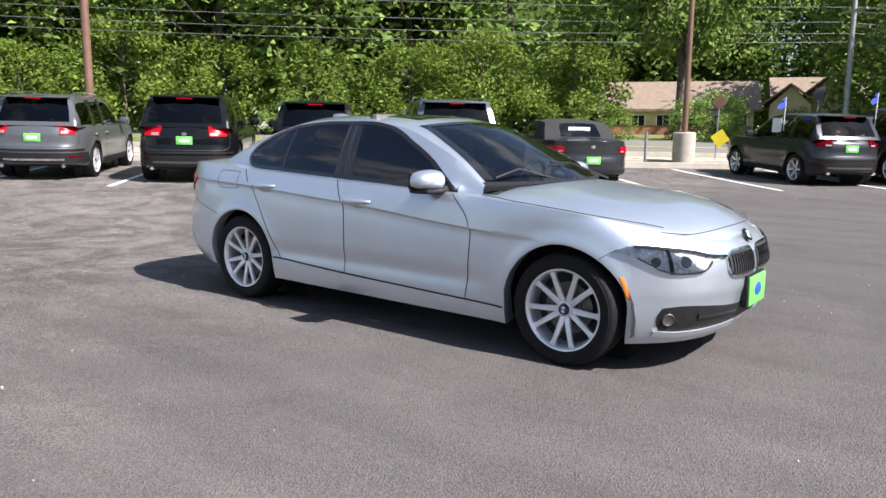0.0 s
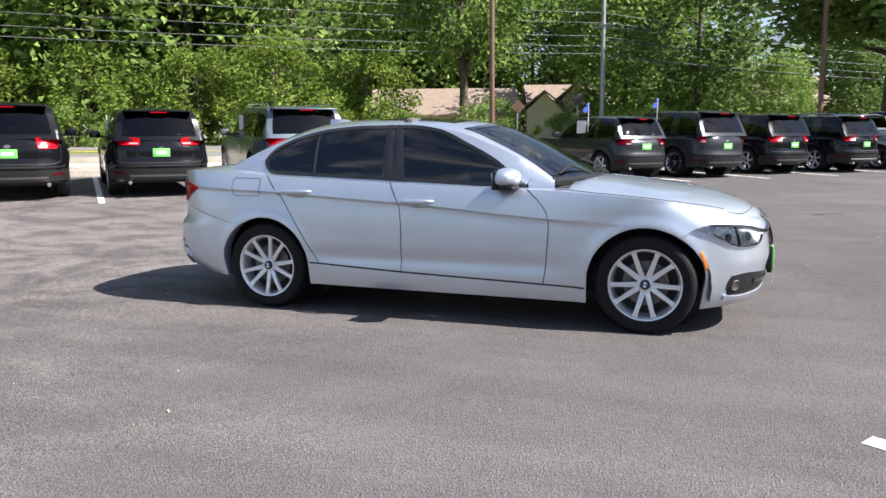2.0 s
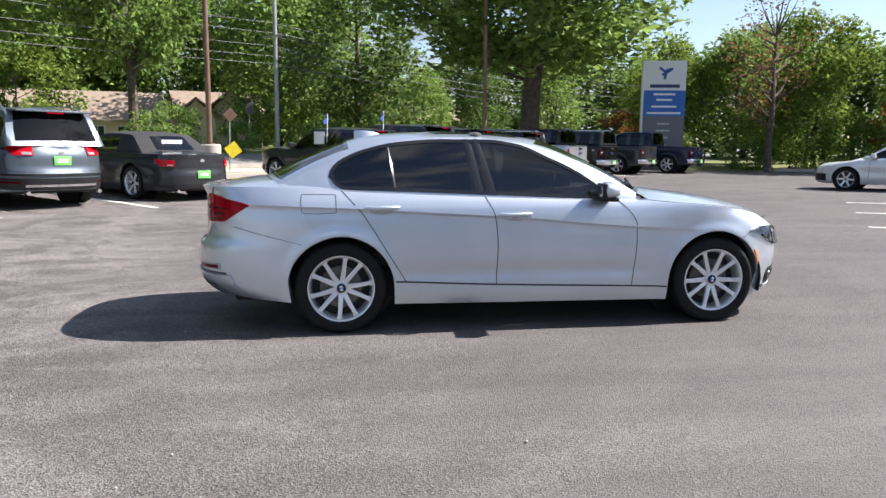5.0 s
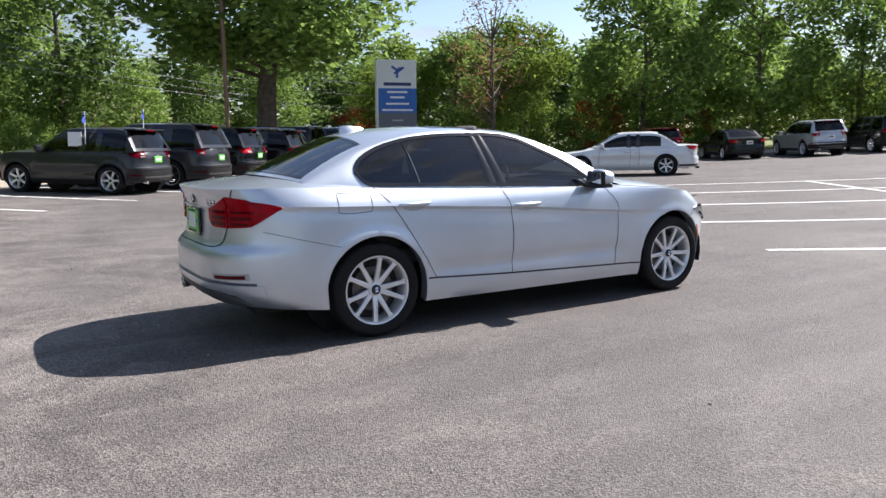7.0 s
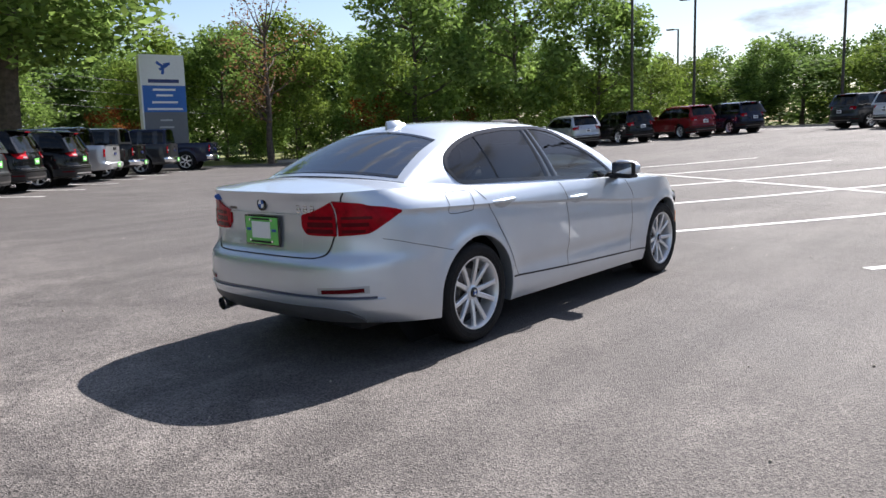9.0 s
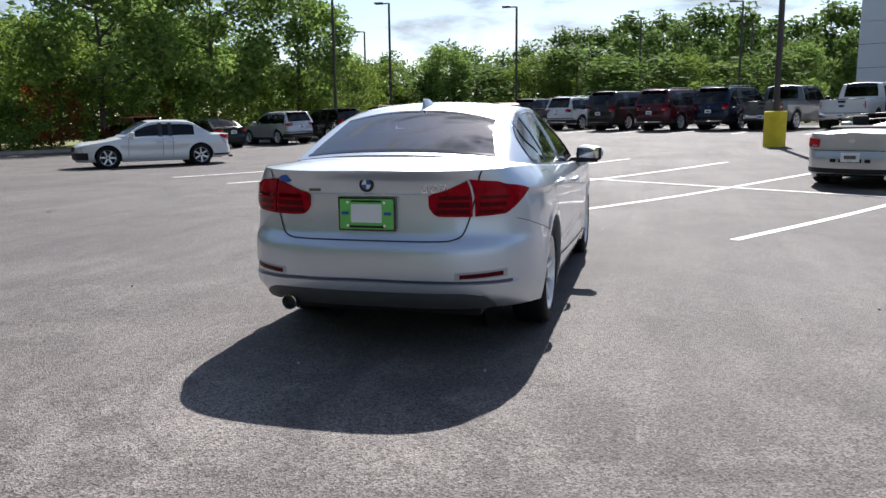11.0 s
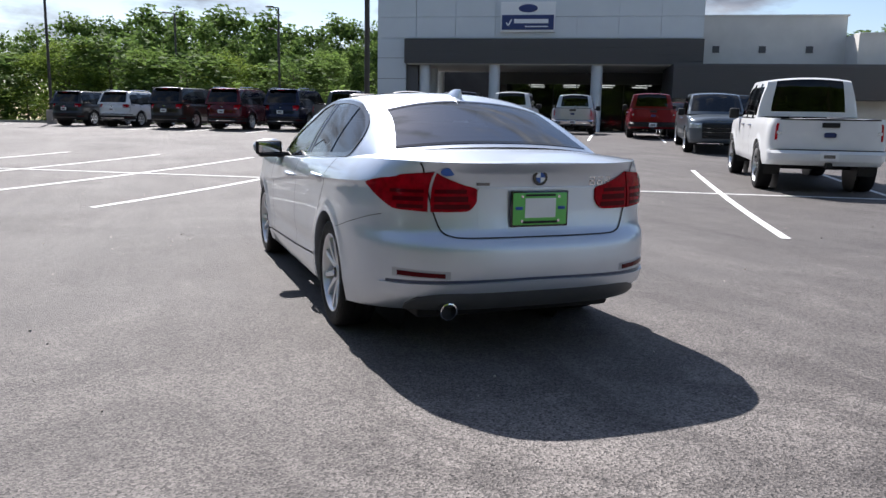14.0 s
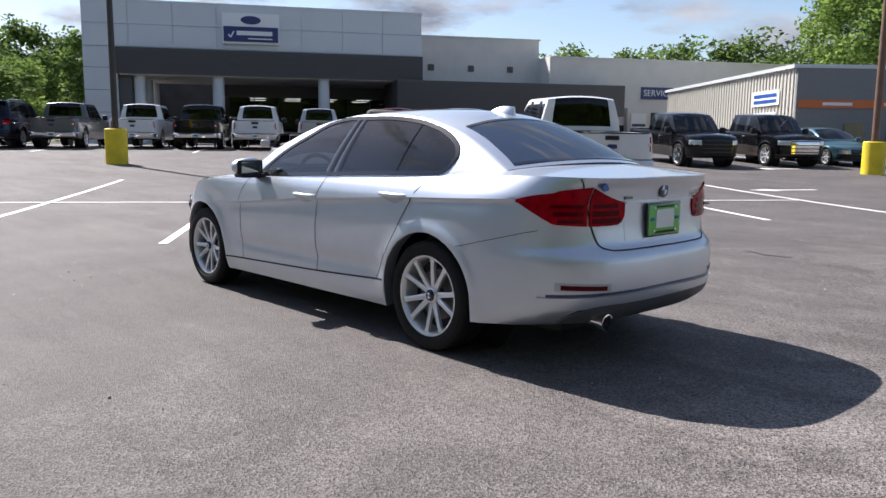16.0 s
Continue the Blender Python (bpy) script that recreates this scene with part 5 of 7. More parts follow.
def make_tree(h, spread, base, clumps, count, size, material, trunk_r=0.22, narrow=0.0, lean=0.0, bare=0):
    """A trunk with limbs and a crown; returns a thing at the origin."""
    t = thing("tree", Matrix(), "leafy green tree", "tree")
    bm = bmesh.new()
    top = Vector((lean, 0, h * 0.82))
    pts = [Vector((lean * k / 6 + 0.08 * math.sin(k * 2.1) * trunk_r * 4, 0.1 * math.sin(k * 1.3) * trunk_r * 4, -0.1 + (h * 0.82 + 0.1) * k / 6)) for k in range(7)]
    add_tube(bm, pts, [trunk_r * f for f in (1.35, 1.0, 0.9, 0.75, 0.55, 0.35, 0.15)], 9)
    cs, rs = [], []
    for k in range(clumps):
        f = rng.random()
        z = base + (h - base) * (0.03 + 0.97 * f)
        w = spread * (math.sin(math.pi * (0.12 + 0.80 * f)) ** 0.8) * (1 - narrow * f)
        a = rng.random() * 2 * math.pi
        r = w * (0.35 + 0.65 * rng.random() ** 0.5)
        cs.append((lean * f + r * math.cos(a), r * math.sin(a), z))
        rs.append((0.55 + 0.7 * rng.random()) * (h - base) * 0.125 + 0.12 * spread)
    cs, rs = np.array(cs), np.array(rs)
    for k in range(min(len(cs), 16 + bare)):
        c = Vector(cs[k])
        z0 = max(base * 0.8, min(h * 0.7, c.z - 0.35 * math.hypot(c.x, c.y) - 0.5))
        s = Vector((lean * z0 / h, 0, z0))
        mid = s.lerp(c, 0.5) + Vector((0, 0, -0.15 * (c - s).length * 0.5))
        add_tube(bm, [s, mid, c], [trunk_r * 0.38, trunk_r * 0.22, trunk_r * 0.06], 6)
    part("trunk", bm, M_BARK, t, "grey-brown bark trunk")
    v, n = leaves(cs, rs, count, size)
    o = new("crown", leaf_mesh("crown", v, n, material))
    o.parent = t
    return t


TREES = {"oak": make_tree(13, 5.2, 4.9, 110, 20000, 0.18, LEAF[0], 0.36), "maple": make_tree(10.5, 3.9, 2.3, 54, 8200, 0.16, LEAF[2], 0.17), "tall": make_tree(17, 4.6, 2.0, 80, 6600, 0.265, LEAF[1], 0.26),
         "wood": make_tree(15, 4.4, 0.5, 80, 7000, 0.237, LEAF[0], 0.2), "shrub": make_tree(5.0, 3.0, 0.1, 34, 5600, 0.107, LEAF[2], 0.07), "pine": make_tree(14, 3.0, 1.0, 60, 2500, 0.34, LEAF[1], 0.18, 0.45),
         "bush": make_tree(2.4, 2.4, 0.0, 26, 4200, 0.083, LEAF[0], 0.05), "red": make_tree(3.4, 1.8, 0.1, 20, 2600, 0.08, LEAF[3], 0.05), "dry": make_tree(9.5, 2.6, 2.5, 34, 1500, 0.09, LEAF[4], 0.16, 0.2, bare=18),
         "young": make_tree(8.5, 2.9, 1.8, 48, 8200, 0.145, LEAF[0], 0.13), "far": make_tree(14, 4.6, 0.2, 70, 2900, 0.34, LEAF[1], 0.2)}
TREE_WORDS = {"oak": "spreading green shade tree with a thick trunk", "maple": "bright green young shade tree", "tall": "tall dark green woodland tree", "wood": "dense green woodland tree leafed to the ground",
              "shrub": "sunlit yellow-green shrub at the wood edge", "pine": "dark green conifer-like tree in a distant row", "bush": "low green bush in rough grass", "red": "small reddish shrub among green ones",
              "far": "distant dense green woodland tree", "dry": "half-bare tree with rusty dead leaves", "young": "green car-park tree with a slim trunk"}


HOUSE_Y = 63


def plant(kind, x, y, size=1.0, wide=None, turn=None, sink=0.0):
    # the low house across the street stands clear of trees and shrubs
    a = math.degrees(math.atan2(y + 5.4, x - 2.2))
    if kind in ("wood", "shrub", "tall", "young", "far") and 97 < a < 114 and y < HOUSE_Y:
        return None
    w = wide or size
    yaw = turn if turn is not None else rng.random() * 360
    src = TREES[kind]
    m = Matrix.Translation((x, y, ground_z(x, y) + 0.05 - sink)) @ Matrix.Rotation(radians(yaw), 4, "Z")
    o = copy_thing(src, m)
    o.scale = (w, w, size)
    return tagged(o, TREE_WORDS[kind], "bush" if kind in ("bush", "shrub", "red") else "tree", kind + " trees")


def plant_sn(kind, s, n, size=1.0, **k):
    p = sn(s, n)
    return plant(kind, p.x, p.y, size, **k)


def polar(az, d):
    return d * math.cos(radians(az)), d * math.sin(radians(az))


# woods across the street
for i in range(17):
    s = -58 + 5.0 * i + rng.uniform(-1, 1)
    if s < 10:
        plant_sn("wood", s, 33 + rng.uniform(0, 3), rng.uniform(0.85, 1.15))
for i in range(18):
    s = -70 + 6.0 * i + rng.uniform(-1.5, 1.5)
    plant_sn("tall", s, 41 + rng.uniform(0, 4) + (24 if s > 11 else 0), rng.uniform(0.95, 1.25))
for i in range(12):
    plant_sn("far", -75 + 10.0 * i + rng.uniform(-1.5, 1.5), (53 if i < 8 else 72) + rng.uniform(0, 5), 1.35)
for i in range(15):
    s = -45 + 4.2 * i + rng.uniform(-1, 1)
    if s < 14:
        plant_sn("shrub", s, 29.8 + rng.uniform(0, 1.5), rng.uniform(0.55, 1.0))
for s, n in ((-3, 28.6), (4.0, 29), (11, 29.3), (16, 29), (-14, 28.8), (-22, 28.7), (21, 30), (27, 30)):
    plant_sn("bush", s, n, rng.uniform(0.6, 0.9))
for i in range(16):
    plant_sn("far", 6 + 5.5 * i + rng.uniform(-1, 1), 74 + rng.uniform(0, 8) - 0.5 * i, rng.uniform(0.95, 1.2) * (1.0 if i < 4 else 0.6))
for i in range(14):
    x, y = polar(80 - 3.6 * i, 66 + rng.uniform(0, 8))
    plant("far", x, y, rng.uniform(0.62, 0.8), wide=1.1)
# street trees beside the house
plant("oak", -10.2, 31.6, 0.9, wide=0.62)
for i in range(6):
    x, y = polar(97 + 3.2 * i, 74 + rng.uniform(0, 4))
    plant("wood", x + 2.2, y - 3 if y > 67 else 64, rng.uniform(1.0, 1.2))
# trees round the sign
plant("oak", 9.7, 34.2, 1.12, wide=1.5)
for az, size in ((85, 0.42), (88.5, 0.52), (92, 0.78), (95.5, 0.95)):
    x, y = polar(az, 60 + rng.uniform(0, 3))
    plant("wood", x + 1.2, y - 6, size)
plant("tall", 0.8, 45, 0.78)
plant("dry", 20.8, 29.8, 1.0)
for x, y, k, s in ((19, 38, "maple", 0.7), (23, 37, "young", 0.9), (25.5, 33, "maple", 0.78), (27, 40, "tall", 0.5), (30, 27.5, "young", 1.25), (36.5, 24.6, "young", 1.25), (40.5, 20.8, "young", 1.1), (33, 33, "maple", 0.7), (38, 30, "wood", 0.48), (43, 26, "wood", 0.45),
                   (14, 46, "wood", 0.45), (22, 47, "wood", 0.48), (30, 42, "wood", 0.5), (6, 52, "wood", 0.42), (36, 38, "wood", 0.48), (-4, 66, "tall", 0.8), (12, 58, "tall", 0.45)):
    plant(k, x, y, s)
for x, y, k in ((24, 31.5, "shrub"), (28, 29.3, "red"), (33.5, 26.6, "red"), (31, 29, "shrub"), (35, 25.5, "shrub"), (38.5, 23.2, "shrub"), (41, 21.5, "shrub"), (44, 18.8, "shrub"), (17.5, 35, "bush"), (21.5, 33, "bush"), (26.3, 31, "bush"), (15.8, 36.8, "red")):
    plant(k, x, y, rng.uniform(0.7, 1.1))
# hedge and tree line east of the lot
for i in range(15):
    az = 26 - 2.7 * i
    x, y = polar(az, 56 + rng.uniform(0, 5))
    kind = ("far", "shrub", "maple", "far", "young")[i % 5]
    plant(kind, x, y, rng.uniform(0.75, 1.25) * {"far": 0.36, "shrub": 0.95, "maple": 0.5, "young": 0.62}[kind], wide={"far": 0.8, "shrub": 1.0}.get(kind, 0.75))
for i in range(22):
    az = 30 - 2.2 * i
    x, y = polar(az, 78 + rng.uniform(0, 10))
    plant("pine" if az < 2 else "far", x, y, rng.uniform(0.62, 0.82) * (1.0 if az < 2 else 0.75))
for i in range(26):
    az = 6 - 1.25 * i
    x, y = polar(az, 95 + rng.uniform(0, 8))
    plant("pine", x, y, rng.uniform(0.82, 1.0))
# hill behind the service building
for i in range(26):
    az = -36 - 2.3 * i
    x, y = polar(az, 112 + rng.uniform(0, 12))
    plant("far" if i % 3 else "pine", x, y, rng.uniform(0.75, 0.95) * (1.0 + 0.02 * i), wide=1.2)
plant("oak", 17.5, -62, 1.0, wide=1.0)


# ---- street furniture ----
def pole(name, x, y, h, r, material, label, base=None, cat="pole", lift=0.0):
    t = thing(name, Matrix.Translation((x, y, ground_z(x, y) + lift)), label, cat)
    part("shaft", tube([(0, 0, -0.1), (0, 0, h * 0.5), (0, 0, h)], [r, r * 0.9, r * 0.75], 14), material, t)
    if base:
        br, bh, bmaterial, words = base
        part("base", lathe([(0.0, -0.05), (br, -0.05), (br, bh - 0.03), (br - 0.03, bh), (0.0, bh)], 32, "z"), bmaterial, t, words)
        part("flange", lathe([(0.0, bh), (r * 1.9, bh), (r * 1.9, bh + 0.03), (0, bh + 0.03)], 16, "z"), material, t)
    return t


def lamp_head(t, h, yaw, arms=1, material=M_DARKPOLE):
    for k in range(arms):
        m = pose(0, 0, h, 0, 0, yaw + 180 * k)
        part("lamp_arm", box((0.25, 0, 0), (0.5, 0.07, 0.07), m), material, t)
        part("lamp_head", box((0.65, 0, 0.02), (0.55, 0.34, 0.11), m, 0.03), material, t, "flat dark lamp head")


pole("lamp_post", -4.9, 18.1, 10.0, 0.085, M_BROWNPOLE, "brown steel lamp post on a round concrete base", (0.33, 1.0, M_CONC, "round concrete base"))
pole("lamp_post", -17.8, 6.75, 10.0, 0.12, M_BROWNPOLE, "brown steel lamp post beside the street")
pole("lamp_post", 5.8, 28.4, 10.0, 0.10, M_BROWNPOLE, "slim brown lamp post before the trees")
lp = pole("lamp_post", 20.5, -5.3, 11.5, 0.10, M_DARKPOLE, "dark lamp post on a yellow concrete base", (0.34, 1.12, M_YELLOW, "yellow painted concrete base"))
lamp_head(lp, 11.4, 60, 2)
lp = pole("lamp_post", 4.6, -24.6, 11.0, 0.12, M_BROWNPOLE, "brown lamp post on a yellow concrete base", (0.36, 1.1, M_YELLOW, "yellow painted concrete base"))
lamp_head(lp, 10.9, 60, 2)
for x, y, h in ((43.5, 7.0, 7.6), (41.4, 14.8, 8.0), (60, -0.4, 8.6), (53.0, -7.4, 8.6), (37.5, 17.0, 9.5), (56, 22, 8), (70, -10, 9)):
    lp = pole("lamp_post", x, y, h, 0.09, M_DARKPOLE, "tall dark car-park lamp post with flat heads", (0.28, 0.8, M_CONC, "concrete base"))
    lamp_head(lp, h, 95)
up = pole("utility_pole", -3.9, 36.5, 11.0, 0.13, M_STEELPOLE, "pale grey utility pole carrying wires", cat="pole")
part("cross_arm", box((0, 0, 6.3), (1.8, 0.09, 0.11), pose(0, 0, 0, 0, 0, 135)), M_STEELPOLE, up)
up2 = pole("utility_pole", -40, 0.6, 11.0, 0.14, M_BROWNPOLE, "brown wooden utility pole beside the street", cat="pole")
up3 = pole("utility_pole", 31.5, 71, 11.0, 0.14, M_BROWNPOLE, "brown wooden utility pole beside the street", cat="pole")


def wire(a, b, sag, r=0.016):
    a, b = Vector(a), Vector(b)
    pts = [a.lerp(b, k / 16) - Vector((0, 0, sag * 4 * (k / 16) * (1 - k / 16))) for k in range(17)]
    solid("overhead_wire", tube(pts, r, 5), M_WIRE, "overhead wire strung between utility poles", "wire", "overhead wires")


for dz, off in ((7.6, 0.0), (7.1, 0.35), (6.4, -0.3), (5.9, 0.1), (5.5, 0.0)):
    wire((-40 + off, 0.6 + off, dz + 0.2), (-3.9 + off, 36.5 + off, dz), 0.45)
    wire((-3.9 + off, 36.5 + off, dz), (31.5 + off, 71 + off, dz - 0.4), 0.7)
for dz in (6.9, 6.2, 5.4):
    wire((-3.9, 36.5, dz), (24, 36, dz - 2.6), 0.5)

# sign posts by the kerb
def road_sign(x, y, yaw):
    t = thing("warning_sign", on_ground(x, y, yaw), "yellow diamond warning sign with a dark back on a steel post", "sign")
    part("post", box((0, 0, 1.0), (0.04, 0.04, 2.1)), M_STEELPOLE, t)
    part("back_plate", box((0.04, 0, 1.93), (0.012, 0.34, 0.34), Matrix.Translation((0, 0, 1.93)) @ Matrix.Rotation(radians(45), 4, "X") @ Matrix.Translation((0, 0, -1.93))), M_BROWNPOLE, t, "dark diamond plate")
    part("yellow_plate", box((0.05, 0.1, 0.8), (0.012, 0.42, 0.42), Matrix.Translation((0, 0.1, 0.8)) @ Matrix.Rotation(radians(38), 4, "X") @ Matrix.Translation((0, -0.1, -0.8))), M_YELLOW, t, "yellow diamond plate")


road_sign(-4.55, 19.9, -70)
for s in (-1.9, -0.4, 6.2, 7.8):
    p = sn(s, 15.9)
    solid("kerb_post", box((p.x, p.y, ground_z(p.x, p.y) + 0.5), (0.06, 0.06, 1.0)), M_STEELPOLE, "thin grey steel marker post", "post", "kerb posts")
p = Vector((-5.6, 38.5, 0))
t = thing("street_sign", on_ground(p.x, p.y, -60), "grey sign plate seen from behind on a post", "sign")
part("post", box((0, 0, 1.4), (0.06, 0.06, 2.8)), M_STEELPOLE, t)
part("plate", box((0.05, 0, 2.5), (0.02, 0.5, 0.65)), M_BRAKE, t)


# ---- pylon sign ----
def pylon():
    c = Vector((16.0, 32.0, 0))
    yaw = math.degrees(math.atan2(-3.5 - c.y, -5 - c.x)) + 14
    t = thing("pylon_sign", on_ground(c.x, c.y, yaw), "tall white, blue and grey service sign by the trees", "sign")
    w, d = 2.1, 0.5
    part("grey_panel", box((0, 0, 1.35), (d, w, 2.9)), mat("sign_grey", (0.14, 0.15, 0.165), 0.45, vary=0.05), t, "grey lower sign panel")
    part("blue_panel", box((0, 0, 3.45), (d, w, 1.3)), mat("sign_mid_blue", (0.02, 0.13, 0.45), 0.4, vary=0.05), t, "blue sign panel")
    part("white_panel", box((0, 0, 4.85), (d, w, 1.5)), mat("sign_white", (0.72, 0.73, 0.72), 0.4, vary=0.03), t, "white sign head")
    part("edge_trim", box((0, -w / 2 - 0.04, 2.75), (d + 0.04, 0.08, 5.72)), M_WHITE, t)
    x = d / 2 + 0.004
    for z, ww in ((3.9, 1.1), (3.62, 0.8), (3.28, 1.25), (2.95, 1.7)):
        part("lettering_bar", box((x, 0, z), (0.008, ww, 0.10)), M_WHITE, t)
    for z, ww in ((2.4, 0.6), (2.05, 0.7), (1.7, 0.55), (1.3, 0.4), (0.95, 0.9)):
        part("lettering_bar", box((x, 0, z), (0.008, ww, 0.08)), M_STEELPOLE, t)
    part("lettering_bar", box((x, 0, 4.32), (0.008, 1.5, 0.17)), M_NAVY, t)
    bm = bmesh.new()
    for yy, zz, a, l in ((0.05, 5.0, 30, 0.5), (-0.12, 5.12, -35, 0.45), (0.0, 4.85, 80, 0.4), (0.2, 5.15, 10, 0.35)):
        add_box(bm, (0, 0, 0), (0.01, l, 0.13), pose(x, yy, zz, a, 0, 0))
    part("emblem", bm, M_BLUE, t, "blue abstract emblem")


pylon()


# ---- houses across the street ----
def gable_house(x, y, yaw, L, D, eave, ridge, wall, roof, label, wins=4, front_gable=None):
    t = thing("house", on_ground(x, y, yaw), label, "house")
    z0 = -0.4
    part("wall", box((0, 0, (eave + z0) / 2), (L, D, eave - z0)), wall, t)
    bm = bmesh.new()
    o = 0.5
    for s in (1, -1):
        vs = [bm.verts.new(v) for v in ((-L / 2 - o, s * (D / 2 + o), eave - 0.1), (L / 2 + o, s * (D / 2 + o), eave - 0.1), (L / 2 + o, 0, ridge), (-L / 2 - o, 0, ridge))]
        vt = [bm.verts.new(v.co + Vector((0, 0, 0.16))) for v in vs]
        bm.faces.new(vs)
        bm.faces.new(vt)
        for k in range(4):
            bm.faces.new((vs[k], vs[(k + 1) % 4], vt[(k + 1) % 4], vt[k]))
    part("roof", bm, roof, t, "tan shingle roof", smooth=False)
    for s in (1, -1):
        gb = bmesh.new()
        gb.faces.new([gb.verts.new(v) for v in ((s * L / 2, -D / 2, eave - 0.02), (s * L / 2, D / 2, eave - 0.02), (s * L / 2, 0, ridge - 0.05))])
        part("gable", gb, wall, t)
    for k in range(wins):
        xx = -L / 2 + (k + 0.5) * L / wins
        w = part("window", box((xx, -D / 2 - 0.02, eave * 0.55), (1.1, 0.08, 1.15)), M_WHITE, t, "white-framed window")
        part("pane", box((xx, -D / 2 - 0.05, eave * 0.55), (0.9, 0.06, 0.95)), M_GLOSSBLK, w)
        part("mullion", box((xx, -D / 2 - 0.09, eave * 0.55), (0.05, 0.03, 0.95)), M_WHITE, w)
    part("brick_base", box((0, -D / 2 - 0.06, 0.35), (L * 0.98, 0.1, 0.9)), mat("brick_course", (0.36, 0.17, 0.10), 0.85, vary=0.2, scale=6), t, "red brick skirting")
    return t


M_ROOFTAN = mat("tan_shingles", (0.247, 0.188, 0.143), 0.9, vary=0.14, scale=3, fine=0.2, bump=0.5, bscale=12)
M_CREAM = mat("cream_siding", (0.66, 0.58, 0.40), 0.8, vary=0.05, scale=3)
M_BRICK = mat("brick_wall", (0.34, 0.19, 0.14), 0.85, vary=0.2, scale=5, bump=0.4, bscale=20)
gable_house(-19.8, 56.7, 20, 11.2, 6, 2.0, 4.15, M_CREAM, M_ROOFTAN, "cream bungalow with a long tan roof", 6)
gable_house(-10.4, 62.0, 20, 6.5, 5, 2.4, 4.5, M_CREAM, M_ROOFTAN, "cream house wing with a tan roof", 3)
gable_house(-8.9, 59.5, -82, 5.0, 4.6, 2.3, 4.55, M_CREAM, M_ROOFTAN, "cream house wing with a tan gable roof", 2)
gable_house(-11.3, 57.6, -82, 3.0, 2.8, 2.4, 3.75, M_CREAM, M_ROOFTAN, "small cream gabled porch with a tan roof", 1)
gable_house(9.5, 95, 30, 12, 9, 4.0, 7.5, M_BRICK, M_ROOFTAN, "distant red brick house with a brown roof", 4)


def tar_mark(x, y, yaw):
    bm = bmesh.new()
    prev = None
    for k in range(15):
        u = k / 14
        px, py, w = 0.55 * u, 0.10 * math.sin(5.2 * u) + 0.04 * math.sin(13 * u), 0.012 + 0.012 * math.sin(math.pi * u)
        cur = [bm.verts.new((px, py + w, 0)), bm.verts.new((px, py - w, 0))]
        if prev:
            bm.faces.new((prev[0], prev[1], cur[1], cur[0]))
        prev = cur
    bmesh.ops.transform(bm, matrix=on_ground(x, y, yaw, 0.005), verts=bm.verts)
    solid("tar_mark", bm, M_SEAM, "dark squiggly tar mark on the asphalt", "mark")


tar_mark(3.4, 7.2, 62)
tar_mark(-1.2, -4.7, 20)


def pebbles():
    bm = bmesh.new()
    for k in range(260):
        a, d = rng.random() * 2 * math.pi, 2.5 + 9 * rng.random()
        x, y, r = d * math.cos(a), d * math.sin(a), 0.004 + 0.006 * rng.random() ** 3
        bmesh.ops.create_icosphere(bm, subdivisions=1, radius=r, matrix=pose(x, y, ground_z(x, y) + r * 0.6))
    solid("pebbles", bm, M_CONC, "scattered pale grit on the asphalt", "grit", kind="stuff")


pebbles()


# ---- dealership ----
M_ACM = mat("white_panel", (0.60, 0.63, 0.66), 0.4, 0.1, vary=0.03, scale=0.5)
M_STUCCO = mat("cream_stucco", (0.66, 0.64, 0.60), 0.85, vary=0.05, scale=0.7, bump=0.3, bscale=60)
M_LOUVRE = mat("grey_louvre", (0.095, 0.092, 0.095), 0.5, 0.3, vary=0.06)
M_SOFFIT = mat("soffit", (0.62, 0.60, 0.55), 0.8, vary=0.03)
M_SHOW = glass_mat("showroom_glass", (0.30, 0.32, 0.33), 1.5)
# near-black that puts the shade of deep interiors into the colour
M_INSHADE = mat("interior_shade", (0.03, 0.03, 0.032), 0.8, vary=0.3, scale=0.7)
M_GREYWALL = mat("grey_sheet_wall", (0.20, 0.205, 0.21), 0.6, vary=0.05)
M_SHEET = mat("pale_ribbed_sheet", (0.60, 0.58, 0.52), 0.5, 0.2, vary=0.05)
M_ORANGE = mat("orange_band", (0.62, 0.16, 0.04), 0.5, vary=0.05)
M_LIGHT = mat("ceiling_lamp", (1.0, 0.93, 0.8), 0.5, emit=4.0)


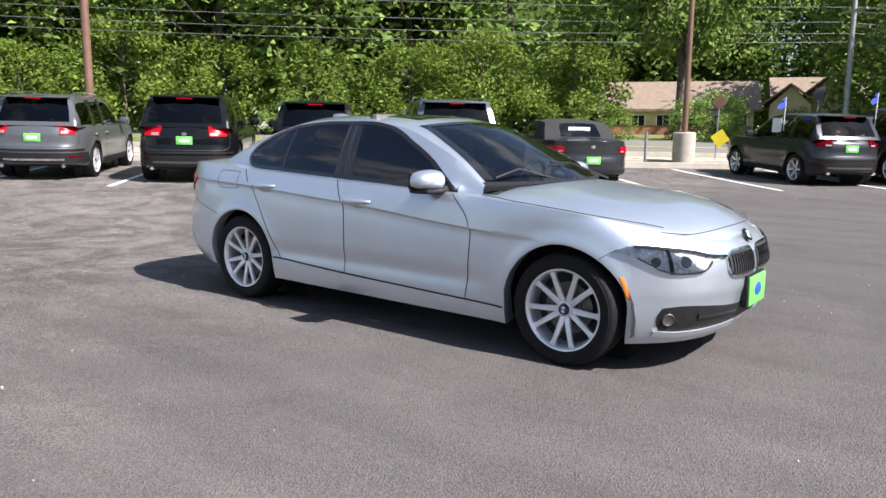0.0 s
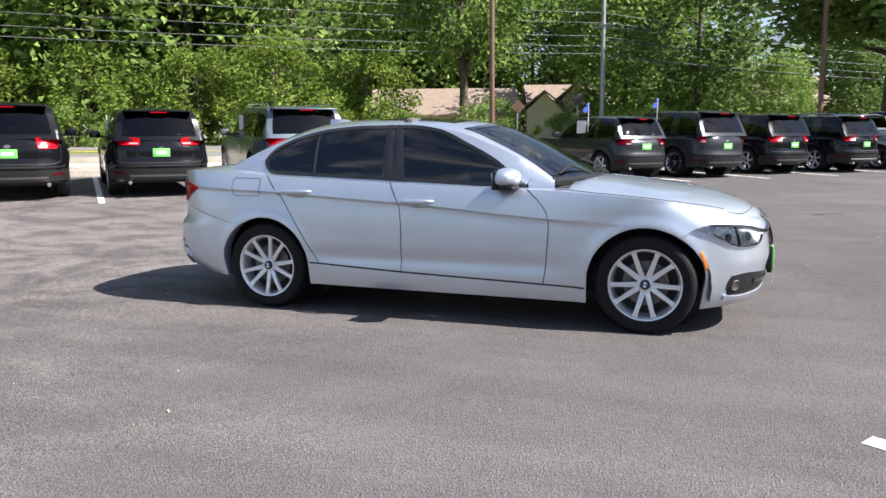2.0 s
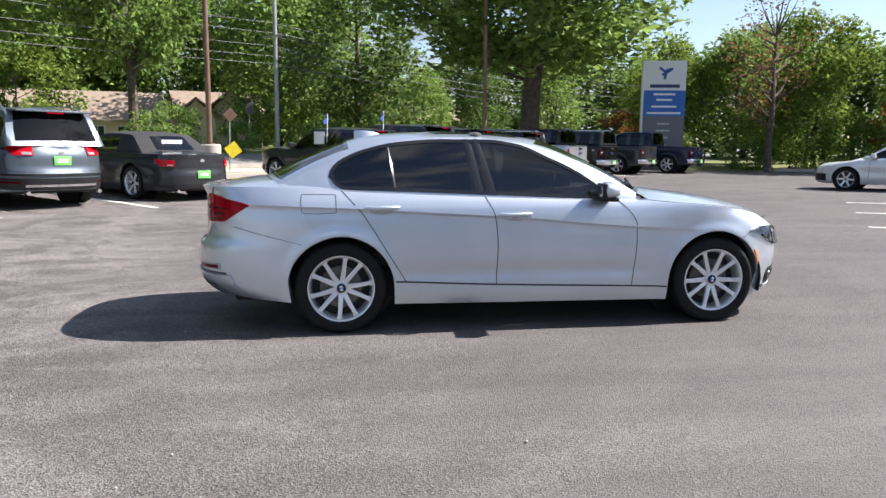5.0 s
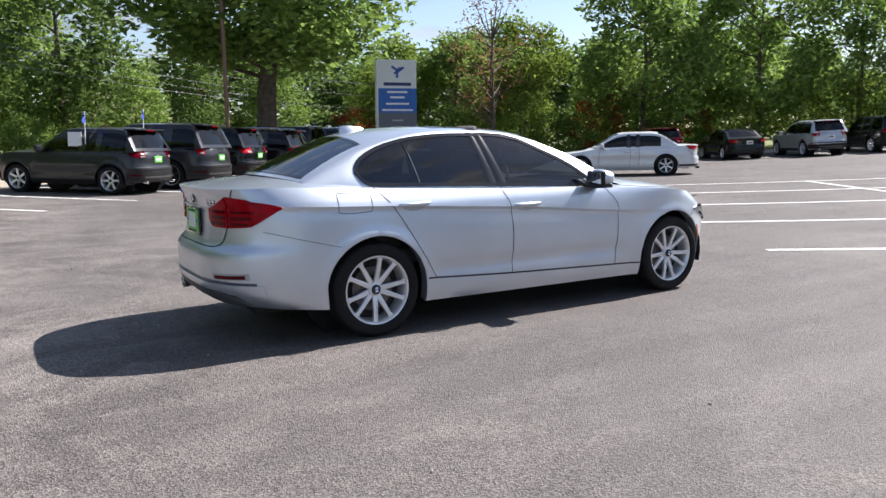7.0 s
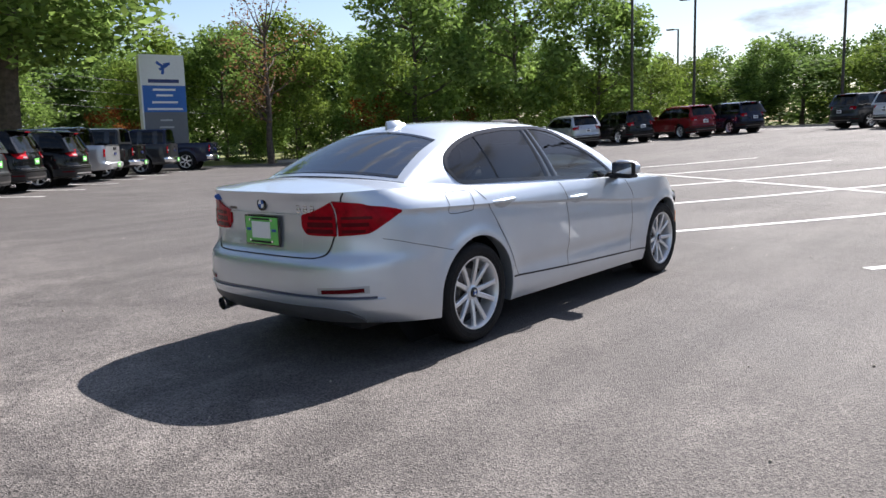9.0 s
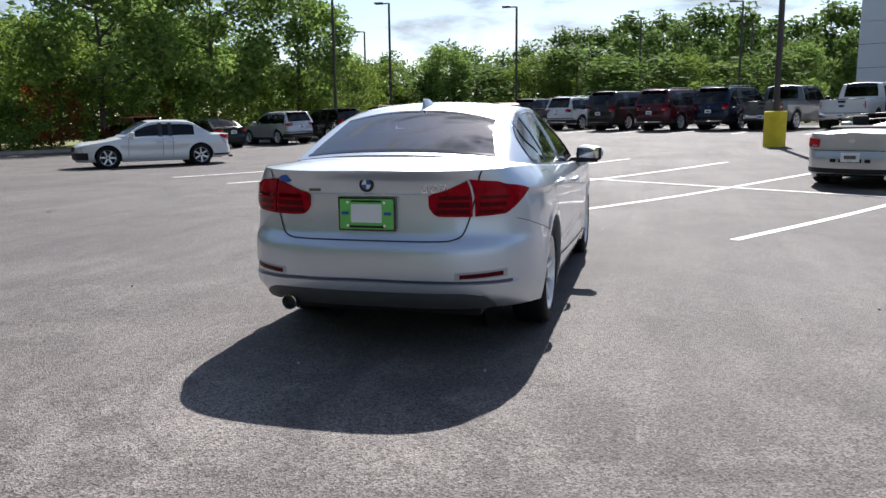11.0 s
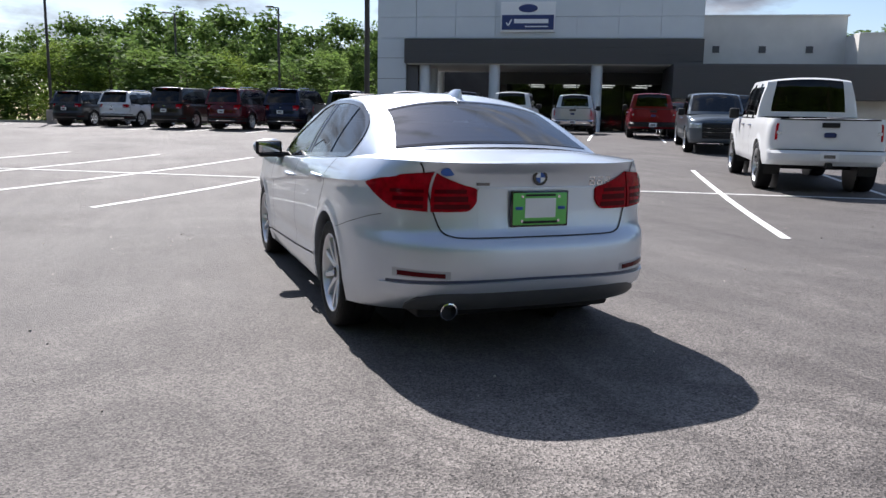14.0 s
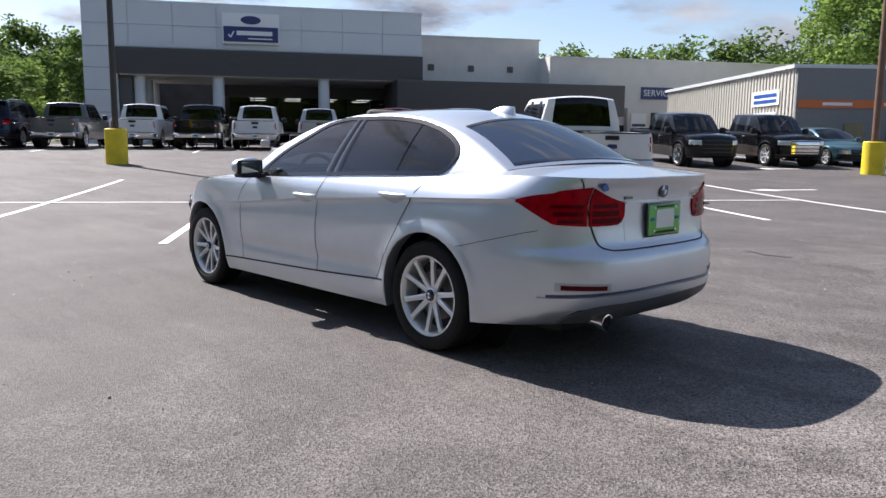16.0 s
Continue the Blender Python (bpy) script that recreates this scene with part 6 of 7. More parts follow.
def dealership():
    ang = -119.6
    org = Vector((52.4, -14.8, 0.75))
    t = thing("dealership", Matrix.Translation(org) @ Matrix.Rotation(radians(ang), 4, "Z"), "white panelled car dealership with grey louvred canopy", "building")
    # local: x along the front, -y into the building is +y here turned round, z up
    B = lambda x0, x1, y0, y1, z0, z1: ((((x0 + x1) / 2), ((y0 + y1) / 2), ((z0 + z1) / 2)), (x1 - x0, y1 - y0, z1 - z0))
    W = 24.0
    pw = 3.0
    up = part("upper_wall", box(*B(0, W, 0.1, 16, 6.9, 10.0)), M_ACM, t, "pale panelled upper wall")
    for k in range(8):
        for j in range(2):
            part("panel", box(*B(k * pw + 0.015, (k + 1) * pw - 0.015, 0.0, 0.12, 6.95 + j * 1.54, 6.95 + (j + 1) * 1.54 - 0.03)), M_ACM, up)
    part("parapet", box(*B(-0.05, W + 0.05, -0.05, 16, 10.0, 10.15)), M_ACM, t)
    part("left_pier", box(*B(0, 2.2, 0.0, 3.5, -0.8, 6.9)), M_ACM, t, "pale panelled end pier")
    for j in range(4):
        part("pier_joint", box(*B(-0.004, 2.2, -0.006, 0.02, 0.8 + 1.55 * j, 0.83 + 1.55 * j)), M_LOUVRE, t)
    part("pier_reveal", box(*B(2.2, 3.1, 0.3, 3.3, -0.8, 5.2)), M_LOUVRE, t)
    cn = part("canopy", box(*B(2.2, W, -0.5, 8, 5.05, 6.85)), M_LOUVRE, t, "grey louvred canopy band")
    for k in range(11):
        z = 5.1 + k * 0.16
        part("louvre", box(*B(2.2, W, -0.58, -0.5, z, z + 0.10)), M_LOUVRE, cn)
    part("soffit", box(*B(2.4, W - 0.2, -0.4, 8, 4.98, 5.04)), M_SOFFIT, t, "pale canopy ceiling")
    for x, y in ((3.6, 0.6), (3.6, 4.2), (3.6, 7.8), (9.0, 0.3), (16.6, 0.3), (W - 0.5, 0.5)):
        part("column", lathe([(0.42, -0.8), (0.42, 5.0)], 24, "z"), M_ACM, t, "round white column").location = (x, y, 0)
    part("side_wall", box(*B(0, 0.4, 11, 26, -0.8, 6.9)), M_ACM, t)
    sg = part("showroom_glazing", box(*B(9.5, W - 1.0, 7.6, 7.65, -0.8, 4.0)), M_SHOW, t, "dark showroom glazing")
    for k in range(8):
        part("glazing_bar", box(*B(9.5 + k * 1.93 - 0.04, 9.5 + k * 1.93 + 0.04, 7.5, 7.62, -0.8, 4.0)), M_BLACKPL, sg)
    part("glazing_head", box(*B(8.6, W, 7.5, 7.9, 4.0, 5.0)), M_LOUVRE, t)
    # showroom walls and ceiling are coloured near-black to stand for indoor shade
    part("rear_wall", box(*B(0.4, W, 24, 24.3, -0.8, 6.9)), M_INSHADE, t)
    part("showroom_ceiling", box(*B(9.0, W, 8, 24, 4.3, 4.4)), M_INSHADE, t)
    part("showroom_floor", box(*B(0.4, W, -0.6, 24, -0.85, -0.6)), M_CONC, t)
    part("showroom_end_wall", box(*B(8.6, 8.9, 7.9, 24, -0.8, 4.4)), M_INSHADE, t)
    for k in range(4):
        for j in range(3):
            part("ceiling_lamp", box(*B(11 + 3.2 * k, 12.4 + 3.2 * k, 10 + 3.5 * j, 10.15 + 3.5 * j, 4.22, 4.28)), M_LIGHT, t)
    # front sign
    s = part("roof_sign", box(*B(9.4, 13.4, -0.35, 0.0, 7.35, 9.5)), M_WHITE, t, "white and navy dealer sign with an oval emblem")
    part("navy_panel", box(*B(9.5, 13.3, -0.42, -0.34, 7.5, 8.55)), M_NAVY, s)
    part("lettering_bar", box(*B(10.4, 12.9, -0.45, -0.41, 7.95, 8.25)), M_WHITE, s)
    part("lettering_bar", box(*B(11.2, 12.9, -0.45, -0.41, 7.68, 7.76)), M_WHITE, s)
    tk = box((0, 0, 0), (0.5, 0.03, 0.09), pose(10.1, -0.43, 8.0, 0, -62, 0))
    add_box(tk, (0, 0, 0), (0.25, 0.03, 0.09), pose(9.9, -0.43, 7.9, 0, 55, 0))
    part("tick_mark", tk, M_WHITE, s)
    ov = lathe([(0.0, 0.02), (0.66, 0.02), (0.70, 0.0)], 32, "z")
    bmesh.ops.transform(ov, matrix=pose(11.4, -0.37, 9.02, 90, 0, 0) @ Matrix.Diagonal((1, 0.42, 1, 1)), verts=ov.verts)
    part("oval_emblem", ov, M_NAVY, s)
    # wing with louvred wall
    wing = thing("service_wing", t.matrix_world.copy(), "cream stucco service wing behind a grey louvred wall", "building")
    part("wall", box(*B(W, 35, 4.2, 20, -0.8, 9.0)), M_STUCCO, wing)
    part("coping", box(*B(W, 35.1, 4.1, 20, 9.0, 9.12)), M_STUCCO, wing)
    for k in range(3):
        part("vent_block", box(*B(W + 1.4 + 3.4 * k, W + 1.9 + 3.4 * k, 4.12, 4.25, 6.3, 6.8)), M_LOUVRE, wing)
        w = part("window", box(*B(W + 0.6 + 3.3 * k, W + 1.9 + 3.3 * k, 4.1, 4.25, 4.7, 5.25)), M_GLOSSBLK, wing, "dark strip window")
    lw = part("louvre_wall", box(*B(W - 2.2, 40, -2.0, 4.2, 2.6, 5.0)), M_LOUVRE, wing, "grey louvred fascia")
    for k in range(14):
        part("louvre", box(*B(W - 2.2, 40, -2.07, -2.0, 2.66 + 0.166 * k, 2.76 + 0.166 * k)), M_LOUVRE, lw)
    part("lower_wall", box(*B(W - 1.8, 39.6, -0.6, 4.2, -0.8, 2.6)), M_STUCCO, wing)
    part("low_block", box(*B(35, 62, 1.5, 20, -0.8, 7.4)), M_STUCCO, wing, "cream service building")
    part("low_coping", box(*B(35, 62.1, 1.4, 20, 7.4, 7.5)), M_STUCCO, wing)
    part("service_sign", box(*B(43.2, 46.2, 1.38, 1.5, 4.2, 5.2)), M_NAVY, wing, "dark blue sign reading SERVICE")
    tx = text_bm("SERVICE", 0.74, 0.02)
    bmesh.ops.transform(tx, matrix=pose(44.7, 1.36, 4.7, 90, 0, 0), verts=tx.verts)
    part("lettering", tx, M_WHITE, wing, smooth=False)
    part("second_sign", box(*B(38.2, 41.0, 1.38, 1.5, 4.2, 5.2)), M_NAVY, wing)
    tx = text_bm("CE", 0.74, 0.02)
    bmesh.ops.transform(tx, matrix=pose(40.4, 1.36, 4.7, 90, 0, 0), verts=tx.verts)
    part("lettering", tx, M_WHITE, wing, smooth=False)
    # flush dark panel painted as the shade inside the open garage
    part("garage_door", box(*B(44.2, 47.4, 1.4, 1.52, -0.8, 3.1)), M_INSHADE, wing, "flat dark panel standing for the shade in an open garage doorway")
    part("glass_door", box(*B(40.2, 41.7, 1.4, 1.52, -0.8, 2.0)), M_GLOSSBLK, wing)
    part("poster", box(*B(42.1, 43.5, 0.9, 1.0, 0.4, 3.0)), M_WHITE, wing, "white poster with blue lettering bars")
    for k in range(4):
        part("lettering_bar", box(*B(42.2, 43.4, 0.87, 0.91, 0.65 + 0.42 * k, 0.87 + 0.42 * k)), M_NAVY, wing)
    part("pilaster", box(*B(41.8, 43.8, 1.0, 1.6, -0.8, 3.4)), M_STUCCO, wing)
    return t


dealership()


def cone(x, y):
    t = thing("traffic_cone", on_ground(x, y, 0), "orange traffic cone before the service door", "cone", "traffic cones")
    part("cone_body", lathe([(0.0, 0.75), (0.03, 0.75), (0.17, 0.04)], 18, "z"), M_ORANGE, t)
    part("cone_foot", box((0, 0, 0.02), (0.42, 0.42, 0.04)), M_ORANGE, t)


cone(22.5, -41.5)
cone(24.5, -40.2)


def shed():
    a, b = Vector((13.0, -37.8, 0)), Vector((24.0, -47.2, 0))
    d = (b - a)
    yaw = math.degrees(math.atan2(d.y, d.x))
    z = ground_z(a.x, a.y)
    t = thing("workshop", Matrix.Translation((a.x, a.y, z)) @ Matrix.Rotation(radians(yaw), 4, "Z"), "ribbed metal workshop with a grey front and orange band", "building")
    L = d.length + 6
    part("side_wall", box((L / 2, -9.0, 2.2), (L, 18, 4.4)), M_SHEET, t, "pale ribbed metal wall")
    for k in range(int(L / 0.4)):
        part("rib", box((0.2 + 0.4 * k, 0.03, 2.2), (0.09, 0.06, 4.4)), M_SHEET, t)
    part("roof_trim", box((L / 2, -9.0, 4.5), (L + 0.3, 18.4, 0.2)), M_ACM, t)
    part("front_wall", box((-0.1, -9.0, 2.2), (0.2, 18.0, 4.36)), M_GREYWALL, t, "grey sheet front")
    part("orange_stripe", box((-0.22, -9.0, 2.55), (0.06, 17.8, 0.42)), M_ORANGE, t, "orange stripe with pale lettering bars")
    for y in (-2.2, -5.5, -9):
        part("lettering_bar", box((-0.26, y, 2.55), (0.03, 1.6, 0.16)), M_WHITE, t)
    for y, w in ((-3.2, 1.1), (-6.2, 2.4), (-11, 3)):
        part("opening", box((-0.22, y, 0.75), (0.08, w, 1.6)), M_GLOSSBLK, t, "dark window opening")
    bn = part("banner", box((3.2, 0.1, 3.0), (3.4, 0.04, 0.85)), M_WHITE, t, "white and blue service banner")
    for k in range(2):
        part("lettering_bar", box((3.2, 0.13, 2.82 + 0.32 * k), (2.8, 0.02, 0.18)), M_BLUE, bn)
    bn = part("banner", box((3.4, 0.1, 1.9), (3.2, 0.04, 0.6)), M_WHITE, t, "white banner with red lettering bars")
    part("lettering_bar", box((3.4, 0.13, 1.9), (2.6, 0.02, 0.2)), M_ORANGE, bn)


shed()


# ---- other vehicles ----
PAINTS = {"black": ((0.005, 0.005, 0.006), 0.0, 0.2), "grey": ((0.15, 0.155, 0.165), 0.6, 0.3), "silver": ((0.50, 0.51, 0.53), 0.7, 0.33), "white": ((0.70, 0.71, 0.72), 0.0, 0.3), "dark_grey": ((0.035, 0.037, 0.041), 0.4, 0.28), "navy": ((0.008, 0.012, 0.035), 0.3, 0.22),
          "red": ((0.20, 0.008, 0.012), 0.35, 0.25), "maroon": ((0.09, 0.008, 0.012), 0.35, 0.25), "brown": ((0.035, 0.025, 0.02), 0.4, 0.28), "teal": ((0.06, 0.13, 0.16), 0.5, 0.28), "green_black": ((0.012, 0.018, 0.016), 0.3, 0.25), "blue_grey": ((0.13, 0.155, 0.18), 0.6, 0.3), "pearl": ((0.66, 0.68, 0.70), 0.3, 0.3)}
PAINT = {k: paint(k + "_paint", *v, 0.5) for k, v in PAINTS.items()}


M_LENSGREY = mat("reverse_lens", (0.30, 0.24, 0.24), 0.3, coat=0.4)
M_REDLAMP = mat("bright_lamp_red", (0.42, 0.003, 0.010), 0.2, coat=0.15, spec=0.2)


def cab_stations(W2, belt, H, cx, tx, b1, b2, bx, rx):
    m, h = (cx + tx) / 2, (bx + rx) / 2
    return [((cx, W2 - 0.10, belt - 0.01), (cx - 0.01, W2 - 0.12, belt + 0.03), (cx + 0.2, 0, belt + 0.03)),
            ((m, W2 - 0.08, belt), (m, W2 - 0.17, (belt + H) / 2), (m + 0.17, 0, (belt + H) / 2 + 0.03)),
            ((tx, W2 - 0.07, belt), (tx, W2 - 0.23, H - 0.09), (tx + 0.12, 0, H - 0.03)),
            ((b1, W2 - 0.07, belt), (b1, W2 - 0.24, H - 0.055), (b1, 0, H)),
            ((b2, W2 - 0.07, belt), (b2, W2 - 0.24, H - 0.06), (b2, 0, H)),
            ((bx, W2 - 0.08, belt + 0.01), (bx, W2 - 0.25, H - 0.09), (bx - 0.05, 0, H - 0.03)),
            ((h, W2 - 0.09, belt + 0.01), (h, W2 - 0.18, (belt + H) / 2), (h - 0.06, 0, (belt + H) / 2 + 0.02)),
            ((rx, W2 - 0.11, belt + 0.02), (rx, W2 - 0.13, belt + 0.045), (rx - 0.05, 0, belt + 0.05))]


def vehicle(kind, name, label, colour, at, yaw, anchor="rear", L=4.7, W=1.86, H=1.70, wb=2.72, r=0.37, rim="wide", plate="green", lamp=(0.95, 1.12, 0.42), lampm=None, rails=False, flag=False, paper=False, dark_lower=True, bumper=None, fascia=None, cat=None, lift=0.0, group="parked vehicles", twotone=None):
    f, W2 = L / 2, W / 2
    M = PAINT[colour]
    yaw_v = Vector((math.cos(radians(yaw)), math.sin(radians(yaw)), 0))
    c = Vector((at[0], at[1], 0)) + yaw_v * (f if anchor == "rear" else -f if anchor == "front" else 0)
    t = thing(name, on_ground(c.x, c.y, yaw), label, cat or ("pickup" if kind == "pickup" else "car"), group)
    fa = f - (0.95 if kind != "pickup" else 0.98)
    ra = fa - wb
    low = {"sedan": 0.19, "coupe": 0.17, "suv": 0.25, "pickup": 0.34}[kind] + lift
    belt = {"sedan": 0.93, "coupe": 0.92, "suv": 1.04 + (H - 1.7) * 0.4, "pickup": 1.22}[kind] + lift
    hood = {"sedan": 0.80, "coupe": 0.82, "suv": 0.98, "pickup": 1.14}[kind] + lift * 0.9
    H = H + lift
    cx = fa - {"sedan": 0.50, "coupe": 0.62, "suv": 0.55, "pickup": 0.52}[kind]
    tx = cx - (0.78 if kind != "pickup" else 0.62)
    if kind == "suv":
        rear = [(low, -f + 0.16), (low + 0.12, -f + 0.03), (0.62, -f), (0.72, -f + 0.06), (0.95, -f + 0.08), (belt, -f + 0.14)]
        bx, rx = -f + 0.52, -f + 0.19
        belts = [(-f, belt + 0.03), (0, belt), (cx, belt - 0.02), (fa, hood + 0.02), (f - 0.25, hood - 0.08), (f, hood - 0.18)]
        top = [(-f, belt + 0.05), (cx, belt + 0.02), (cx + 0.15, belt + 0.03), (fa, hood + 0.08), (f - 0.25, hood - 0.01), (f, hood - 0.18)]
        deck = ((rx + 0.02, cx, 4),)
    elif kind == "pickup":
        rear = [(low, -f + 0.3), (low + 0.1, -f + 0.04), (0.62 + lift, -f), (0.68 + lift, -f + 0.10), (0.9 + lift, -f + 0.11), (belt + 0.05, -f + 0.10)]
        bx = ra + 0.92
        rx = ra + 0.84
        belts = [(-f, belt + 0.03), (ra + 0.8, belt + 0.03), (ra + 0.95, belt), (cx, belt - 0.02), (fa, hood + 0.03), (f - 0.25, hood - 0.03), (f, hood - 0.1)]
        top = [(-f, belt + 0.04), (cx, belt + 0.02), (cx + 0.15, belt + 0.04), (fa, hood + 0.12), (f - 0.2, hood + 0.05), (f, hood - 0.1)]
        deck = ((-f + 0.16, rx, 2), (rx, cx, 4))
    else:
        rear = [(low, -f + 0.15), (low + 0.12, -f + 0.02), (0.55, -f), (0.66, -f + 0.05), (0.9, -f + 0.05), (belt + 0.08, -f + 0.02)]
        bx, rx = (ra + 0.30, ra - 0.42) if kind == "sedan" else (ra + 0.34, ra - 0.22)
        belts = [(-f, belt + 0.04), (ra, belt + 0.03), (0, belt), (cx, belt - 0.02), (fa, hood + 0.03), (f - 0.25, hood - 0.08), (f, hood - 0.16)]
        top = [(-f, belt + 0.06), (rx, belt + 0.10), (cx, belt + 0.02), (cx + 0.2, belt + 0.03), (fa, hood + 0.08), (f - 0.25, hood), (f, hood - 0.16)]
        deck = ((rx + 0.03, cx, 4),)
    zs = [low, low + 0.10, 0.5 + lift, 0.72 + lift, belt - 0.16, belt - 0.06, belt + 0.02, belt + 0.12]
    half = list(zip(zs, [W2 - 0.07, W2 - 0.03, W2 - 0.01, W2, W2 - 0.01, W2 - 0.025, W2 - 0.055, W2 - 0.08]))

    def flare(x, z):
        o = 0.0
        for xc in (fa, ra):
            rr = math.hypot(x - xc, z - r)
            o += 0.022 * (1 - smoothstep(r + 0.07, r + 0.16, rr))
        return o - 0.018 * math.exp(-((z - 0.55 - lift) / 0.10) ** 2)
    n = 4.2 if kind == "pickup" else 3.2
    sh = Shell([(low, f - 0.12), (low + 0.1, f - 0.02), (0.55 + lift, f), (hood - 0.2, f - 0.01), (hood - 0.08, f - 0.06), (hood, f - 0.18)], rear, half, belts, top,
               [(-f, low + 0.10), (ra - 0.5, low + 0.04), (ra + 0.5, low), (fa - 0.5, low), (fa + 0.5, low + 0.02), (f, low + 0.03)], [(ra, r, r + 0.06), (fa, r, r + 0.06)], fa - 0.1, ra + (0.0 if kind != "pickup" else -0.5), n, flare)
    part("body", sh.grid(nc=16, step=0.22, nv=12, deck=(0.98, 0.95, 0.92, 0.90, 0.8, 0.6, 0.35, 0.0), open_deck=deck), M, t)
    part("underbody", box((0, 0, low + 0.12 + (0.08 if kind == "pickup" else 0)), (L - 0.7, W - 0.62, 0.2), bevel=0.03), M_BLACKPL, t)
    for xc in (fa, ra):
        well(t, xc, r + 0.08, W2 - 0.36, W2 - 0.06, r)
    for xc in (fa, ra):
        for s in (1, -1):
            wheel(t, xc, s * (W2 - 0.125), r, rim, 0.24 if kind != "pickup" else 0.28, turn=rng.random() * 60, brake=False)
    q, ty = sh.q_x, sh.q_y
    if kind != "coupe":
        b1, b2 = tx - (0.62 if kind != "pickup" else 0.55), (bx + 0.55 if kind != "pickup" else bx + 0.30)
        b1 = max(b1, b2 + 0.3)
        g = House(cab_stations(W2, belt, H, cx, tx, b1, b2, bx, rx), per=3)
        e = g.ns + g.nw
        rear_glass = (5.0, 6.67, 14, e) if kind != "pickup" else (5.0, 6.67, 15, e)
        last = 5.67 if kind == "suv" else 5.33
        if kind == "pickup":
            last = 4.67
        part("roof", g.paint([(0.67, last, 1, 10), (0.33, 2.0, 13, e), rear_glass]), M, t)
        part("windscreen", g.sheet(0.33, 2.0, 13, e), M_GLASS, t)
        part("rear_window", g.sheet(rear_glass[0], rear_glass[1], rear_glass[2], e), M_PRIVACY, t, "dark rear window")
        for u0, u1 in ((0.67, 2.67), (3.0, 3.67), (4.0, last)):
            if u1 > u0:
                for s in (1, -1):
                    bm = g.sheet(u0, u1, 1, 10, mirror=False)
                    if s < 0:
                        for v in bm.verts:
                            v.co.y = -v.co.y
                        bmesh.ops.reverse_faces(bm, faces=bm.faces)
                    part("side_window", bm, M_PRIVACY, t)
        for a, b in ((2.67, 3.0), (3.67, 4.0)):
            part_lr("pillar_cover", g.sheet(a, b, 0, 11, off=0.004), M_GLOSSBLK, t)
        part_lr("window_trim", g.strip(0.67, last, 0, 0.03, 0.006), M_GLOSSBLK if kind != "sedan" else M_CHROME, t)
        part("cabin", box(((cx + rx) / 2, 0, (low + belt) / 2 + 0.02), (cx - rx - 0.3, W - 0.3, belt - low - 0.2)), M_CABIN, t)
        for y in (0.38, -0.38):
            seat(t, (tx + b1) / 2 - 0.05, y, belt - 0.28, M_CABIN, 0.58)
        if kind == "suv":
            part("spoiler", box((bx - 0.10, 0, H - 0.055), (0.34, W - 0.62, 0.035), bevel=0.015), M, t)
            part("rear_wiper", tube([((bx + rx) / 2 - 0.16, -0.02, belt + 0.10), ((bx + rx) / 2 - 0.14, -0.38, belt + 0.16)], 0.012, 6), M_BLACKPL, t)
            part("high_brake_lamp", box((bx - 0.26, 0, H - 0.085), (0.02, 0.3, 0.02)), M_RED, t)
        if rails:
            for s in (1, -1):
                rl = tube([(tx - 0.25, s * (W2 - 0.30), H - 0.05), (tx - 0.35, s * (W2 - 0.30), H + 0.03), ((tx + bx) / 2, s * (W2 - 0.31), H + 0.045), (bx + 0.25, s * (W2 - 0.31), H + 0.03), (bx + 0.12, s * (W2 - 0.31), H - 0.06)], 0.018, 8)
                part("roof_rail", rl, M_CHROME if rails == "bright" else M_BLACKPL, t)
        if paper:
            s = 1
            part("window_sheet", box((b1 + 0.3, s * (W2 - 0.105), belt + 0.26), (0.38, 0.012, 0.46), pose(0, 0, 0, 0, 0, 0)), M_WHITE, t, "white price sheet in the side window")
        if flag:
            s = 1
            part("flag_staff", tube([(b1, s * (W2 - 0.1), belt + 0.2), (b1 - 0.05, s * (W2 - 0.06), H + 0.36)], 0.012, 6), M_WHITE, t)
            fl = grid([[(b1 - 0.05 - 0.02 * k, s * (W2 - 0.06) + 0.05 * math.sin(k * 1.1) + 0.035 * k, H + 0.14 + (0.10 * j if k < 7 else 0.10) * (1 - 0.05 * k) - 0.012 * k) for j in range(3)] for k in range(8)])
            part("flag", fl, mat("flag_blue", (0.03, 0.06, 0.34), 0.8, vary=0.08) if "flag_blue" not in bpy.data.materials else bpy.data.materials["flag_blue"], t, "small blue window flag")
    else:
        part("cabin", box(((cx + rx) / 2, 0, low + 0.28), (cx - rx - 0.1, W - 0.25, 0.5)), M_CABIN, t)
    # rear face
    z0, z1, ly = lamp
    z0, z1 = z0 + lift - (0.03 if kind == 'suv' else 0), z1 + lift + (0.03 if kind == 'suv' else 0)
    lm = lampm or M_REDLAMP
    for s in (1, -1):
        if kind == "pickup":
            tl = part("tail_lamp", patch(sh, q(-f + 0.22, z0), ty(W2 - 0.17, z0), z0, z1, 0.02, 24, 6, (s,), 0.03), lm, t, "red upright tail lamp")
            part("reverse_lens", patch(sh, q(-f + 0.17, z0), ty(W2 - 0.16, z0), z0 + (z1 - z0) * 0.36, z0 + (z1 - z0) * 0.55, 0.024, 24, 2, (s,), 0.006), M_CLEAR, tl)
        else:
            tl = part("tail_lamp", patch(sh, q(-f + 0.42, z1), ty(W2 - ly, z0), lambda u: z1 - 0.05 - (z1 - z0 - 0.05) * min(1, u * 3), lambda u: z1 - 0.02 * u, 0.018, 24, 5, (s,), 0.03), lm, t, "red wraparound tail lamp")
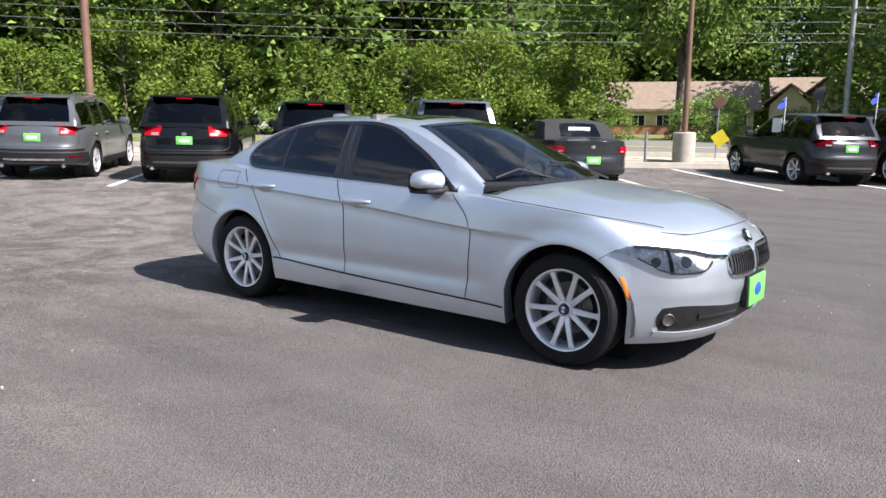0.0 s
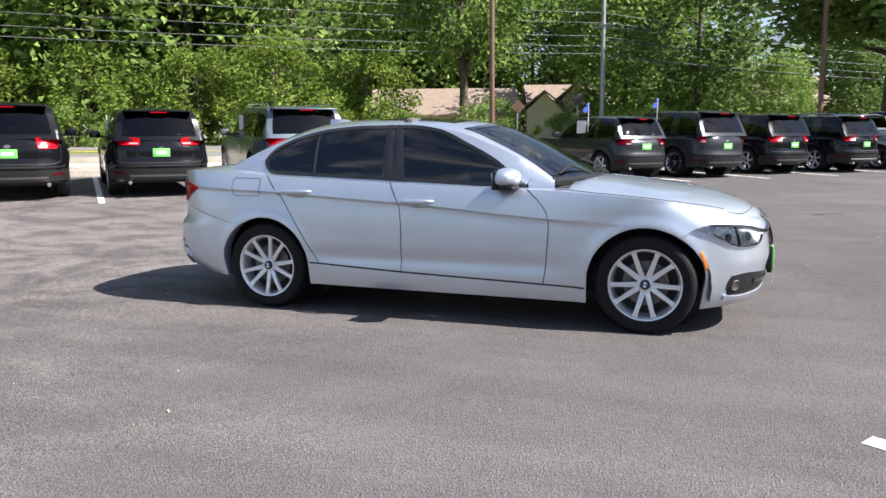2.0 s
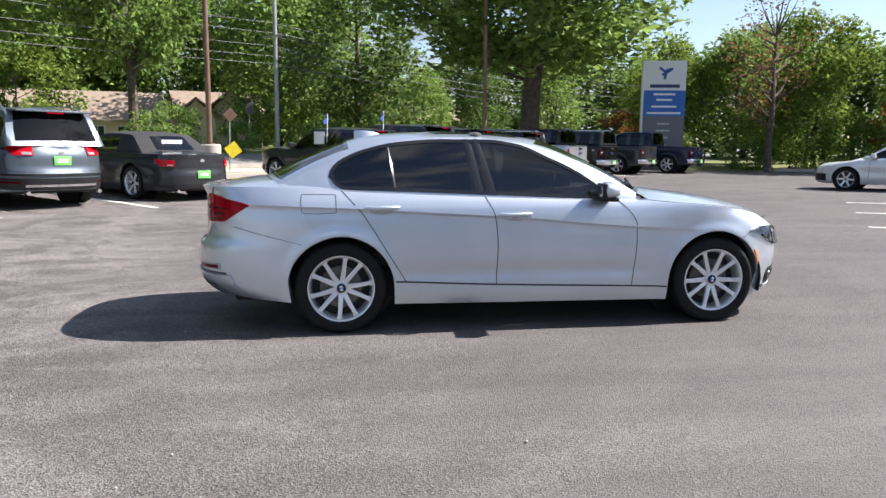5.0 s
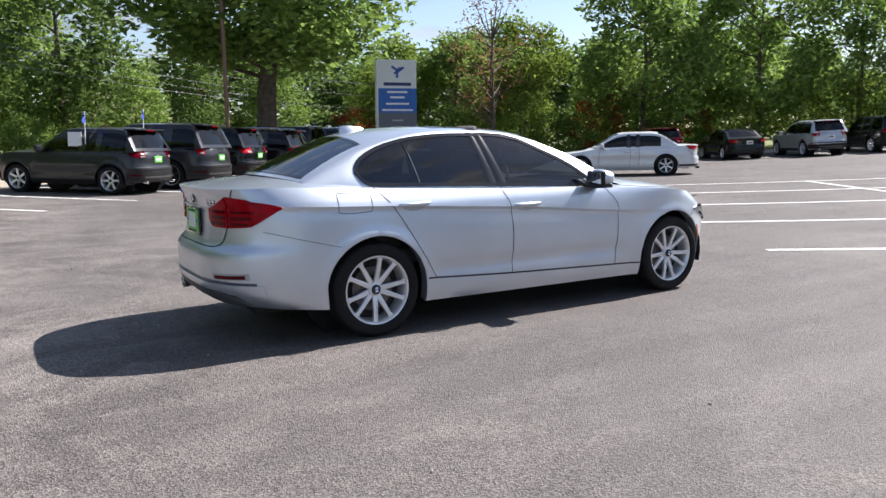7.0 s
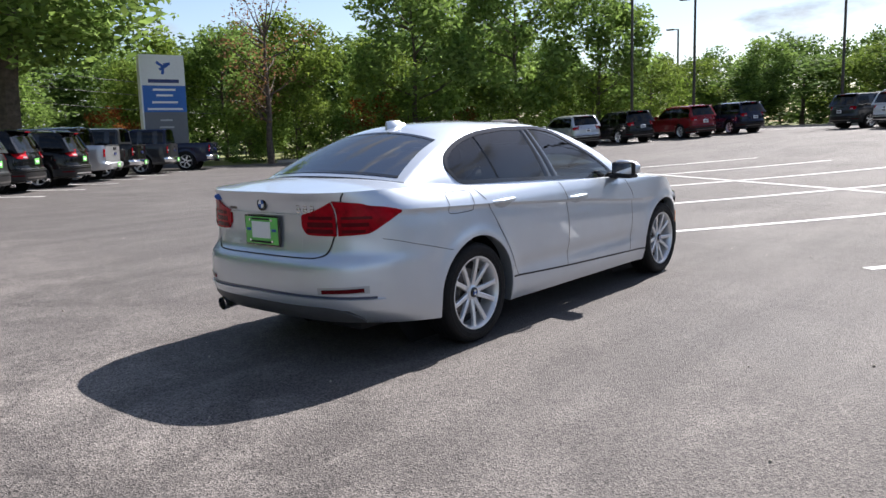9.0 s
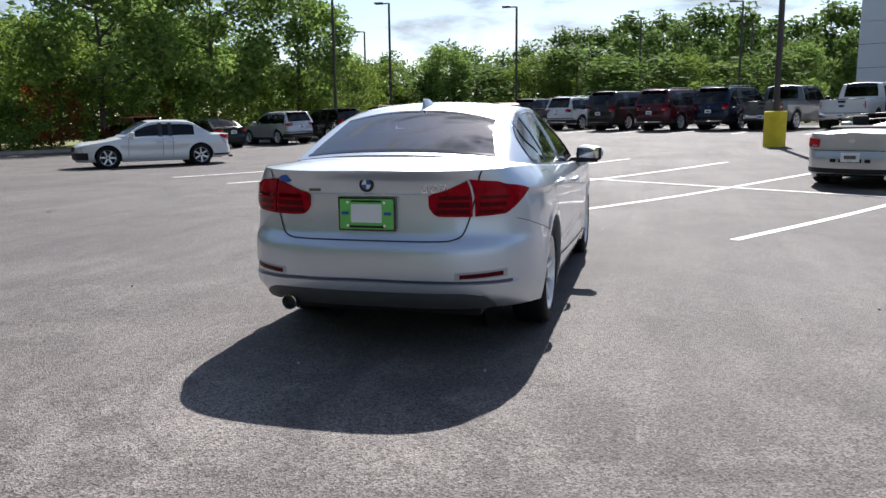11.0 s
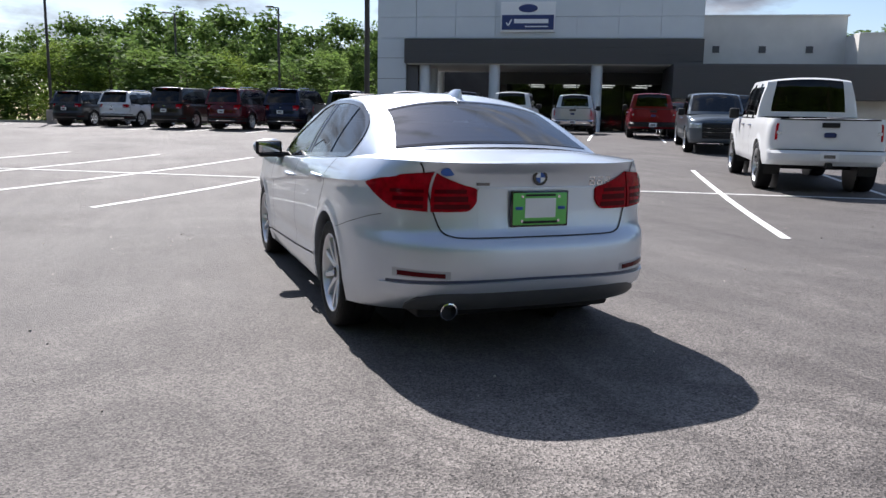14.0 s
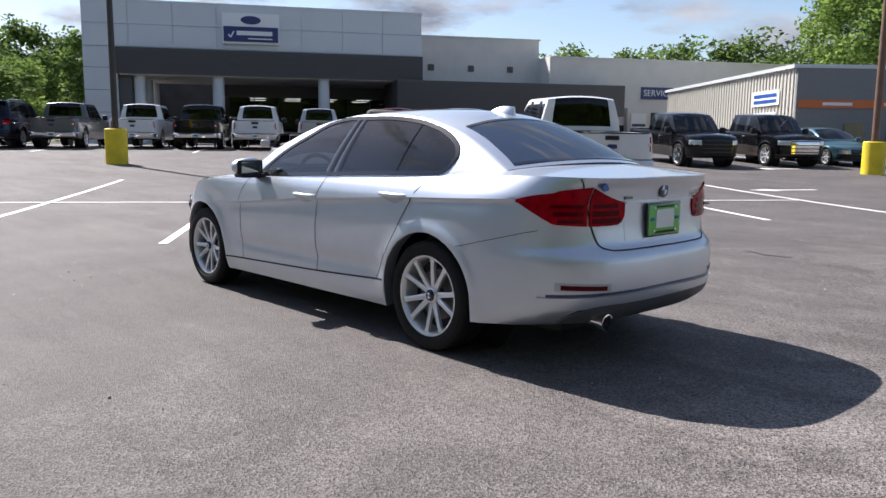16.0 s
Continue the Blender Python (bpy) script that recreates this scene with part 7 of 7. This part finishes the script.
            part("reverse_lens", patch(sh, ty(W2 - ly * 0.68, z0), ty(W2 - ly + 0.02, z0), z0 + 0.012, z0 + (z1 - z0) * 0.26, 0.021, 10, 2, (s,), 0.006), M_LENSGREY, tl)
    bmat = bumper or (M_BLACKPL if dark_lower else M)
    if kind == "pickup":
        part("rear_bumper", patch(sh, 0.0, q(-f + 0.30, 0.6), 0.50 + lift, 0.66 + lift, 0.03, 30, 4), bumper or M_CHROME, t, "step bumper")
        part("bumper_top", patch(sh, 0.0, q(-f + 0.2, 0.66), 0.655 + lift, 0.685 + lift, 0.034, 24, 2), M_BLACKPL, t, "black step pad")
        part("tailgate", patch(sh, 0.0, ty(W2 - 0.175, 0.9), 0.70 + lift, belt + 0.0, 0.014, 24, 6), M, t)
        part("tailgate_edge", patch(sh, 0.0, ty(W2 - 0.17, 1.2), belt + 0.003, belt + 0.03, 0.018, 14, 1), M_BLACKPL, t)
        part("handle", box((-f + 0.085, 0, belt - 0.08), (0.03, 0.30, 0.09), bevel=0.01), M_BLACKPL, t)
        part("emblem", box((-f + 0.082, 0, belt - 0.26), (0.02, 0.20, 0.09), bevel=0.03), M_NAVY, t)
        part("bed_floor", box(((-f + rx) / 2 + 0.10, 0, 0.80 + lift), (rx + f - 0.4, W - 0.34, 0.06)), M_BLACKPL, t)
        part("bed_front", box((rx - 0.05, 0, 1.0 + lift), (0.05, W - 0.3, 0.45)), M, t)
        for s in (1, -1):
            part("bed_side", box(((-f + rx) / 2 + 0.10, s * (W2 - 0.15), 1.0 + lift), (rx + f - 0.4, 0.04, 0.48)), M_BLACKPL, t)
        pz = 0.58 + lift
        px = -f - 0.035
        part("tow_hitch", box((-f + 0.05, 0, 0.42 + lift), (0.25, 0.10, 0.10), bevel=0.01), M_BLACKPL, t)
        part("axle", tube([(ra, -W2 + 0.3, r), (ra, W2 - 0.3, r)], 0.06, 10), M_BLACKPL, t)
    else:
        if dark_lower or bumper:
            part("lower_bumper", patch(sh, 0.0, q(ra - r - 0.07, 0.4), low + 0.11, 0.56 if kind == "suv" else 0.36, 0.008, 18, 3), bmat, t, "dark lower bumper")
        if kind == "suv":
            part("bumper_step", patch(sh, 0.0, ty(W2 - 0.06, 0.6), 0.60, 0.635, 0.014, 16, 2), M_BLACKPL, t)
            part("side_cladding", patch(sh, q(ra + r + 0.08, 0.4), q(fa - r - 0.08, 0.4), low, low + 0.13, 0.006, 10, 2), M_BLACKPL, t)
            part("skid_trim", patch(sh, 0.0, ty(W2 - 0.35, 0.45), low + 0.16, low + 0.20, 0.013, 12, 1), M_CHROME if rails == "bright" else M_BRAKE, t)
            for s in (1, -1):
                part("reflector", patch(sh, ty(W2 - 0.08, 0.5), ty(W2 - 0.28, 0.5), 0.47, 0.50, 0.013, 5, 1, (s,)), M_REDDK, t)
        pz = {"suv": 0.86, "sedan": 0.78, "coupe": 0.56}[kind]
        px = sh.at(0.0, pz).x - 0.012
        seam(sh, [(ty(W2 - 0.14, 1.0), belt - 0.02), (ty(W2 - 0.13, .8), 0.8), (ty(W2 - 0.2, .7), 0.68), (0.0, 0.67)], 0.012, 0.003, bm=(sb := bmesh.new()))
        part("tailgate_joint", sb, M_SEAM, t, smooth=False)
        part("emblem", lathe([(0.0, 0.006), (0.05, 0.006), (0.055, 0.0)], 20, "z"), M_CHROME, t).matrix_basis = pose(sh.at(0.0, belt - 0.08).x - 0.004, 0, belt - 0.08, 90, 0, -90) @ Matrix.Diagonal((1, 0.7, 1, 1))
        for s in (1, -1):
            part("exhaust", tube([(-f + 0.12, s * (W2 - 0.35), low + 0.06), (-f + 0.0, s * (W2 - 0.35), low + 0.06)], 0.035, 12), M_CHROME if kind != "sedan" else M_BLACKPL, t)
    pm = {"green": M_GREEN, "white": M_WHITE}[plate]
    po = part("plate", box((px, 0, pz), (0.012, 0.31, 0.16), bevel=0.004), pm, t, "bright green dealer plate" if plate == "green" else "white plate with a dark bar")
    part("plate_bar", box((px - 0.008, 0, pz), (0.004, 0.19, 0.06)), M_WHITE if plate == "green" else M_BRAKE, po)
    # front face
    for s in (1, -1):
        part("headlamp", patch(sh, sh.q_x(f - 0.32, hood - 0.15), sh.q_y(W2 - 0.42, hood - 0.18, True), hood - 0.30, hood - 0.14, 0.01, 10, 4, (s,)), M_CLEAR, t, "clear headlamp")
    gz0 = 0.52 + lift
    gr = part("grille", patch(sh, sh.q_y(W2 - 0.44, gz0, True), 3.0, gz0, hood - 0.12, 0.012, 12, 5), fascia or M_BLACKPL, t, "wide front grille")
    for k in range(4):
        z = gz0 + 0.05 + (hood - 0.22 - gz0) * k / 3
        part("grille_bar", patch(sh, sh.q_y(W2 - 0.46, gz0, True), 3.0, z, z + 0.03, 0.026, 10, 1), M_GLOSSBLK if not fascia else M_BLACKPL, gr)
    part("front_bumper", patch(sh, sh.q_x(f - 0.4, 0.4), 3.0, low + 0.10, gz0 - 0.02, 0.016, 16, 3), bumper or bmat, t)
    for s in (1, -1):
        mi = bmesh.new()
        add_box(mi, (cx - 0.22, s * (W2 + 0.10), belt + 0.09), (0.14, 0.22, 0.16 if kind != "pickup" else 0.24), bevel=0.045)
        mo = part("door_mirror", mi, M if kind != "pickup" else M_BLACKPL, t)
        part("mirror_arm", box((cx - 0.22, s * (W2 - 0.02), belt + 0.04), (0.07, 0.12, 0.05)), M_BLACKPL, mo)
        hs = (b1 + 0.12, b2 + 0.05) if kind != "coupe" else (bx + 0.75,)
        for hx in hs:
            if kind == "pickup" and hx == hs[1]:
                hx = bx + 0.25
            hz = belt - 0.14
            p = sh.at(q(hx, hz), hz)
            part("door_handle", tube([(hx - 0.10, s * (p.y - 0.01), hz), (hx - 0.07, s * (p.y + 0.03), hz), (hx + 0.07, s * (p.y + 0.03), hz), (hx + 0.10, s * (p.y - 0.01), hz)], 0.016, 6), M_CHROME if kind == "pickup" else M, t)
    sd = bmesh.new()
    for hx in ((cx - 0.12, b1, b2) if kind != "coupe" else (cx - 0.12, cx - 1.35)):
        seam(sh, [(q(hx, .8), belt - 0.02), (q(hx, .7), 0.7 + lift), (q(hx + 0.03, .5), low + 0.16)], 0.010, 0.002, bm=sd)
    part("door_joint", sd, M_SEAM, t, smooth=False)
    if twotone:
        part("lower_two_tone", patch(sh, q(ra + r + 0.08, .5), q(fa - r - 0.08, .5), low + 0.02, low + 0.30, 0.006, 10, 3), PAINT[twotone], t)
    return t, sh, dict(f=f, W2=W2, belt=belt, cx=cx, tx=tx, bx=bx, rx=rx, ra=ra, fa=fa, H=H, low=low)


def soft_top(t, d, up=True):
    """The folding roof, screen and cabin of a convertible."""
    W2, belt, cx, rx, H = d["W2"], d["belt"], d["cx"], d["rx"], d["H"]
    g = House(cab_stations(W2, belt, H, cx, cx - 0.70, cx - 1.2, rx + 0.75, rx + 0.5, rx), per=3)
    e = g.ns + g.nw
    if up:
        part("fabric_roof", g.paint([(0.67, 3.67, 1, 10), (0.0, 2.0, 13, e), (5.33, 6.67, 18, e)]), mat("black_canvas", (0.025, 0.024, 0.025), 0.9, vary=0.2, scale=30), t, "black fabric folding roof")
        part("rear_window", g.sheet(5.33, 6.67, 18, e), M_GLASS, t)
        part("rear_sheet", box((rx + 0.18, 0, belt + 0.24), (0.02, 0.5, 0.14), pose(0, 0, 0, 0, 0, 0)), M_WHITE, t)
    else:
        fr = bmesh.new()
        for s in (1, -1):
            add_tube(fr, [(cx, s * (W2 - 0.1), belt), (cx - 0.35, s * (W2 - 0.2), belt + 0.28), (cx - 0.55, s * (W2 - 0.25), H - 0.1)], 0.028, 8)
        add_tube(fr, [(cx - 0.55, W2 - 0.25, H - 0.1), (cx - 0.48, 0, H - 0.06), (cx - 0.55, -W2 + 0.25, H - 0.1)], 0.028, 8)
        part("screen_frame", fr, M_BLACKPL, t)
        part("folded_roof", box((rx + 0.32, 0, belt + 0.06), (0.55, 1.4, 0.16), bevel=0.06), M_CABIN, t, "folded black fabric roof")
        part("roll_hoop", tube([(rx + 0.75, 0.5, belt - 0.1), (rx + 0.7, 0.48, belt + 0.22), (rx + 0.68, 0, belt + 0.25), (rx + 0.7, -0.48, belt + 0.22), (rx + 0.75, -0.5, belt - 0.1)], 0.022, 8), M_BLACKPL, t)
    part("windscreen", g.sheet(0.33, 1.67, 13, e), M_WSHIELD, t)
    if up:
        for s in (1, -1):
            bm = g.sheet(0.67, 3.67, 1, 10, mirror=False)
            if s < 0:
                for v in bm.verts:
                    v.co.y = -v.co.y
                bmesh.ops.reverse_faces(bm, faces=bm.faces)
            part("side_window", bm, M_GLASS, t)
    for y in (0.36, -0.36):
        seat(t, cx - 1.15, y, belt - 0.42, M_CABIN, 0.55)


def rowN(s, n=10.0):
    p = sn(s, n)
    return (p.x, p.y)


YN = 135.6
vehicle("suv", "crossover", "grey crossover with red tail lamps and green dealer plate", "grey", rowN(-6.95, 10.3), YN, L=4.69, W=1.84, H=1.70, rails="bright", r=0.36)
vehicle("suv", "sport_utility", "black sport utility vehicle with red tail lamps", "black", rowN(-4.0, 10.0), YN, L=4.82, W=1.94, H=1.76, wb=2.91, lamp=(0.97, 1.13, 0.5), r=0.38, rim="wide")
vehicle("suv", "crossover", "black crossover with slim red tail lamps and paper in a window", "black", rowN(-1.45, 10.0), YN, L=4.6, W=1.86, H=1.69, lamp=(1.02, 1.12, 0.55), paper=True, r=0.36)
vehicle("suv", "sport_utility", "grey three-row sport utility with bright roof rails", "blue_grey", rowN(1.45, 10.1), YN, L=5.04, W=1.98, H=1.77, wb=2.98, lamp=(0.98, 1.12, 0.5), rails="bright", paper=True, r=0.38)
t, sh, d = vehicle("coupe", "convertible", "dark grey convertible with raised black fabric roof", "dark_grey", rowN(4.35, 10.1), YN, L=4.78, W=1.91, H=1.39, wb=2.72, lamp=(0.72, 0.86, 0.34), r=0.345)
soft_top(t, d)
vehicle("suv", "crossover", "dark olive grey compact crossover with a blue window flag", "dark_grey", rowN(10.4, 10.3), YN, L=4.4, W=1.82, H=1.64, wb=2.64, lamp=(0.93, 1.06, 0.45), flag=True, paper=True, r=0.35, lampm=M_REDDK)
vehicle("suv", "sport_utility", "dark grey body-on-frame sport utility with a blue window flag", "dark_grey", rowN(12.9, 10.0), YN, L=4.82, W=1.92, H=1.80, wb=2.79, lamp=(0.98, 1.15, 0.3), flag=True, paper=True, r=0.39, rim="dark")
vehicle("suv", "sport_utility", "black sport utility with red tail lamps", "black", rowN(15.9, 10.4), YN, L=4.82, W=1.94, H=1.75, wb=2.91, lamp=(0.97, 1.12, 0.5), r=0.38)
vehicle("suv", "sport_utility", "black crossover with bright red tail lamps and silver skid trim", "black", rowN(18.6, 10.1), YN, L=4.95, W=1.92, H=1.72, wb=2.86, lamp=(0.98, 1.14, 0.5), r=0.38, rails="bright")
vehicle("pickup", "pickup_truck", "silver mid-size pickup with black cab windows", "silver", rowN(21.8, 10.2), YN, L=5.4, W=1.90, H=1.80, wb=3.24, lamp=(0.86, 1.12, 0.3), r=0.385, rim="dark", bumper=PAINT["silver"])
vehicle("pickup", "pickup_truck", "black pickup with a covered bed", "black", rowN(24.3, 10.0), YN, L=5.85, W=2.03, H=1.94, wb=3.6, lamp=(0.86, 1.14, 0.3), r=0.41)
vehicle("pickup", "pickup_truck", "dark grey pickup with red tail lamps", "dark_grey", rowN(27.6, 9.6), YN, L=5.85, W=2.03, H=1.94, wb=3.6, lamp=(0.86, 1.14, 0.3), r=0.41)
vehicle("pickup", "pickup_truck", "dark navy pickup with red tail lamps", "navy", rowN(31.0, 8.6), YN, L=5.85, W=2.03, H=1.94, wb=3.6, lamp=(0.86, 1.14, 0.3), r=0.41)
vehicle("sedan", "sedan", "white sedan parked side-on in the open lot", "pearl", (15.6, 14.2), 134, "mid", L=4.82, W=1.84, H=1.47, wb=2.8, r=0.335, lamp=(0.84, 0.98, 0.4))
# row before the eastern trees
vehicle("suv", "crossover", "maroon crossover parked before the trees", "maroon", (24.6, 20.6), 60, L=4.5, H=1.65, plate="white")
vehicle("sedan", "sedan", "black sedan parked before the trees", "green_black", (27.0, 17.8), 60, L=4.7, H=1.45, r=0.33, lamp=(0.8, 0.93, 0.4), plate="white")
vehicle("suv", "crossover", "silver crossover parked before the trees", "silver", (29.7, 15.5), 60, L=4.6, H=1.66, plate="white")
vehicle("suv", "crossover", "black crossover parked before the trees", "black", (32.4, 13.8), 60, L=4.7, H=1.7, plate="white")
vehicle("suv", "crossover", "red crossover parked before the trees", "red", (35.0, 11.5), 60, L=4.7, H=1.72, plate="white")
vehicle("suv", "crossover", "navy crossover parked before the trees", "navy", (37.6, 9.8), 60, L=4.7, H=1.7, plate="white")
# eastern row of large vehicles
YE = -33
for colour, pos, H, kind, words, kw in (
        ("dark_grey", (37.9, 5.9), 1.77, "suv", "grey sport utility in the far row", {}), ("white", (36.2, 3.6), 1.78, "suv", "white sport utility in the far row", {"rails": "bright"}),
        ("brown", (33.6, 1.2), 1.97, "suv", "brown two-tone full-size sport utility", {"L": 5.3, "W": 2.0, "wb": 3.02, "r": 0.4, "twotone": "silver"}), ("maroon", (31.9, -1.3), 1.95, "suv", "dark maroon full-size sport utility", {"L": 5.3, "W": 2.03, "wb": 3.1, "r": 0.41, "rails": "bright"}),
        ("navy", (31.0, -3.9), 1.95, "suv", "dark navy full-size sport utility", {"L": 5.3, "W": 2.03, "wb": 3.1, "r": 0.41, "rails": "bright"}), ("grey", (29.7, -6.0), 1.95, "pickup", "grey pickup with a chrome bumper", {}),
        ("white", (28.6, -8.9), 1.95, "pickup", "white pickup parked in the far row", {}), ("black", (26.8, -10.9), 1.95, "pickup", "black pickup with red tail lamps", {}),
        ("white", (25.5, -13.0), 1.95, "pickup", "white pickup with a chrome bumper", {}), ("silver", (26.5, -17.0), 1.95, "pickup", "silver pickup before the showroom", {}), ("red", (21.4, -17.9), 1.93, "pickup", "red pickup before the showroom", {"bumper": M_BLACKPL})):
    a = dict(L=4.95, W=1.98, wb=2.9, r=0.39, lamp=(0.98, 1.14, 0.4))
    if kind == "pickup":
        a.update(L=5.9, W=2.03, wb=3.68, r=0.42, lamp=(0.88, 1.14, 0.3))
    a.update(kw)
    vehicle(kind, "pickup_truck" if kind == "pickup" else "sport_utility", words, colour, pos, YE, H=H, plate="white", **a)
vehicle("pickup", "pickup_truck", "blue-grey pickup parked nose-out", "blue_grey", (14.2, -15.3), 147, "front", L=5.9, W=2.03, H=1.95, wb=3.68, r=0.42, bumper=PAINT["blue_grey"], plate="white")
vehicle("pickup", "pickup_truck", "black pickup parked nose-out near the doors", "black", (21.0, -22.3), 147, "front", L=5.9, W=2.03, H=1.95, wb=3.68, r=0.42, bumper=M_BLACKPL, plate="white")
vehicle("pickup", "pickup_truck", "black pickup with black wheels parked nose-out", "black", (9.0, -22.2), 147, "front", L=5.9, W=2.03, H=1.95, wb=3.68, r=0.42, rim="dark", bumper=M_BLACKPL, plate="white")
vehicle("pickup", "pickup_truck", "black and gold two-tone pickup with a chrome grille", "black", (7.3, -25.6), 147, "front", L=5.9, W=2.03, H=1.95, wb=3.68, r=0.42, fascia=M_CHROME, plate="white", twotone="brown")
vehicle("sedan", "sedan", "blue-green sedan parked nose-out", "teal", (6.2, -28.3), 147, "front", L=4.7, H=1.45, r=0.33, plate="white")
vehicle("suv", "crossover", "red crossover near the showroom", "red", (25.5, -22.5), 147, "front", L=4.6, H=1.68, plate="white")
# white lifted pickup and silver convertible in the stalls
vehicle("pickup", "pickup_truck", "lifted white pickup with black wheels", "white", (4.65, -9.6), -34, L=5.9, W=2.08, H=2.05, wb=3.68, r=0.46, rim="dark", lamp=(0.86, 1.16, 0.3), plate="white", lift=0.14, bumper=PAINT["white"])
t, sh, d = vehicle("coupe", "convertible", "silver two-door convertible with its roof folded down", "silver", (8.35, -4.8), -31, L=4.6, W=1.86, H=1.32, wb=2.57, lamp=(0.72, 0.88, 0.36), r=0.33, plate="white")
soft_top(t, d, False)
for k in range(5):
    part("lettering_bar", box((sh.at(0.0, 0.52).x - 0.01, 0.28 - 0.14 * k, 0.50), (0.012, 0.09, 0.06)), M_BLACKPL, t)

for src in TREES.values():
    for o in (*src.children_recursive, src):
        bpy.data.objects.remove(o)
